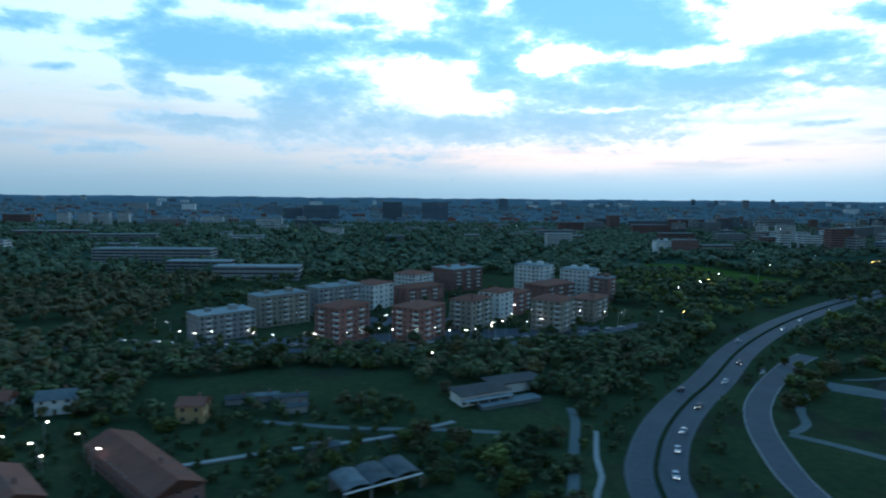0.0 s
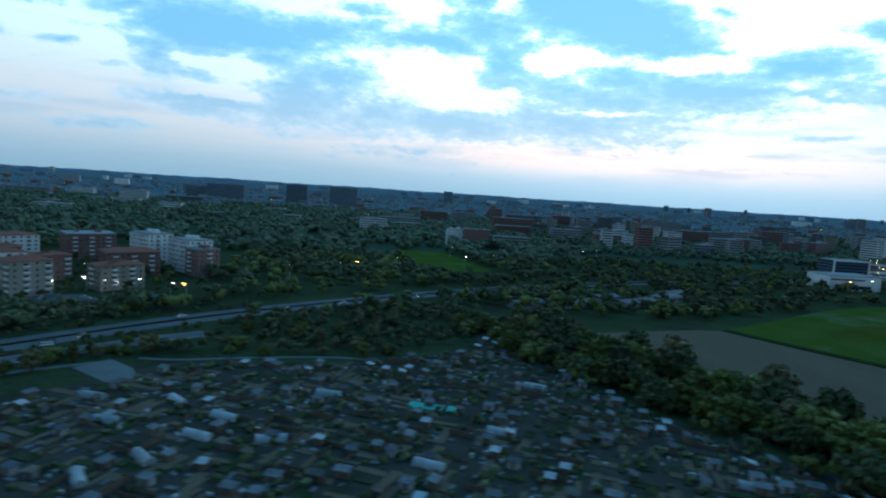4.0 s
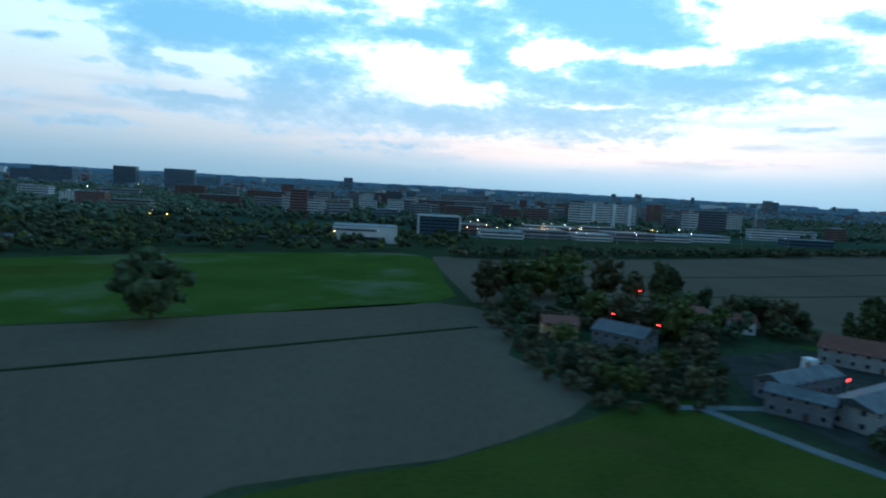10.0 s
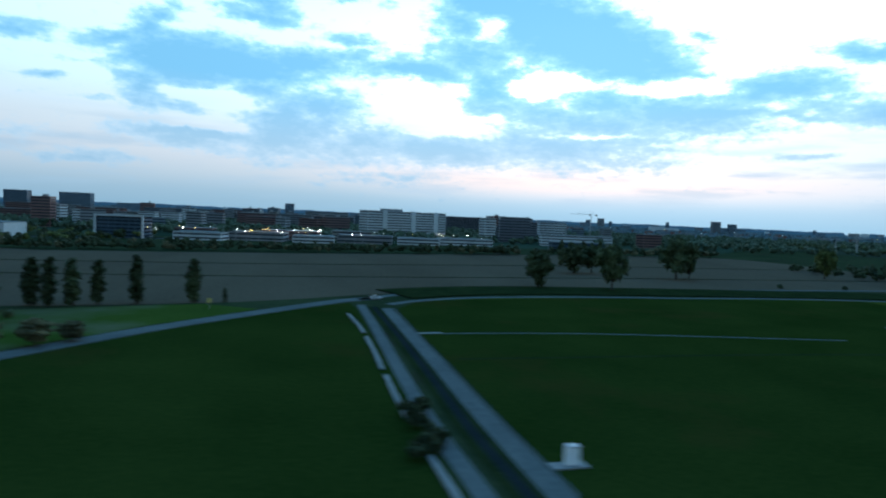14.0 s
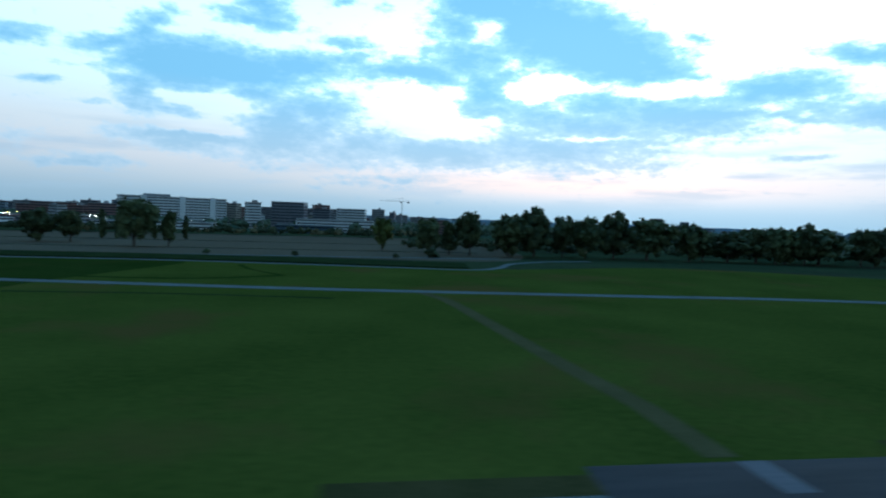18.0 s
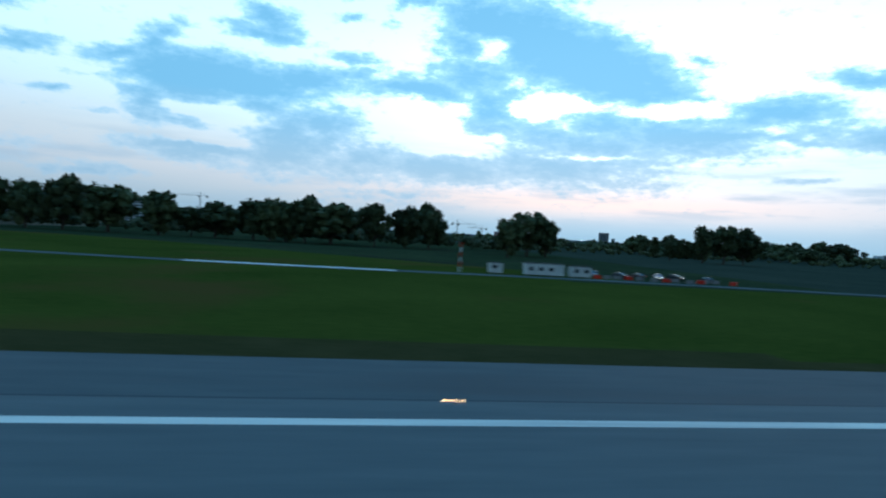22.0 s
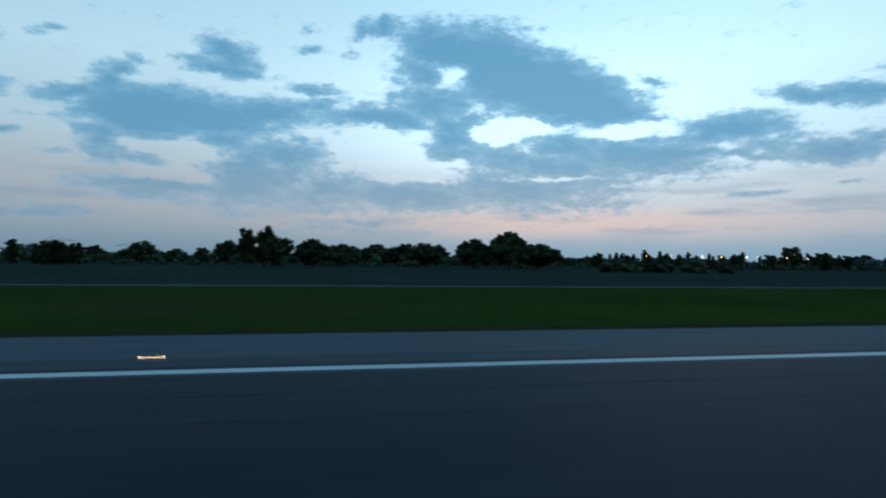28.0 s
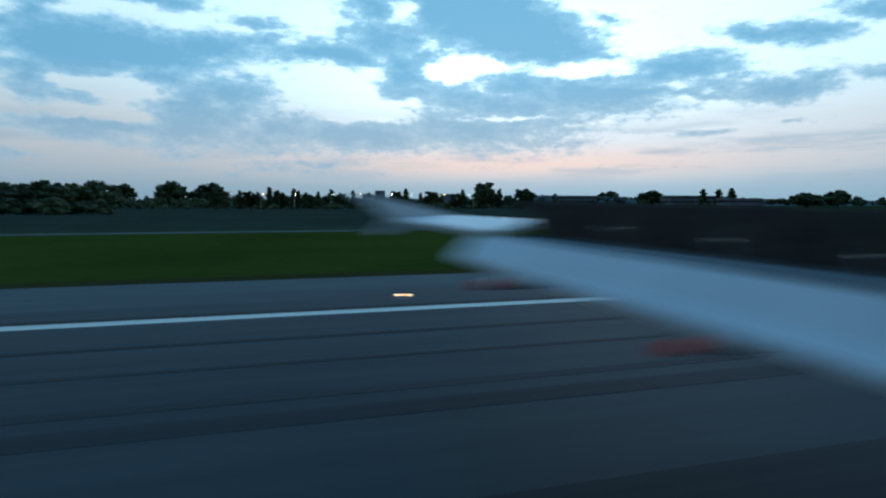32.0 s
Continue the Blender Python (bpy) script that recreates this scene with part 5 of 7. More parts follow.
def apartment(x, y, w, d, h, wall, roof, label, turn=0.0, balconies=True, group="apartment blocks"):
    """A block of flats, its front to -y: walls, roof, a window for each room, balconies; origin under its middle."""
    b = root("apartment_building", x, y, turn, label, "apartment building", group)
    n = max(2, round(h / 3.1))
    Geo().box(0, 0, -0.5, w, d, h + 0.5).part("wall", M_WALLS[wall], b)
    if roof == "tiles":
        Geo().gable(0, 0, h, w, d, 2.2, 0.6, 0.2, d / 2 * 0.8).part("roof", M_TILE, b, "hipped clay tile roof")
    else:
        Geo().box(0, 0, h, w + 0.5, d + 0.5, 0.5).box(0, 0, h + 0.5, w - 0.4, d - 0.4, 0.12).part("roof", M_FLAT, b, "flat grey roof")
        Geo().box(w * 0.2, 0, h + 0.6, 4, 4, 2.4).part("roof_hut", M_WALLS[wall], b)
        Geo().box(-w * 0.22, d * 0.1, h + 0.6, 3, 3, 1.8).part("roof_hut", M_WALLS[wall], b)
    step = h / n
    cols = max(3, round(w / 3.6))
    for j in range(n):
        z = j * step + 0.9
        for i in range(cols):
            u = -w / 2 + (i + 0.5) * w / cols
            if balconies and i % 3 == 1 and j:
                put("balcony", BAL, b, pose(u, -d / 2, z - 0.85))
                put("window", WIN_WIDE, b, pose(u, -d / 2, z - 0.3))
            else:
                put("window", WIN, b, pose(u, -d / 2, z))
        for i in range(max(2, round(d / 5))):
            m = max(2, round(d / 5))
            u = -d / 2 + (i + 0.5) * d / m
            if balconies and j and i % 2:
                put("balcony", BAL, b, pose(w / 2, u, z - 0.85, 0, 0, 90))
                put("window", WIN_WIDE, b, pose(w / 2, u, z - 0.3, 0, 0, 90))
            else:
                put("window", WIN, b, pose(w / 2, u, z, 0, 0, 90))
            put("window", WIN, b, pose(-w / 2, u, z, 0, 0, -90))
    return b


def corner_block(x0, x1, y, h, share, wall, roof, label, near=True):
    """A block standing cornerwise to the runway: x0 to x1 its reach, y its nearest corner, share what its balcony front takes of that."""
    turn = 42 if near else 34
    c, s = math.cos(radians(turn)), math.sin(radians(turn))
    if near:
        w, d = share * (x1 - x0) / c, (1 - share) * (x1 - x0) / s
        return apartment((x0 + x1) / 2, y + (w * s + d * c) / 2, w, d, h, wall, roof, label, -turn)
    w, d = (1 - share) * (x1 - x0) / c, share * (x1 - x0) / s
    return apartment((x0 + x1) / 2, y + (w * s + d * c) / 2, w, d, h, wall, roof, label, turn)


corner_block(-70, -34, 318, 14, 0.28, "grey", "flat", "long grey apartment block with a pale flat roof", False)
corner_block(-44, -8, 352, 18, 0.26, "cream", "flat", "apartment block with a stepped grey flat roof", False)
corner_block(-12, 24, 378, 18.5, 0.25, "grey", "flat", "grey apartment block with roof terraces", False)
corner_block(-1, 28, 308, 19, 0.45, "pink", "tiles", "salmon-pink apartment block with white balconies")
corner_block(40, 70, 308, 18, 0.45, "pink", "tiles", "pinkish brick apartment block with balconies")
corner_block(18, 46, 402, 17, 0.5, "white", "tiles", "white apartment block with a red tile roof")
corner_block(45, 84, 414, 12, 0.25, "pink", "tiles", "long low pinkish block under red tiles", False)
corner_block(49, 80, 448, 17.5, 0.5, "white", "tiles", "white apartment block under red hipped tiles")
corner_block(75, 102, 332, 17.5, 0.42, "cream", "tiles", "cream apartment block with a tile roof")
corner_block(82, 124, 468, 18.5, 0.35, "brick", "flat", "dark red brick apartment block", False)
corner_block(97, 120, 356, 18, 0.5, "white", "tiles", "white and pink apartment block with red tiles")
corner_block(113, 136, 372, 15, 0.4, "pink", "tiles", "pink wing of a white apartment block")
corner_block(122, 149, 322, 18.5, 0.5, "cream", "tiles", "cream apartment block with rounded end bays")
corner_block(144, 175, 440, 24, 0.6, "white", "flat", "tall white apartment tower with open terraces")
corner_block(176, 206, 425, 22.5, 0.6, "white", "flat", "tall white apartment tower beside brick wings")
corner_block(140, 178, 398, 15.5, 0.3, "brick", "tiles", "red brick wing of the white towers", False)
corner_block(156, 184, 350, 14, 0.4, "cream", "tiles", "low cream apartment block")
corner_block(192, 214, 412, 18, 0.5, "brick", "flat", "dark brick wing of a white tower")


def office(x, y, w, d, h, wall, label, turn=0.0, roof=M_FLAT, name="office_building", bands=True, category="office building", group="", piers=True):
    """A long building with ribbon windows, one band a storey."""
    b = root(name, x, y, turn, label, category, group)
    Geo().box(0, 0, -0.5, w, d, h + 0.5).part("wall", M_WALLS[wall], b)
    Geo().box(0, 0, h, w + 0.4, d + 0.4, 0.5).part("roof", roof, b)
    if bands:
        n = max(1, round(h / 3.6))
        far = Geo()
        for j in range(n):
            z = (j + 0.35) * h / n
            if not piers:
                far.box(0, -d / 2, z, w - 1.2, 0.12, 1.5).box(w / 2, 0, z, 0.12, d - 1.2, 1.5).box(-w / 2, 0, z, 0.12, d - 1.2, 1.5)
                continue
            g = Geo().box(0, -d / 2, z, w - 1.2, 0.12, 1.5)
            g.box(w / 2, 0, z, 0.12, d - 1.2, 1.5).box(-w / 2, 0, z, 0.12, d - 1.2, 1.5)
            g.part("window_band", M_GLASS, b)
        if not piers:
            tagged(far.part("window_glazing", M_GLASS, b), kind="stuff")
        k = max(2, round(w / 6))
        for i in range(1, k if piers else 0):
            Geo().box(-w / 2 + i * w / k, -d / 2 - 0.08, 0, 0.35, 0.2, h).part("pier", M_WALLS[wall], b)
    return b


office(-200, 690, 127, 22, 17, "grey", "long low grey office block with ribbon windows", -6)
office(-70, 562, 77, 20, 12, "grey", "low grey building with ribbon windows", -6)
office(-130, 600, 60, 18, 13, "grey", "low grey building with ribbon windows", -6)
office(-182, 1400, 55, 20, 24, "white", "white building far off among woods")
for k in range(4):
    office(-620 + 36 * k, 1410 + 14 * k, 24, 16, 32, "white", "pale apartment tower far off", group="far towers")
for k, (x, y, w, h) in enumerate([(-760, 1500, 60, 26), (-420, 1450, 90, 18), (-330, 1500, 50, 22), (-90, 1450, 80, 16), (-500, 1100, 120, 12), (-340, 980, 100, 14), (-480, 850, 90, 14), (-560, 760, 80, 13)]):
    office(x, y, w, 18, h, ["brick", "grey", "white", "dark"][k % 4], "far suburban block among trees", group="far suburban blocks")
# far towers: the haze in front of them is put into the wall colour
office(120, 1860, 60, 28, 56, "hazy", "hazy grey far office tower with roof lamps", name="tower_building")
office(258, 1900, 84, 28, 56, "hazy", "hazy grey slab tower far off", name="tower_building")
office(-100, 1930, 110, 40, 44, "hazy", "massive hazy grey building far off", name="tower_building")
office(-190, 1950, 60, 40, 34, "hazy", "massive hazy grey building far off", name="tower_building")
apartment(458, 755, 33, 14, 21, "brick", "flat", "dark red apartment block at the wood's edge", -4, False)
apartment(432, 765, 22, 14, 19, "white", "flat", "white apartment block at the wood's edge", -4, False)
office(503, 752, 45, 14, 14, "cream", "long cream building with a pale roof edge", -4)
for k, (x, y, w, h, wall) in enumerate([(560, 960, 60, 17, "brick"), (640, 930, 50, 18, "grey"), (700, 900, 44, 15, "brick"), (747, 960, 25, 20, "white"), (785, 945, 25, 20, "white"), (826, 930, 25, 24, "white"), (610, 1150, 80, 22, "brick"),
                                         (458, 1200, 54, 25, "brick"), (520, 1230, 40, 24, "grey"), (380, 1060, 70, 16, "grey"), (330, 900, 40, 20, "white"), (714, 835, 34, 21, "white"), (900, 1000, 60, 24, "brick")]
                                        + [
                                         (960, 1020, 60, 24, "grey"), (1020, 1040, 50, 26, "grey"), (860, 840, 40, 22, "grey"), (930, 900, 60, 20, "brick"), (680, 1300, 90, 24, "dark"), (800, 1350, 90, 26, "brick"),
                                         (1140, 1100, 60, 28, "brick"), (1210, 1150, 50, 30, "dark"), (1000, 1300, 90, 30, "grey"), (1300, 1300, 80, 32, "dark")]):
    office(x, y, w, 15, h, wall, "suburban block behind the trees", -4, group="suburban blocks")
hall = office(767, 505, 52, 30, 13, "white", "large white factory hall with a stepped front", -2, bands=False, name="factory_hall", category="factory")
Geo().box(-8, -15.2, 9.2, 34, 0.3, 1.6).part("sign_band", M_WALLS["blue"], hall, "blue band of unreadable sign panels")
Geo().box(-14, -17, 0, 12, 4, 6).part("porch", M_WALLS["brick"], hall)
Geo().box(8, -15.2, 1.5, 16, 0.3, 3.2).part("window_band", M_GLASS, hall)
office(841, 590, 41, 24, 20, "blue", "dark blue box building edged with white frames", -3)
bb = root("building_portal", 841, 577, -3, "white framed portal on the dark blue building", "facade")
Geo().box(-20.5, 0, 0, 1.6, 1.2, 20.5).part("post", M_WALLS["white"], bb)
Geo().box(20.5, 0, 0, 1.6, 1.2, 20.5).part("post", M_WALLS["white"], bb)
Geo().box(0, 0, 19.3, 42, 1.2, 1.6).part("lintel", M_WALLS["white"], bb)
for k, (x, y, w, d, h, wall) in enumerate([(908, 596, 44, 26, 7, "white"), (958, 620, 52, 34, 8, "grey"), (1012, 610, 40, 26, 6.5, "white"), (1064, 632, 56, 30, 8, "grey"), (1120, 640, 44, 26, 6.5, "white"),
                                           (890, 650, 36, 24, 9, "brick"), (985, 668, 60, 26, 9, "brick"), (1050, 680, 44, 22, 10, "cream"), (1175, 660, 60, 24, 7, "white")]):
    office(x, y, w, d, h, wall, "low industrial hall with a grey roof", -6 + 3 * (k % 3), M_SLATE if k % 2 else M_FLAT, "industrial_hall", True, "industrial hall", "industrial halls", piers=False)
slab_a = office(1121, 822, 128, 22, 35, "white", "long pale office slab with dark ribbon windows", 28.4, group="office slabs")
for k, u in enumerate((-38, 8, 46)):
    Geo().box(u, -11.4, -0.3, 7, 1.4, 36.5).part("stair_tower", M_WALLS["white"], slab_a, "plain white stair tower")
Geo().box(-20, 2, 35.5, 30, 10, 3).part("roof_plant", M_WALLS["grey"], slab_a)
office(1270, 795, 41, 26, 34, "dark", "dark cubic office building", -8, group="office slabs")
office(1350, 870, 40, 24, 29, "white", "white office building with stepped roof", -8, group="office slabs")
office(1300, 640, 60, 16, 8, "blue", "low blue hall by the trees", -6, group="industrial halls", name="industrial_hall")
office(1330, 720, 90, 14, 14, "white", "white terrace of low buildings", -6)
office(1823, 660, 43, 16, 15, "brick", "far brick building beyond the fields", 0)
office(2700, 372, 30, 14, 8, "dark", "dim house beyond the airfield trees", 0)
office(2775, 520, 60, 16, 12, "dark", "dim building behind the airfield trees", 0)
office(2650, 560, 70, 16, 12, "dark", "grey building behind the airfield trees", 0)
rng = np.random.default_rng(44)
for k in range(70):
    x, y = rng.uniform(600, 1500), rng.uniform(760, 1500)
    if abs(x - 1121) < 90 and 740 < y < 880:
        y += 160
    h = rng.uniform(14, 27) + (rng.uniform(6, 12) if rng.random() < 0.3 else 0)
    b = office(x, y, rng.uniform(13, 38), 14, h, ["grey", "hazy", "cream", "dark", "white", "grey", "brick"][k % 7], "mid-rise block of the town behind the halls", rng.uniform(-30, 30), M_FLAT if k % 3 else M_TILE, group="town blocks", piers=False)
    Geo().box(rng.uniform(-4, 4), 0, h + 0.5, rng.uniform(3, 6), 5, rng.uniform(1.8, 3.2)).part("roof_hut", M_WALLS["grey"], b)
for k in range(10):
    x, y = rng.uniform(-300, 420), rng.uniform(720, 1300)
    office(x, y, rng.uniform(24, 60), 14, rng.uniform(9, 15), ["white", "grey", "cream"][k % 3], "pale low building among the woods", rng.uniform(-12, 6), group="low buildings among woods", piers=False)
# distant city along the horizon
rng = np.random.default_rng(31)
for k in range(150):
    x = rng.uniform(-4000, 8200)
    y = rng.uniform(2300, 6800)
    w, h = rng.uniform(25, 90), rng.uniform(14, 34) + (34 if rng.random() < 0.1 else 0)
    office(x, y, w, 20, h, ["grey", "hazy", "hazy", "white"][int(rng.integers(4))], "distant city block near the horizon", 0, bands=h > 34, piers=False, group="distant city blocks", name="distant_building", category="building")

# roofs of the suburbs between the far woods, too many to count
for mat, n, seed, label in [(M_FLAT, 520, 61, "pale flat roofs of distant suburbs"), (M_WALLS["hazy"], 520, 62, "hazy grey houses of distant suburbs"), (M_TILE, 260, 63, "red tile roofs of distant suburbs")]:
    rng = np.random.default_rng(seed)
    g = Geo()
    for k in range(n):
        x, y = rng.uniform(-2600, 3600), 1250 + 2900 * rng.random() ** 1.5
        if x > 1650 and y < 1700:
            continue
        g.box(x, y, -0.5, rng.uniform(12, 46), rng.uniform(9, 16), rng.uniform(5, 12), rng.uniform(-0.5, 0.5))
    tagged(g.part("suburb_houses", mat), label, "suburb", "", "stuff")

# ---- villa, sheds and houses near the road ----
def house(x, y, w, d, h, wall, roof, label, turn=0.0, rise=2.4, name="house", category="house", hip=0.0, windows=True, group=""):
    b = root(name, x, y, turn, label, category, group)
    g = Geo().box(0, 0, -0.3, w, d, h + 0.3)
    if not hip:
        for s in (-1, 1):
            e = s * w / 2
            g.add([(e, -d / 2, h), (e, d / 2, h), (e, 0, h + rise), (e - s * 0.3, -d / 2, h), (e - s * 0.3, d / 2, h), (e - s * 0.3, 0, h + rise)],
                  [(0, 1, 2), (5, 4, 3), (0, 2, 5, 3), (1, 4, 5, 2)])
    g.part("wall", M_WALLS[wall], b)
    Geo().gable(0, 0, h, w, d, rise, 0.5, 0.18, hip).part("roof", roof, b)
    Geo().box(w * 0.2, d * 0.12, h + rise * 0.4, 0.8, 0.8, rise * 0.6 + 1.1).part("chimney", M_WALLS["brick"], b)
    if windows:
        n = max(2, round(w / 3.6))
        for j in range(max(1, round(h / 3.2))):
            for i in range(n):
                u = -w / 2 + (i + 0.5) * w / n
                if j == 0 and i == n // 2:
                    Geo().box(u, -d / 2 - 0.04, 0, 1.1, 0.1, 2.1).part("door", M_WOOD, b)
                else:
                    put("window", WIN, b, pose(u, -d / 2, j * 3.1 + 0.9))
            for i in range(max(1, round(d / 4.5))):
                m = max(1, round(d / 4.5))
                put("window", WIN, b, pose(w / 2, -d / 2 + (i + 0.5) * d / m, j * 3.1 + 0.9, 0, 0, 90))
                put("window", WIN, b, pose(-w / 2, -d / 2 + (i + 0.5) * d / m, j * 3.1 + 0.9, 0, 0, -90))
    return b


house(-36, 166, 46, 13, 5, "brick", M_TILE, "long house with a red clay tile roof", -50, 2.8)
house(-64, 154, 24, 12, 5.5, "brick", M_TILE, "house with a broad red tile roof", -50, 2.6)
house(-34, 210, 9, 8, 6.2, "ochre", M_TILE, "small ochre house with a brown tile roof", -5, 1.8)
house(-84, 224, 12, 9, 5.5, "white", M_SLATE, "pale house with a grey roof", 12, 2.2)
house(-104, 224, 10, 8, 5.5, "grey", M_TILE, "grey house with a red roof", 5, 2.2)
house(-130, 186, 16, 10, 6, "cream", M_TILE, "cream house with a red tile roof", 18, 2.4)
villa = root("villa", 74, 221, 18, "low modern villa with dark roof and white terraces", "villa")
Geo().box(-6, 0, -0.3, 20, 10, 4.6).part("wall", M_WALLS["white"], villa)
Geo().box(13, 6, -0.3, 20, 9, 4.2).part("wing", M_WALLS["white"], villa)
Geo().gable(-6, 0, 4.3, 20, 10, 1.1, 1.0, 0.25, 4).part("roof", M_DARKROOF, villa, "low hipped dark grey roof")
Geo().box(13, 6, 3.9, 24, 11, 0.45).part("wing_roof", M_DARKROOF, villa)
Geo().box(2, -8.5, 0, 26, 6, 1.5).part("terrace", M_SLATE, villa, "pale raised terrace")
Geo().box(-6, -6.6, 2.6, 21, 3.0, 0.3).part("canopy", M_WALLS["grey"], villa)
for k in range(6):
    Geo().box(-15 + 3.4 * k, -5.06, 0.8, 2.4, 0.1, 1.7).part("window", M_GLASS, villa)
for k in range(5):
    Geo().rod((-15.5 + 4.6 * k, -7.9, 1.4), (-15.5 + 4.6 * k, -7.9, 2.7), 0.14).part("post", M_WHITEPAINT, villa)
shed = root("arched_shed", 27, 153, 24, "open shed under three pale barrel roofs", "shed")
for k in range(3):
    g = Geo()
    n = 9
    for i in range(n + 1):
        a = math.pi * i / n
        for y in (-5.6, 5.6):
            for r in (0.0, 0.16):
                g.v.append((-7.2 + 7.2 * k - (3.6 + r) * math.cos(a), y, 4.2 + (1.15 + r) * math.sin(a)))
    for i in range(n):
        q, s = 4 * i, 4 * i + 4
        g.f += [(q + 1, s + 1, s + 3, q + 3), (q, q + 2, s + 2, s), (q, s, s + 1, q + 1), (q + 2, q + 3, s + 3, s + 2)]
    g.part("barrel_roof", M_SHEET, shed)
for k in range(4):
    for y in (-5.2, 5.2):
        Geo().box(-10.8 + 7.2 * k, y, -0.2, 0.3, 0.3, 4.4).part("post", M_STEEL, shed)
Geo().box(0, 5.3, 0, 21.6, 0.2, 4.2).part("back_wall", M_WALLS["grey"], shed)
Geo().box(0, -5.6, 3.9, 22.2, 0.25, 0.4).part("gutter_beam", M_WHITEPAINT, shed)
for k, (x, y, w) in enumerate([(-22, 225, 9), (-13, 227, 10), (-3, 225, 12), (0, 214, 8), (12, 178, 9)]):
    house(x, y, w, 4, 2.4, "grey", M_SHEET, "small garden hut with a pale sheet roof", 8, 0.5, "garden_hut", "shed", 0, False, "garden huts")
for k, (x, y, w, t) in enumerate([(492, 370, 34, 28), (524, 392, 30, 28), (412, 351, 22, 20), (446, 360, 26, 24), (476, 384, 20, 26), (540, 412, 26, 30)]):
    house(x, y, w, 11, 3.6, "grey", M_SLATE, "low workshop with a pale grey sheet roof", t, 1.2, "workshop", "workshop", 0, True, "low workshops by the wood")

# ---- the farm ----
barn = house(883.5, 121, 42, 10, 5.6, "grey", M_SLATE, "long weathered farm barn with a grey roof", 22, 1.7, "barn", "barn")
house(870, 136, 26, 8, 5.0, "dark", M_SLATE, "rear barn with a grey sheet roof", 20, 1.8, "barn", "barn")
house(858.5, 121.5, 14, 8, 5.2, "dark", M_SLATE, "side barn closing the farmyard", -49, 1.3, "barn", "barn")
Geo().box(0, 0, -0.2, 3, 3, 8.2).part("silo_tower", M_WALLS["white"], tagged(root("water_tower", 878, 142, 10), "small pale square tower in the farmyard", "tower"))
house(917, 156, 34, 13, 5.2, "grey", M_TILE, "farmhouse with a large red tile roof", -50, 3.4)
house(915, 116, 18, 7, 3.0, "white", M_TILE, "low white annex with red tiles", -42, 1.8, "annex", "house")
house(880, 211, 26, 13, 5.4, "cream", M_TILE, "farmhouse with a red hipped roof", -24, 3.2, hip=5)
house(901, 204, 10, 8, 5.0, "white", M_TILE, "small white house with a tiled roof", -24, 2.0)
house(841, 178, 17, 12, 6.2, "dark", M_SLATE, "grey two-storey farm building", -50, 2.4)
house(825, 195, 12, 9, 5.0, "ochre", M_TILE, "small house with an orange tile roof", -12, 2.0)
structure("farm_wall_1", strip([(925, 100), (937, 106), (955, 117), (952, 123), (930, 128), (905, 136)], -0.2, 0.2, -0.1, 1.5, 4), M_LANE, "weathered garden wall round the farm", "wall")
for x, y in [(944, 130), (950, 133), (938, 134)]:
    plant("bush2", x, y, 3.2, 1.5, "hedge in the farm garden")
rng = np.random.default_rng(5)
for k in range(26):
    b = root("crate", rng.uniform(864, 930), rng.uniform(90, 104), rng.uniform(0, 90), "weathered crate or sheet of farm scrap", "crate", "farmyard scrap")
    s = rng.uniform(0.8, 2.6)
    Geo().box(0, 0, 0.0, s * 1.6, s, s * 0.5).box(0, 0, s * 0.5, s * 1.7, s * 1.08, 0.08).part("body", [M_SHEET, M_WOOD, M_FOIL][k % 3], b)

RED_POLE = Geo().rod((0, 0, -0.2), (0, 0, 1), 0.05).mesh("pole", M_STEEL)
RED_HEAD = Geo().rod((0, 0, 0), (0, 0, 0.35), 0.2, 0.14, 8).mesh("lamp", M_LAMP_R)
for x, y, z in [(837.6, 180.4, 11), (845.2, 165.1, 10.9), (870.4, 121.3, 8.6), (880.4, 244, 8.1), (911.5, 214.7, 6), (911.2, 139.8, 6), (941.8, 149.4, 6)]:
    b = root("obstruction_light", x, y, 0, "lit red warning lamp on a slim steel pole", "lamp", "red warning lamps")
    p = put("pole", RED_POLE, b)
    p.scale = (1, 1, z)
    put("lamp", RED_HEAD, b, pose(0, 0, z))

# ---- the allotments ----
GARDENS = [(198, 136), (212, 182), (228, 196), (252, 222), (302, 222), (356, 248), (380, 290), (396, 284), (388, 220), (410, 160), (440, 118), (462, 50), (215, 50)]


def inside(x, y, outline):
    hit = False
    for (ax, ay), (bx, by) in zip(outline, outline[1:] + outline[:1]):
        if (ay > y) != (by > y) and x < ax + (y - ay) / (by - ay) * (bx - ax):
            hit = not hit
    return hit


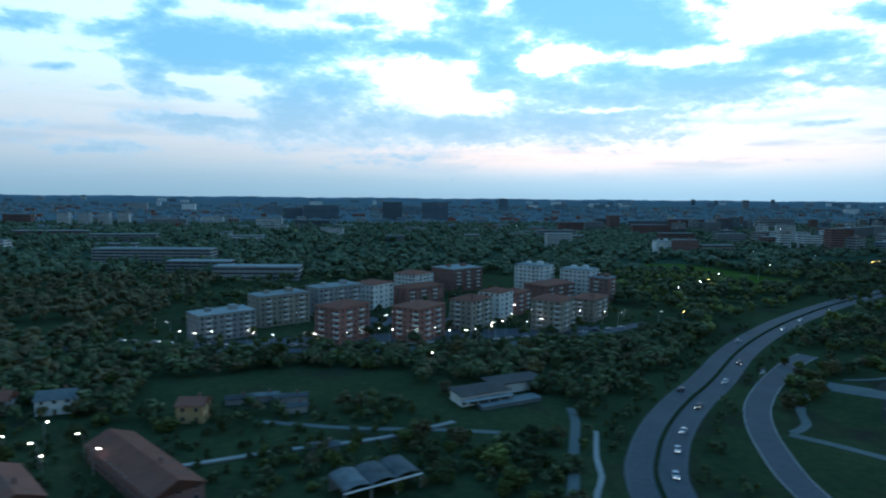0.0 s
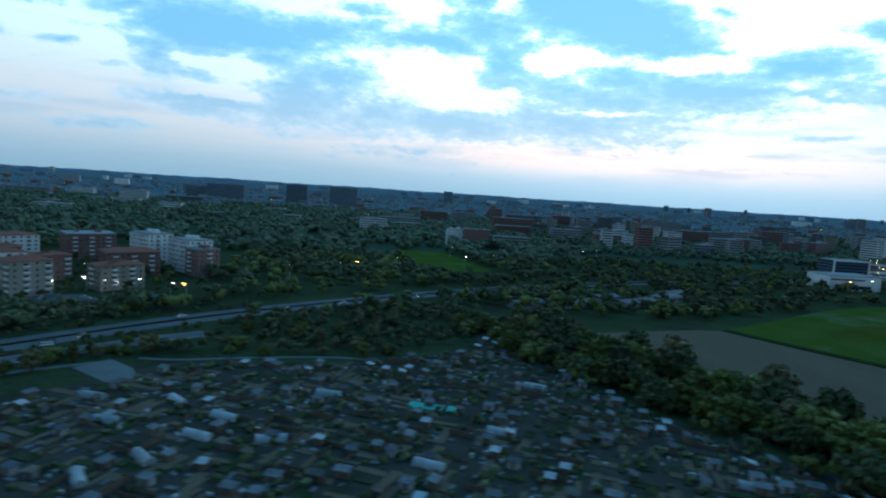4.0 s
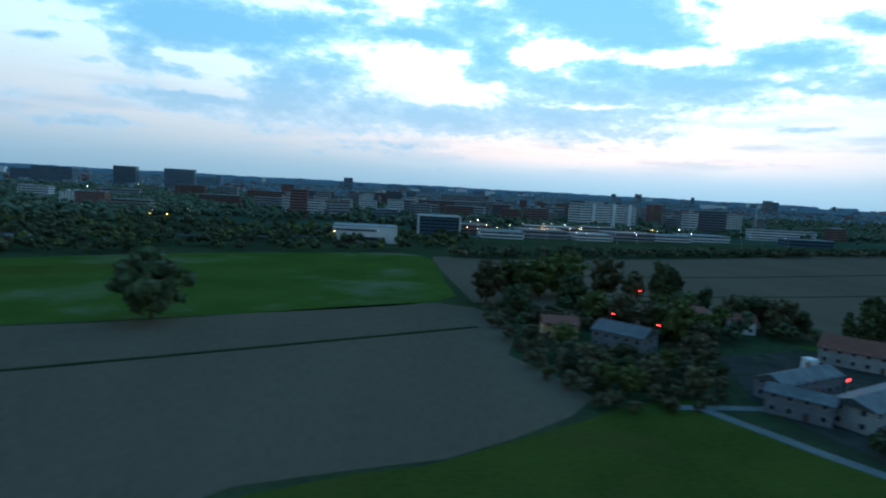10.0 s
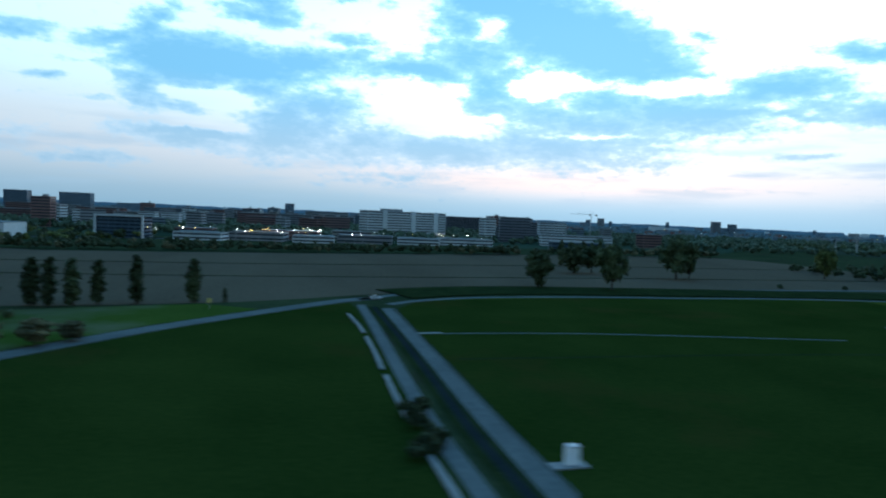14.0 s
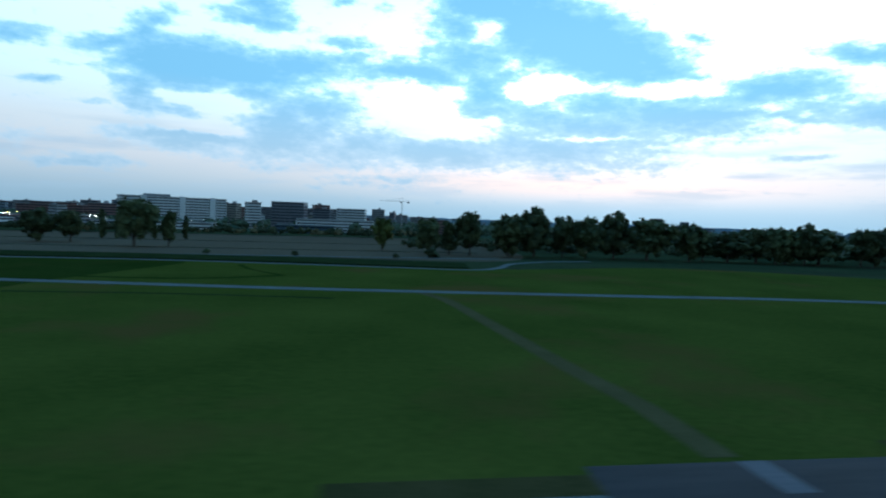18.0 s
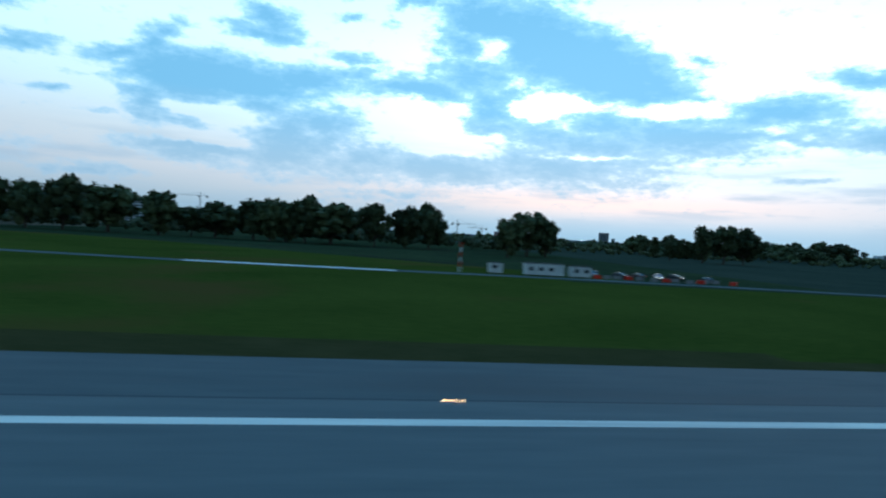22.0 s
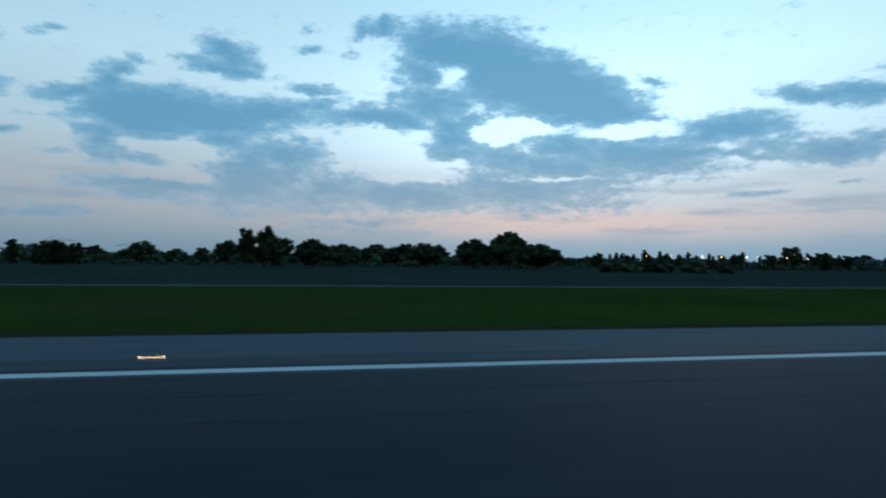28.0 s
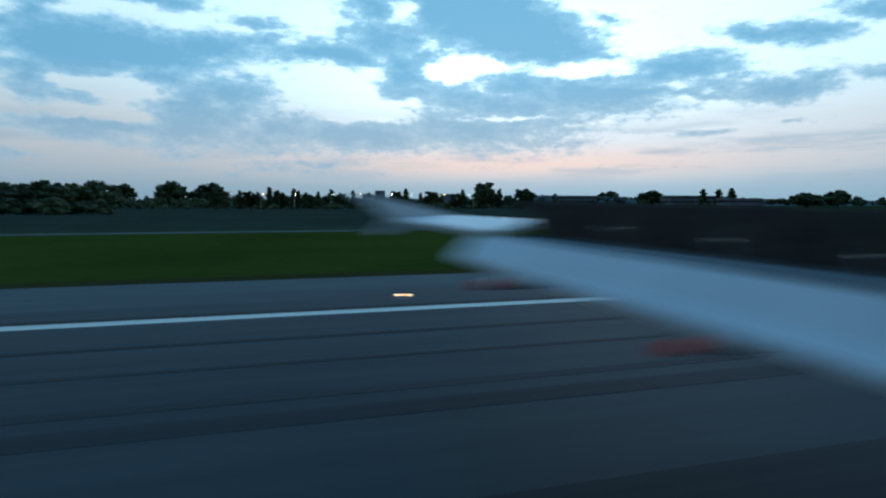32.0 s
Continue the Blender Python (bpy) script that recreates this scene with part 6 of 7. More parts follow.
HUTS = []
for k, (w, d, h, mw, mr) in enumerate([(2.4, 1.8, 1.8, M_WOOD, M_SHEET), (2.9, 1.9, 1.9, M_WALLS["grey"], M_SHEET), (2.0, 1.7, 1.8, M_SHEET, M_WOOD), (3.5, 2.0, 1.9, M_WOOD, M_SHEET), (2.2, 2.0, 1.9, M_WOOD, M_FOIL)]):
    HUTS.append((Geo().box(0, 0, -0.2, w, d, h + 0.2).mesh("wall", mw),
                 Geo().add([(-w / 2 - 0.3, -d / 2 - 0.3, h), (w / 2 + 0.3, -d / 2 - 0.3, h), (w / 2 + 0.3, d / 2 + 0.3, h + 0.5), (-w / 2 - 0.3, d / 2 + 0.3, h + 0.5),
                            (-w / 2 - 0.3, -d / 2 - 0.3, h + 0.1), (w / 2 + 0.3, -d / 2 - 0.3, h + 0.1), (w / 2 + 0.3, d / 2 + 0.3, h + 0.6), (-w / 2 - 0.3, d / 2 + 0.3, h + 0.6)],
                           [(3, 2, 1, 0), (4, 5, 6, 7), (0, 1, 5, 4), (1, 2, 6, 5), (2, 3, 7, 6), (3, 0, 4, 7)]).mesh("roof", mr),
                 Geo().box(0, -d / 2 - 0.03, 0, 0.9, 0.08, 1.8).mesh("door", M_WOOD)))
rng = np.random.default_rng(12)
made = 0
spots = []
while made < 260:
    x, y = rng.uniform(195, 460), rng.uniform(60, 292)
    if not inside(x, y, GARDENS) or any((x - a) ** 2 + (y - b) ** 2 < 22 for a, b in spots):
        continue
    spots.append((x, y))
    made += 1
    wall, roof, door = HUTS[int(rng.integers(5))]
    b = root("garden_shed", x, y, -25 + 90 * int(rng.integers(2)) + rng.uniform(-8, 8), "makeshift allotment shed with a pale sheet roof", "shed", "allotment sheds")
    put("wall", wall, b)
    put("roof", roof, b)
    put("door", door, b)


def tunnel_mesh():
    g = Geo()
    n = 8
    for y in (-4, 4):
        for i in range(n + 1):
            a = math.pi * i / n
            g.v.append((-1.5 * math.cos(a), y, 1.9 * math.sin(a)))
    g.f = [(i, i + 1, n + 2 + i, n + 1 + i) for i in range(n)] + [tuple(range(n + 1)), tuple(range(n + 1, 2 * n + 2))[::-1]]
    return g.mesh("cover", M_FOIL)


TUNNEL = tunnel_mesh()
HOOP = Geo().rod((-1.55, 0, 0), (-1.1, 0, 1.4), 0.04).rod((-1.1, 0, 1.4), (0, 0, 1.95), 0.04).rod((0, 0, 1.95), (1.1, 0, 1.4), 0.04).rod((1.1, 0, 1.4), (1.55, 0, 0), 0.04).mesh("hoop", M_STEEL)
for x, y, t in [(231, 185, 70), (241, 167, 80), (272, 170, 60), (268, 157, 62), (287, 155, 95), (259, 144, 40), (249, 134, 30), (327, 140, 60), (256, 182, 40), (310, 120, 65), (350, 160, 60), (300, 190, 70), (372, 200, 60), (405, 128, 60), (385, 100, 70), (360, 110, 60)]:
    b = root("polytunnel", x, y, t, "whitish plastic polytunnel on steel hoops", "polytunnel", "polytunnels")
    put("cover", TUNNEL, b)
    for k in range(3):
        put("hoop", HOOP, b, pose(0, -4 + 4 * k, 0))
pitch = root("tarpaulin", 332, 180, -20, "green tarpaulin spread over a garden plot", "tarpaulin")
Geo().box(0, 0, 0.3, 14, 5, 0.12).box(7, 0.2, 0.3, 3, 4.4, 0.3).part("sheet", M_TARP, pitch)
# beds, fences and barrels, too many to count
for name, mat, n, dims, label, seed in [("planting_beds", M_PLOUGH, 620, (2.2, 9, 0.2), "long narrow planting beds of bare soil", 3), ("green_beds", M_SCRUB, 330, (2.0, 7, 0.35), "green vegetable beds and grass strips", 4),
                                        ("plot_fences", M_WOOD, 240, (9, 0.08, 1.2), "low board fences between the plots", 5), ("garden_sheets", M_SHEET, 800, (1.0, 2.0, 0.4), "pale sheets, tubs and boards lying about", 6),
                                        ("garden_tubs", M_FOIL, 260, (0.7, 1.2, 0.8), "white water tubs and cold frames", 7), ("garden_shrubs", None, 700, None, "small fruit trees and shrubs", 8)]:
    rng = np.random.default_rng(seed)
    g = Geo()
    count = 0
    pts = []
    while count < n:
        x, y = rng.uniform(195, 460), rng.uniform(52, 292)
        if inside(x, y, GARDENS):
            count += 1
            pts.append((x, y))
    if dims:
        for x, y in pts:
            s = rng.uniform(0.6, 1.4)
            g.box(x, y, 0.02, dims[0] * s, dims[1] * rng.uniform(0.6, 1.3), dims[2] * rng.uniform(0.6, 1.5), radians(-25) + (math.pi / 2 if rng.random() < 0.4 else 0) + rng.uniform(-0.1, 0.1))
        tagged(g.part(name, mat), label, "garden", "", "stuff")
    else:
        c = np.array([(x, y, 0.7) for x, y in pts])
        v, f = clumps(c, rng.uniform(0.5, 1.5, len(pts)), rng, 8, 0.3)
        me = bpy.data.meshes.new(name)
        me.from_pydata((v * K).tolist(), [], f)
        me.materials.append(M_LEAF_D)
        tagged(new(name, me), label, "shrubs", "", "stuff")

# ---- cars ----
PAINTS = [surface("car_white", (0.40, 0.41, 0.42), (0.48, 0.49, 0.50), 0.3, 2, 0.5), surface("car_dark", (0.02, 0.022, 0.026), (0.03, 0.032, 0.036), 0.3, 2, 0.5),
          surface("car_silver", (0.34, 0.35, 0.36), (0.42, 0.43, 0.44), 0.3, 2, 0.5, metal=0.4), surface("car_red", (0.30, 0.02, 0.02), (0.38, 0.03, 0.03), 0.3, 2, 0.5)]


def car_body(paint):
    g = Geo()
    side = [(-2.1, 0.35), (2.1, 0.35), (2.15, 0.75), (1.9, 0.95), (1.0, 1.02), (-1.7, 1.02), (-2.12, 0.85)]
    n = len(side)
    g.v = [(x, s * (0.84 if z < 0.9 else 0.78), z) for s in (-1, 1) for x, z in side]
    g.f = [tuple(range(n)), tuple(range(n, 2 * n))[::-1]] + [(k, n + k, n + (k + 1) % n, (k + 1) % n) for k in range(n)]
    return g.mesh("body", paint)


def car_cabin():
    g = Geo()
    side = [(1.0, 1.0), (0.35, 1.45), (-1.2, 1.45), (-1.8, 1.0)]
    g.v = [(x, s * (0.76 if z < 1.2 else 0.62), z) for s in (-1, 1) for x, z in side]
    g.f = [(0, 1, 2, 3), (7, 6, 5, 4)] + [(k, 4 + k, 4 + (k + 1) % 4, (k + 1) % 4) for k in range(4)]
    return g.mesh("cabin", M_GLASS)


CAR_CABIN = car_cabin()
CAR_ROOF = [Geo().box(-0.42, 0, 1.44, 1.5, 1.22, 0.05).mesh("car_roof", p) for p in PAINTS]
CAR_BODY = [car_body(p) for p in PAINTS]
TYRE = Geo().rod((0, -0.1, 0), (0, 0.1, 0), 0.32, 0.32, 12).mesh("wheel", M_RUBBER)
RIM = Geo().rod((0, -0.115, 0), (0, 0.115, 0), 0.18, 0.18, 8).mesh("rim", M_STEEL)
HEAD = Geo().box(0, 0, 0, 0.06, 0.30, 0.14).mesh("headlight", lamp_glow("headlight_lit", (1.0, 0.92, 0.78), 4))
TAIL = Geo().box(0, 0, 0, 0.06, 0.36, 0.16).mesh("tail_light", M_RED)


def car(x, y, turn, paint, label, group="cars on the road", z=0.22):
    b = root("car", x, y, turn, label, "car", group, "", z)
    put("body", CAR_BODY[paint], b)
    put("cabin", CAR_CABIN, b)
    put("car_roof", CAR_ROOF[paint], b)
    for wx in (-1.3, 1.35):
        for wy in (-0.78, 0.78):
            w = put("wheel", TYRE, b, pose(wx, wy, 0.32))
            put("rim", RIM, w)
    for wy in (-0.6, 0.6):
        put("headlight", HEAD, b, pose(2.12, wy, 0.62))
        put("tail_light", TAIL, b, pose(-2.1, wy, 0.7))


ROAD_LINE = smooth_line(HIGHWAY, 4)


def on_road(y, off):
    k = min(range(1, len(ROAD_LINE) - 1), key=lambda i: abs(ROAD_LINE[i].y - y))
    w = (ROAD_LINE[k + 1] - ROAD_LINE[k - 1]).normalized()
    return ROAD_LINE[k].x - w.y * off, ROAD_LINE[k].y + w.x * off, math.degrees(math.atan2(w.y, w.x))


for y, off, paint, label in [(150, -5.2, 0, "small white car with lit headlights"), (167, -5.4, 0, "white hatchback with lit headlights"), (183, -5.2, 2, "silver car on the wide road"), (203, -5.0, 1, "dark car on the wide road"),
                             (232, -5.2, 0, "white car on the wide road"), (258, -5.0, 1, "dark car on the wide road"), (290, 5.2, 0, "white van-like car on the wide road"), (216, 6.0, 1, "dark car on the far carriageway"),
                             (322, -5.2, 2, "silver car on the wide road"), (345, -5.0, 0, "white car on the wide road"), (376, -5.2, 1, "dark car on the wide road"), (130, -5.2, 2, "silver car on the wide road")]:
    x, yy, a = on_road(y, off)
    car(x, yy, a + (180 if off < 0 else 0), paint, label)
car(209, 226, 222, 1, "dark car on the side road", z=0.19)
rng = np.random.default_rng(9)
for k in range(34):
    car(-120 + 9.0 * k + rng.uniform(-1, 1), 306.5 + 0.0012 * (k * 9.0 - 150) ** 2 + rng.uniform(-0.4, 0.4), rng.uniform(-6, 6), int(rng.integers(3)), "parked car along the street", "parked cars", 0.0)
for k in range(5):
    car(6 + 4 * k, 128 + rng.uniform(-1, 1), rng.uniform(60, 120), int(rng.integers(4)), "car parked in the yard", "parked cars", 0.09)
car(1056, 217.5, 20, 0, "small white car on the lane", z=0.1)
van = root("road_sign", 196, 232, 30, "blue and white road sign board on two posts", "road sign")
Geo().box(0, 0, 2.2, 5, 0.12, 2.4).part("board", M_WALLS["blue"], van)
Geo().box(0, -0.08, 2.4, 4.4, 0.05, 0.35).box(0, -0.08, 3.3, 3.6, 0.05, 0.35).part("lettering_bar", M_WHITEPAINT, van)
Geo().rod((-1.8, 0, -0.2), (-1.8, 0, 4.5), 0.1).part("post", M_STEEL, van)
Geo().rod((1.8, 0, -0.2), (1.8, 0, 4.5), 0.1).part("post", M_STEEL, van)

# ---- street lamps ----
POLE = Geo().rod((0, 0, -0.2), (0, 0, 7.4), 0.12, 0.07).rod((0, 0, 7.4), (0, -1.4, 7.8), 0.06, 0.05).mesh("pole", M_STEEL)
LAMP_W = Geo().box(0, -1.7, 7.68, 0.26, 0.55, 0.12).mesh("lamp_head", M_LAMP_W)
LAMP_O = Geo().box(0, -1.7, 7.68, 0.36, 0.75, 0.14).mesh("lamp_head", M_LAMP_O)


def street_lamp(x, y, amber=False, size=1.0, group="street lamps"):
    b = root("street_lamp", x, y, RNG.uniform(0, 360), "lit amber street lamp on a steel pole" if amber else "lit white street lamp on a steel pole", "street lamp", group)
    b.scale = (size, size, size)
    put("pole", POLE, b)
    put("lamp_head", LAMP_O if amber else LAMP_W, b)


for x, y in [(-240, 520), (-80, 338), (-65, 323), (-90, 345), (-72, 190), (-67, 176), (-57, 181), (-78, 180), (-62, 168), (-50, 170), (-75, 166), (-39, 336), (-29, 306), (-6, 308), (24, 306), (56, 259), (97, 318), (116, 322), (149, 334),
             (178, 339), (206, 343), (38, 308), (52, 307), (70, 306), (84, 305), (128, 326), (-50, 312), (10, 350), (36, 345), (66, 380), (100, 376), (120, 372), (140, 400), (-14, 360), (60, 345), (112, 345), (20, 410), (90, 415), (186, 349), (160, 350), (-58, 309), (-20, 303), (-36, 318), (2, 301), (16, 303), (31, 312), (47, 303), (62, 311), (77, 304), (92, 312), (104, 322), (136, 330), (170, 344), (-70, 314), (44, 360), (76, 352), (126, 352)]:
    street_lamp(x, y)
street_lamp(217, 334, True, 1.2)
for x, y, a in [(262, 416, 0), (296, 444, 0), (309, 451, 1), (340, 493, 0), (403, 524, 0), (439, 554, 0), (548, 633, 0), (587, 667, 0), (403, 611, 0), (478, 674, 0), (519, 699, 0), (557, 640, 0), (574, 577, 1), (586, 582, 1), (740, 470, 1), (775, 480, 0),
                (875, 560, 0), (870, 570, 1), (1017, 640, 0), (940, 590, 0), (905, 590, 1), (960, 600, 0), (1081, 660, 0), (1106, 640, 0), (1146, 650, 0), (992, 620, 0), (1060, 600, 0), (1200, 585, 0), (1260, 620, 0)]:
    street_lamp(x, y, bool(a), 1.35, "street lamps far off")
for k in range(34):
    street_lamp(rng.uniform(870, 1190), rng.uniform(560, 720), k % 4 == 0, 1.3, "lamps of the trading estate")
for k in range(36):
    street_lamp(rng.uniform(-700, 2600), rng.uniform(1000, 2600), k % 3 == 0, 2.2, "lamps of the distant town")
for k in range(9):
    street_lamp(2330 + 24 * k + rng.uniform(-6, 6), 474 + rng.uniform(-4, 4), k % 3 == 1, 1.5, "lamps behind the poplars")
street_lamp(891, 585, True, 1.6, "street lamps far off")

# ---- airfield gear ----
BASE = Geo().rod((0, 0, 0.0), (0, 0, 0.12), 0.14, 0.10, 10).mesh("base", M_STEEL)
DOME = Geo().rod((0, 0, 0.12), (0, 0, 0.19), 0.06, 0.05, 10).rod((0, 0, 0.19), (0, 0, 0.22), 0.05, 0.02, 10).mesh("lens", M_LAMP_E)
for k in range(-2, 21):
    b = root("runway_edge_light", 1521.8 + 60 * k, 29.8, 0, "lit amber runway edge light on the asphalt", "runway light", "runway edge lights", "", 0.06)
    put("base", BASE, b)
    put("lens", DOME, b)


def cabin(x, y, w, d, h, turn, mat, label):
    b = root("site_cabin", x, y, turn, label, "cabin", "site cabins")
    Geo().box(0, 0, 0.2, w, d, h).part("body", mat, b)
    Geo().box(0, 0, h + 0.2, w + 0.2, d + 0.2, 0.14).part("roof", M_SHEET, b)
    for k in range(max(1, int(w / 2.5))):
        Geo().box(-w / 2 + 1.3 + 2.5 * k, -d / 2 - 0.02, 1.2, 1.1, 0.06, 0.9).part("window", M_GLASS, b)
    Geo().box(-w / 2 + 0.4, 0, -0.05, 0.3, d, 0.3).part("skid", M_STEEL, b)
    Geo().box(w / 2 - 0.4, 0, -0.05, 0.3, d, 0.3).part("skid", M_STEEL, b)


cabin(1672, 142, 3.2, 2.4, 2.3, -4, M_WALLS["white"], "small white site cabin on the airfield")
cabin(1684, 141, 9.5, 3.0, 2.7, -4, M_WALLS["white"], "long white site cabin with dark windows")
cabin(1693, 140, 5.0, 2.6, 2.4, -4, M_WALLS["white"], "white site cabin beside a longer one")
m = root("warning_mast", 1663, 141, 0, "red and white striped mast on the airfield", "mast")
for k in range(6):
    Geo().rod((0, 0, 1.2 * k - 0.1), (0, 0, 1.2 * k + 1.2), 0.14).part("red_band" if k % 2 else "white_band", M_RED if k % 2 else M_WHITEPAINT, m)
rng = np.random.default_rng(14)
BLOCK = Geo().prism([(-0.9, -0.3), (0.9, -0.3), (0.9, 0.3), (-0.9, 0.3)], 0, 0.35).prism([(-0.9, -0.15), (0.9, -0.15), (0.9, 0.15), (-0.9, 0.15)], 0.35, 0.9)
BLOCK_W, BLOCK_R = BLOCK.mesh("block", M_CONCRETE), BLOCK.mesh("block", M_RED)
for k in range(13):
    b = root("barrier", 1697 + 3.0 * k + rng.uniform(-0.3, 0.3), 139 - 0.05 * k + rng.uniform(-1.5, 2.5), rng.uniform(-20, 20), "red or white plastic barrier block on the grass", "barrier", "barrier blocks")
    put("block", BLOCK_R if k % 3 == 0 else BLOCK_W, b)
for k in range(6):
    x, y = 1700 + 6 * k, 146 + rng.uniform(-2, 3)
    car(x, y, rng.uniform(0, 360), 1 + int(rng.integers(2)), "works car parked on the airfield", "works cars", 0.02)
for x, y, w in [(1776.6, 46.8, 2.0), (1776.2, 57.6, 2.0), (1775.9, 67.5, 1.8)]:
    b = root("marker_board", x, y, 0, "low white marker board on the paved pad", "marker", "marker boards")
    Geo().box(0, 0, 0.05, w, 0.3, 0.3).part("board", M_CONCRETE, b)
box = root("equipment_cabinet", 1074.5, 71.5, 5, "white equipment cabinet on a concrete slab", "cabinet")
Geo().box(0, 0, 0.25, 1.6, 1.1, 2.3).part("body", M_WHITEPAINT, box)
Geo().box(-0.6, -0.3, -0.1, 5.0, 2.0, 0.35).part("slab", M_CONCRETE, box)
Geo().box(0, 0, 2.55, 1.8, 1.3, 0.12).part("lid", M_STEEL, box)
gate = root("gate_post", 1004, 190, 0, "yellowish sign on a post by the lane", "sign")
Geo().rod((0, 0, -0.1), (0, 0, 2.6), 0.07).part("post", M_STEEL, gate)
Geo().box(0, -0.1, 2.0, 1.2, 0.06, 1.4).part("board", surface("sign_yellow", (0.45, 0.36, 0.10), (0.55, 0.44, 0.14), 0.6, 2, 0.4), gate)


def crane(x, y, high, reach, turn):
    b = root("tower_crane", x, y, turn, "slim tower crane standing over the far roofs", "crane", "tower cranes")
    g = Geo()
    for sx in (-0.9, 0.9):
        for sy in (-0.9, 0.9):
            g.rod((sx, sy, 0), (sx, sy, high), 0.16, 0.16, 4)
    for k in range(int(high / 3)):
        g.rod((-0.9, -0.9, 3 * k), (0.9, -0.9, 3 * k + 3), 0.1, 0.1, 4).rod((0.9, 0.9, 3 * k), (-0.9, 0.9, 3 * k + 3), 0.1, 0.1, 4)
    g.part("mast", M_STEEL, b)
    j = Geo().rod((-reach * 0.3, 0, high), (reach, 0, high), 0.35, 0.25, 4).rod((0, 0, high + 5), (reach * 0.7, 0, high + 1.2), 0.12, 0.12, 4).rod((0, 0, high + 5), (-reach * 0.3, 0, high), 0.12, 0.12, 4)
    for k in range(int(reach / 3)):
        j.rod((3 * k, 0, high), (3 * k + 1.5, 0, high + 1.2), 0.1, 0.1, 4).rod((3 * k + 1.5, 0, high + 1.2), (3 * k + 3, 0, high), 0.1, 0.1, 4)
    j.part("jib", M_STEEL, b)
    Geo().rod((0, 0, high), (0, 0, high + 5), 0.3, 0.15, 4).part("top", M_STEEL, b)
    Geo().box(-reach * 0.27, 0, high - 2.2, 3, 1.6, 2).part("counterweight", M_CONCRETE, b)
    Geo().box(1.6, 0, high - 2.3, 1.6, 1.6, 2).part("cab", M_GLASS, b)


crane(1425, 900, 44, 34, 180)
crane(1775, 760, 24, 26, 8)
crane(1831, 860, 21, 22, 170)

# ---- the wing of the aircraft from whose window the flight is seen, as it stands at the end of the landing run ----
WING_PAINT = surface("wing_grey_paint", (0.50, 0.52, 0.54), (0.60, 0.62, 0.64), 0.32, 1.2, 0.5, stretch=(0.4, 2, 1), spec=0.5)
WING_BAY = surface("spoiler_bay_dark", (0.040, 0.041, 0.044), (0.090, 0.084, 0.078), 0.7, 3, 0.8)
wing = root("aircraft_wing", 2355.1, 0, 0, "pale grey airliner wing with flaps and spoilers deployed", "aircraft wing")


def slab(points, thick):
    """A plate over four or more corners, of some thickness downwards."""
    n = len(points)
    return Geo().add([(x, y, z) for x, y, z in points] + [(x, y, z - thick) for x, y, z in points],
                     [tuple(range(n)), tuple(range(n, 2 * n))[::-1]] + [(k, n + k, n + (k + 1) % n, (k + 1) % n) for k in range(n)])


slab([(3.15, 15.1, 4.56), (4.75, 15.25, 4.64), (6.75, 11.5, 4.52), (5.4, 11.5, 4.58), (4.45, 11.5, 4.36)], 0.12).part("outer_panel", WING_PAINT, wing)
slab([(6.75, 11.5, 4.50), (12.6, 1.0, 3.60), (10.75, 1.0, 3.82), (5.8, 11.5, 4.50)], 0.30).part("wing_box", WING_PAINT, wing)
slab([(3.12, 15.1, 4.55), (3.5, 15.1, 4.57), (4.8, 11.55, 4.40), (4.42, 11.55, 4.34)], 0.05).part("aileron", WING_PAINT, wing)
slab([(4.15, 11.6, 4.30), (6.72, 5.0, 3.92), (7.9, 2.2, 3.62), (7.2, 1.9, 2.95), (6.0, 4.55, 3.22), (3.72, 11.6, 3.88)], 0.10).part("flap", WING_PAINT, wing, "extended grey trailing flap with streaks")
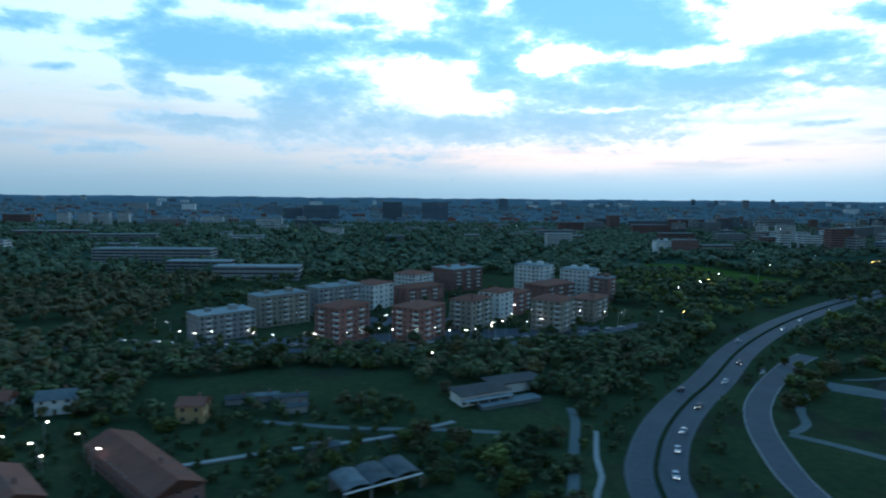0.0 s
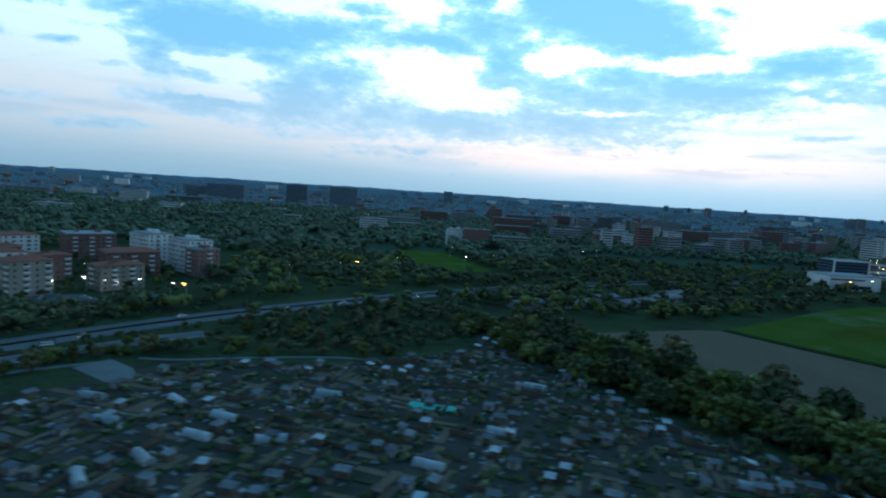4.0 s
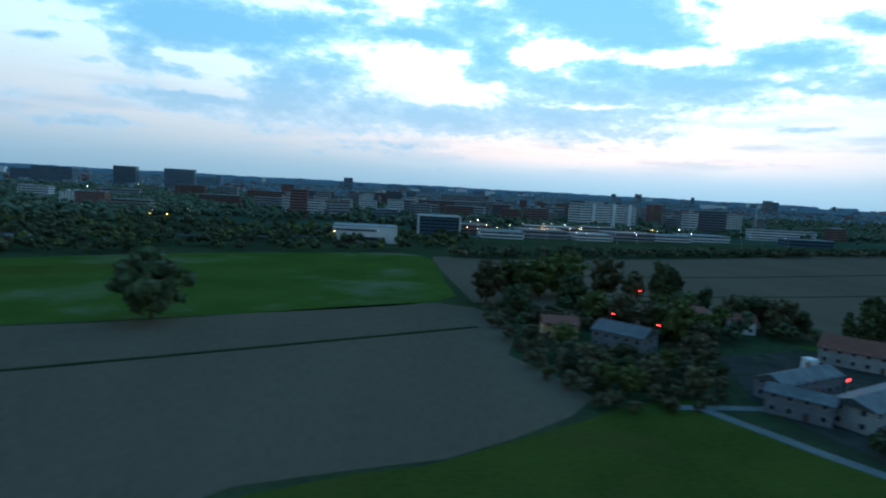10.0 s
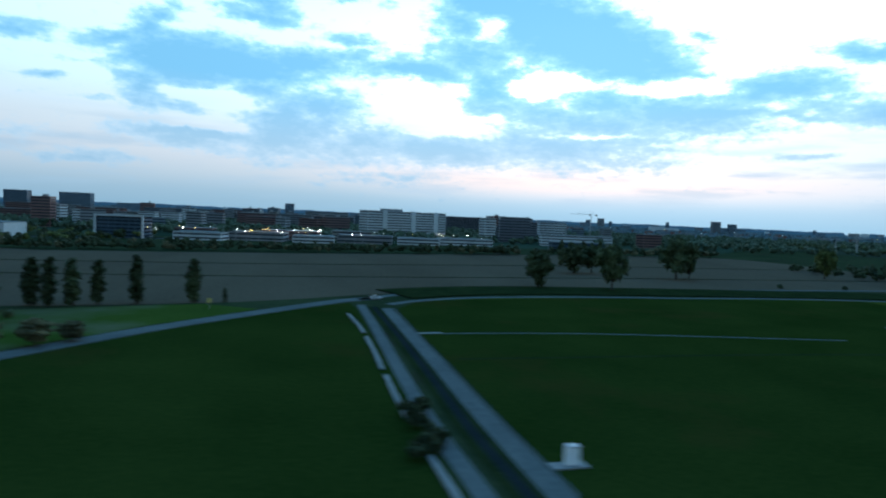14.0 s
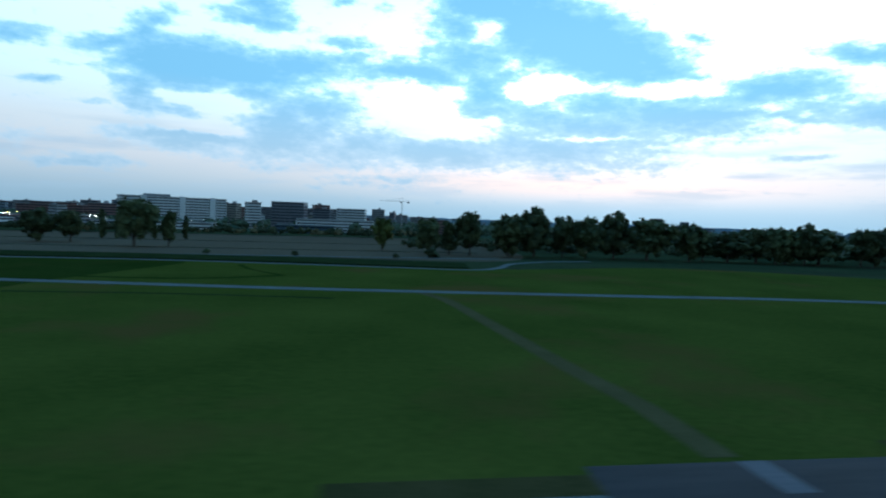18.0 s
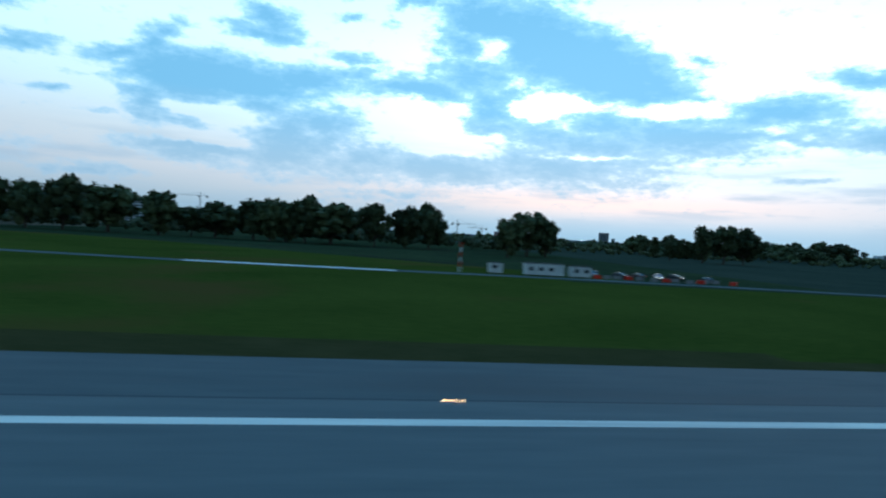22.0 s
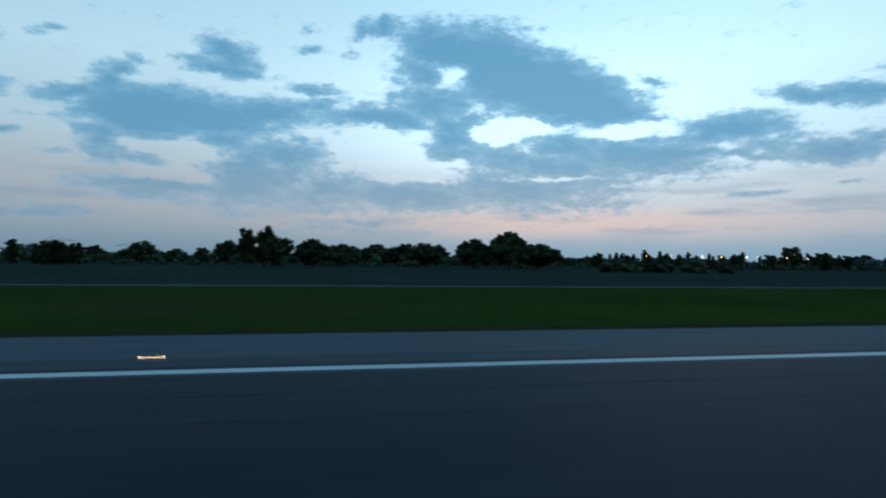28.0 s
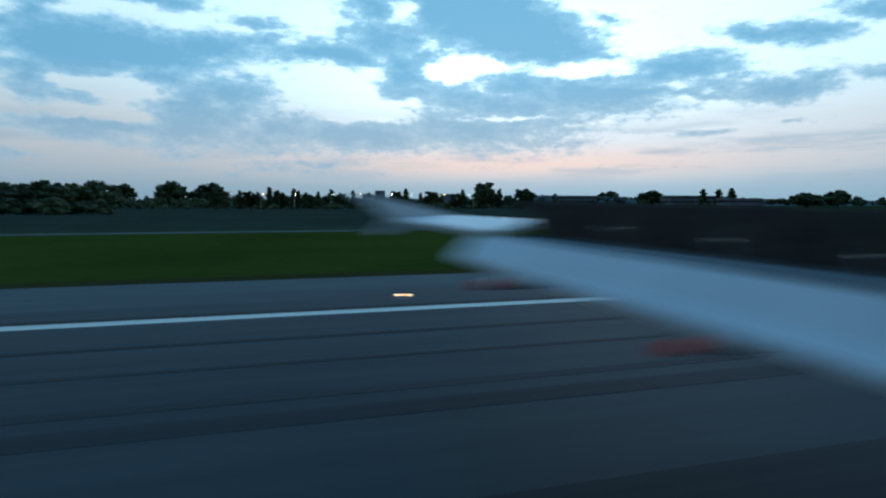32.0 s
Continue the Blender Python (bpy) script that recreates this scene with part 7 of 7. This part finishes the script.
for k, (a, b) in enumerate([(0.0, 0.235), (0.24, 0.475), (0.48, 0.715), (0.72, 0.955), (0.96, 1.2)]):
    ends = []
    for t in (a, b):
        ends.append((5.35 + 3.6 * t, 11.4 - 7.4 * t, 4.34 - 0.42 * t))
    (x0, y0, z0), (x1, y1, z1) = ends
    slab([(x0, y0, z0), (x1, y1, z1), (x1 - 0.30, y1 + 0.1, z1 + 0.70 + 0.06 * k), (x0 - 0.30, y0 + 0.1, z0 + 0.66 + 0.06 * k)], 0.05).part("spoiler", WING_BAY, wing, "raised spoiler panel, dark underside")
    xm, ym, zm = (x0 + x1) / 2, (y0 + y1) / 2, (z0 + z1) / 2
    Geo().rod((xm - 0.55, ym, zm - 0.1), (xm - 0.35, ym + 0.05, zm + 0.5), 0.05).part("actuator", WING_BAY, wing)
    Geo().rod((x0 - 0.6, y0, z0 - 0.12), (x1 - 0.6, y1, z1 - 0.12), 0.06).part("bay_pipe", M_STEEL, wing)
slab([(5.6, 11.45, 4.30), (10.7, 1.1, 3.66), (8.8, 1.1, 3.40), (4.4, 11.45, 4.24)], 0.08).part("spoiler_bay", WING_BAY, wing)
slab([(2.21, 15.42, 5.20), (2.42, 15.42, 5.20), (4.7, 15.3, 4.66), (3.1, 15.3, 4.58)], 0.05).part("winglet", WING_PAINT, wing, "arrow-shaped wingtip fence")
slab([(3.1, 15.34, 4.60), (4.6, 15.34, 4.64), (2.95, 15.38, 4.16), (2.68, 15.38, 4.16)], 0.05).part("lower_fence", WING_PAINT, wing)
for x, y, z, s in [(3.81, 10.3, 3.42, 1.0), (5.11, 6.6, 3.02, 1.25)]:
    Geo().rod((x + 0.28 * s, y, z + 0.02), (x + 1.1 * s, y - 0.1, z + 0.16), 0.11 * s, 0.25 * s, 10).rod((x + 1.1 * s, y - 0.1, z + 0.16), (x + 2.4 * s, y - 0.2, z + 0.42), 0.25 * s, 0.16 * s, 10).part("flap_track_fairing", WING_PAINT, wing)
    Geo().rod((x, y + 0.02, z), (x + 0.28 * s, y, z + 0.02), 0.075 * s, 0.11 * s, 10).part("fairing_tip", M_RED, wing, "bright red fairing tip")
Geo().rod((9.6, 2.0, 3.5), (9.6, 2.0, 0.7), 0.16, 0.12, 10).part("landing_gear_leg", M_STEEL, wing)
for y in (1.55, 2.45):
    Geo().rod((9.6, y - 0.2, 0.62), (9.6, y + 0.2, 0.62), 0.56, 0.56, 16).part("landing_wheel", M_RUBBER, wing)
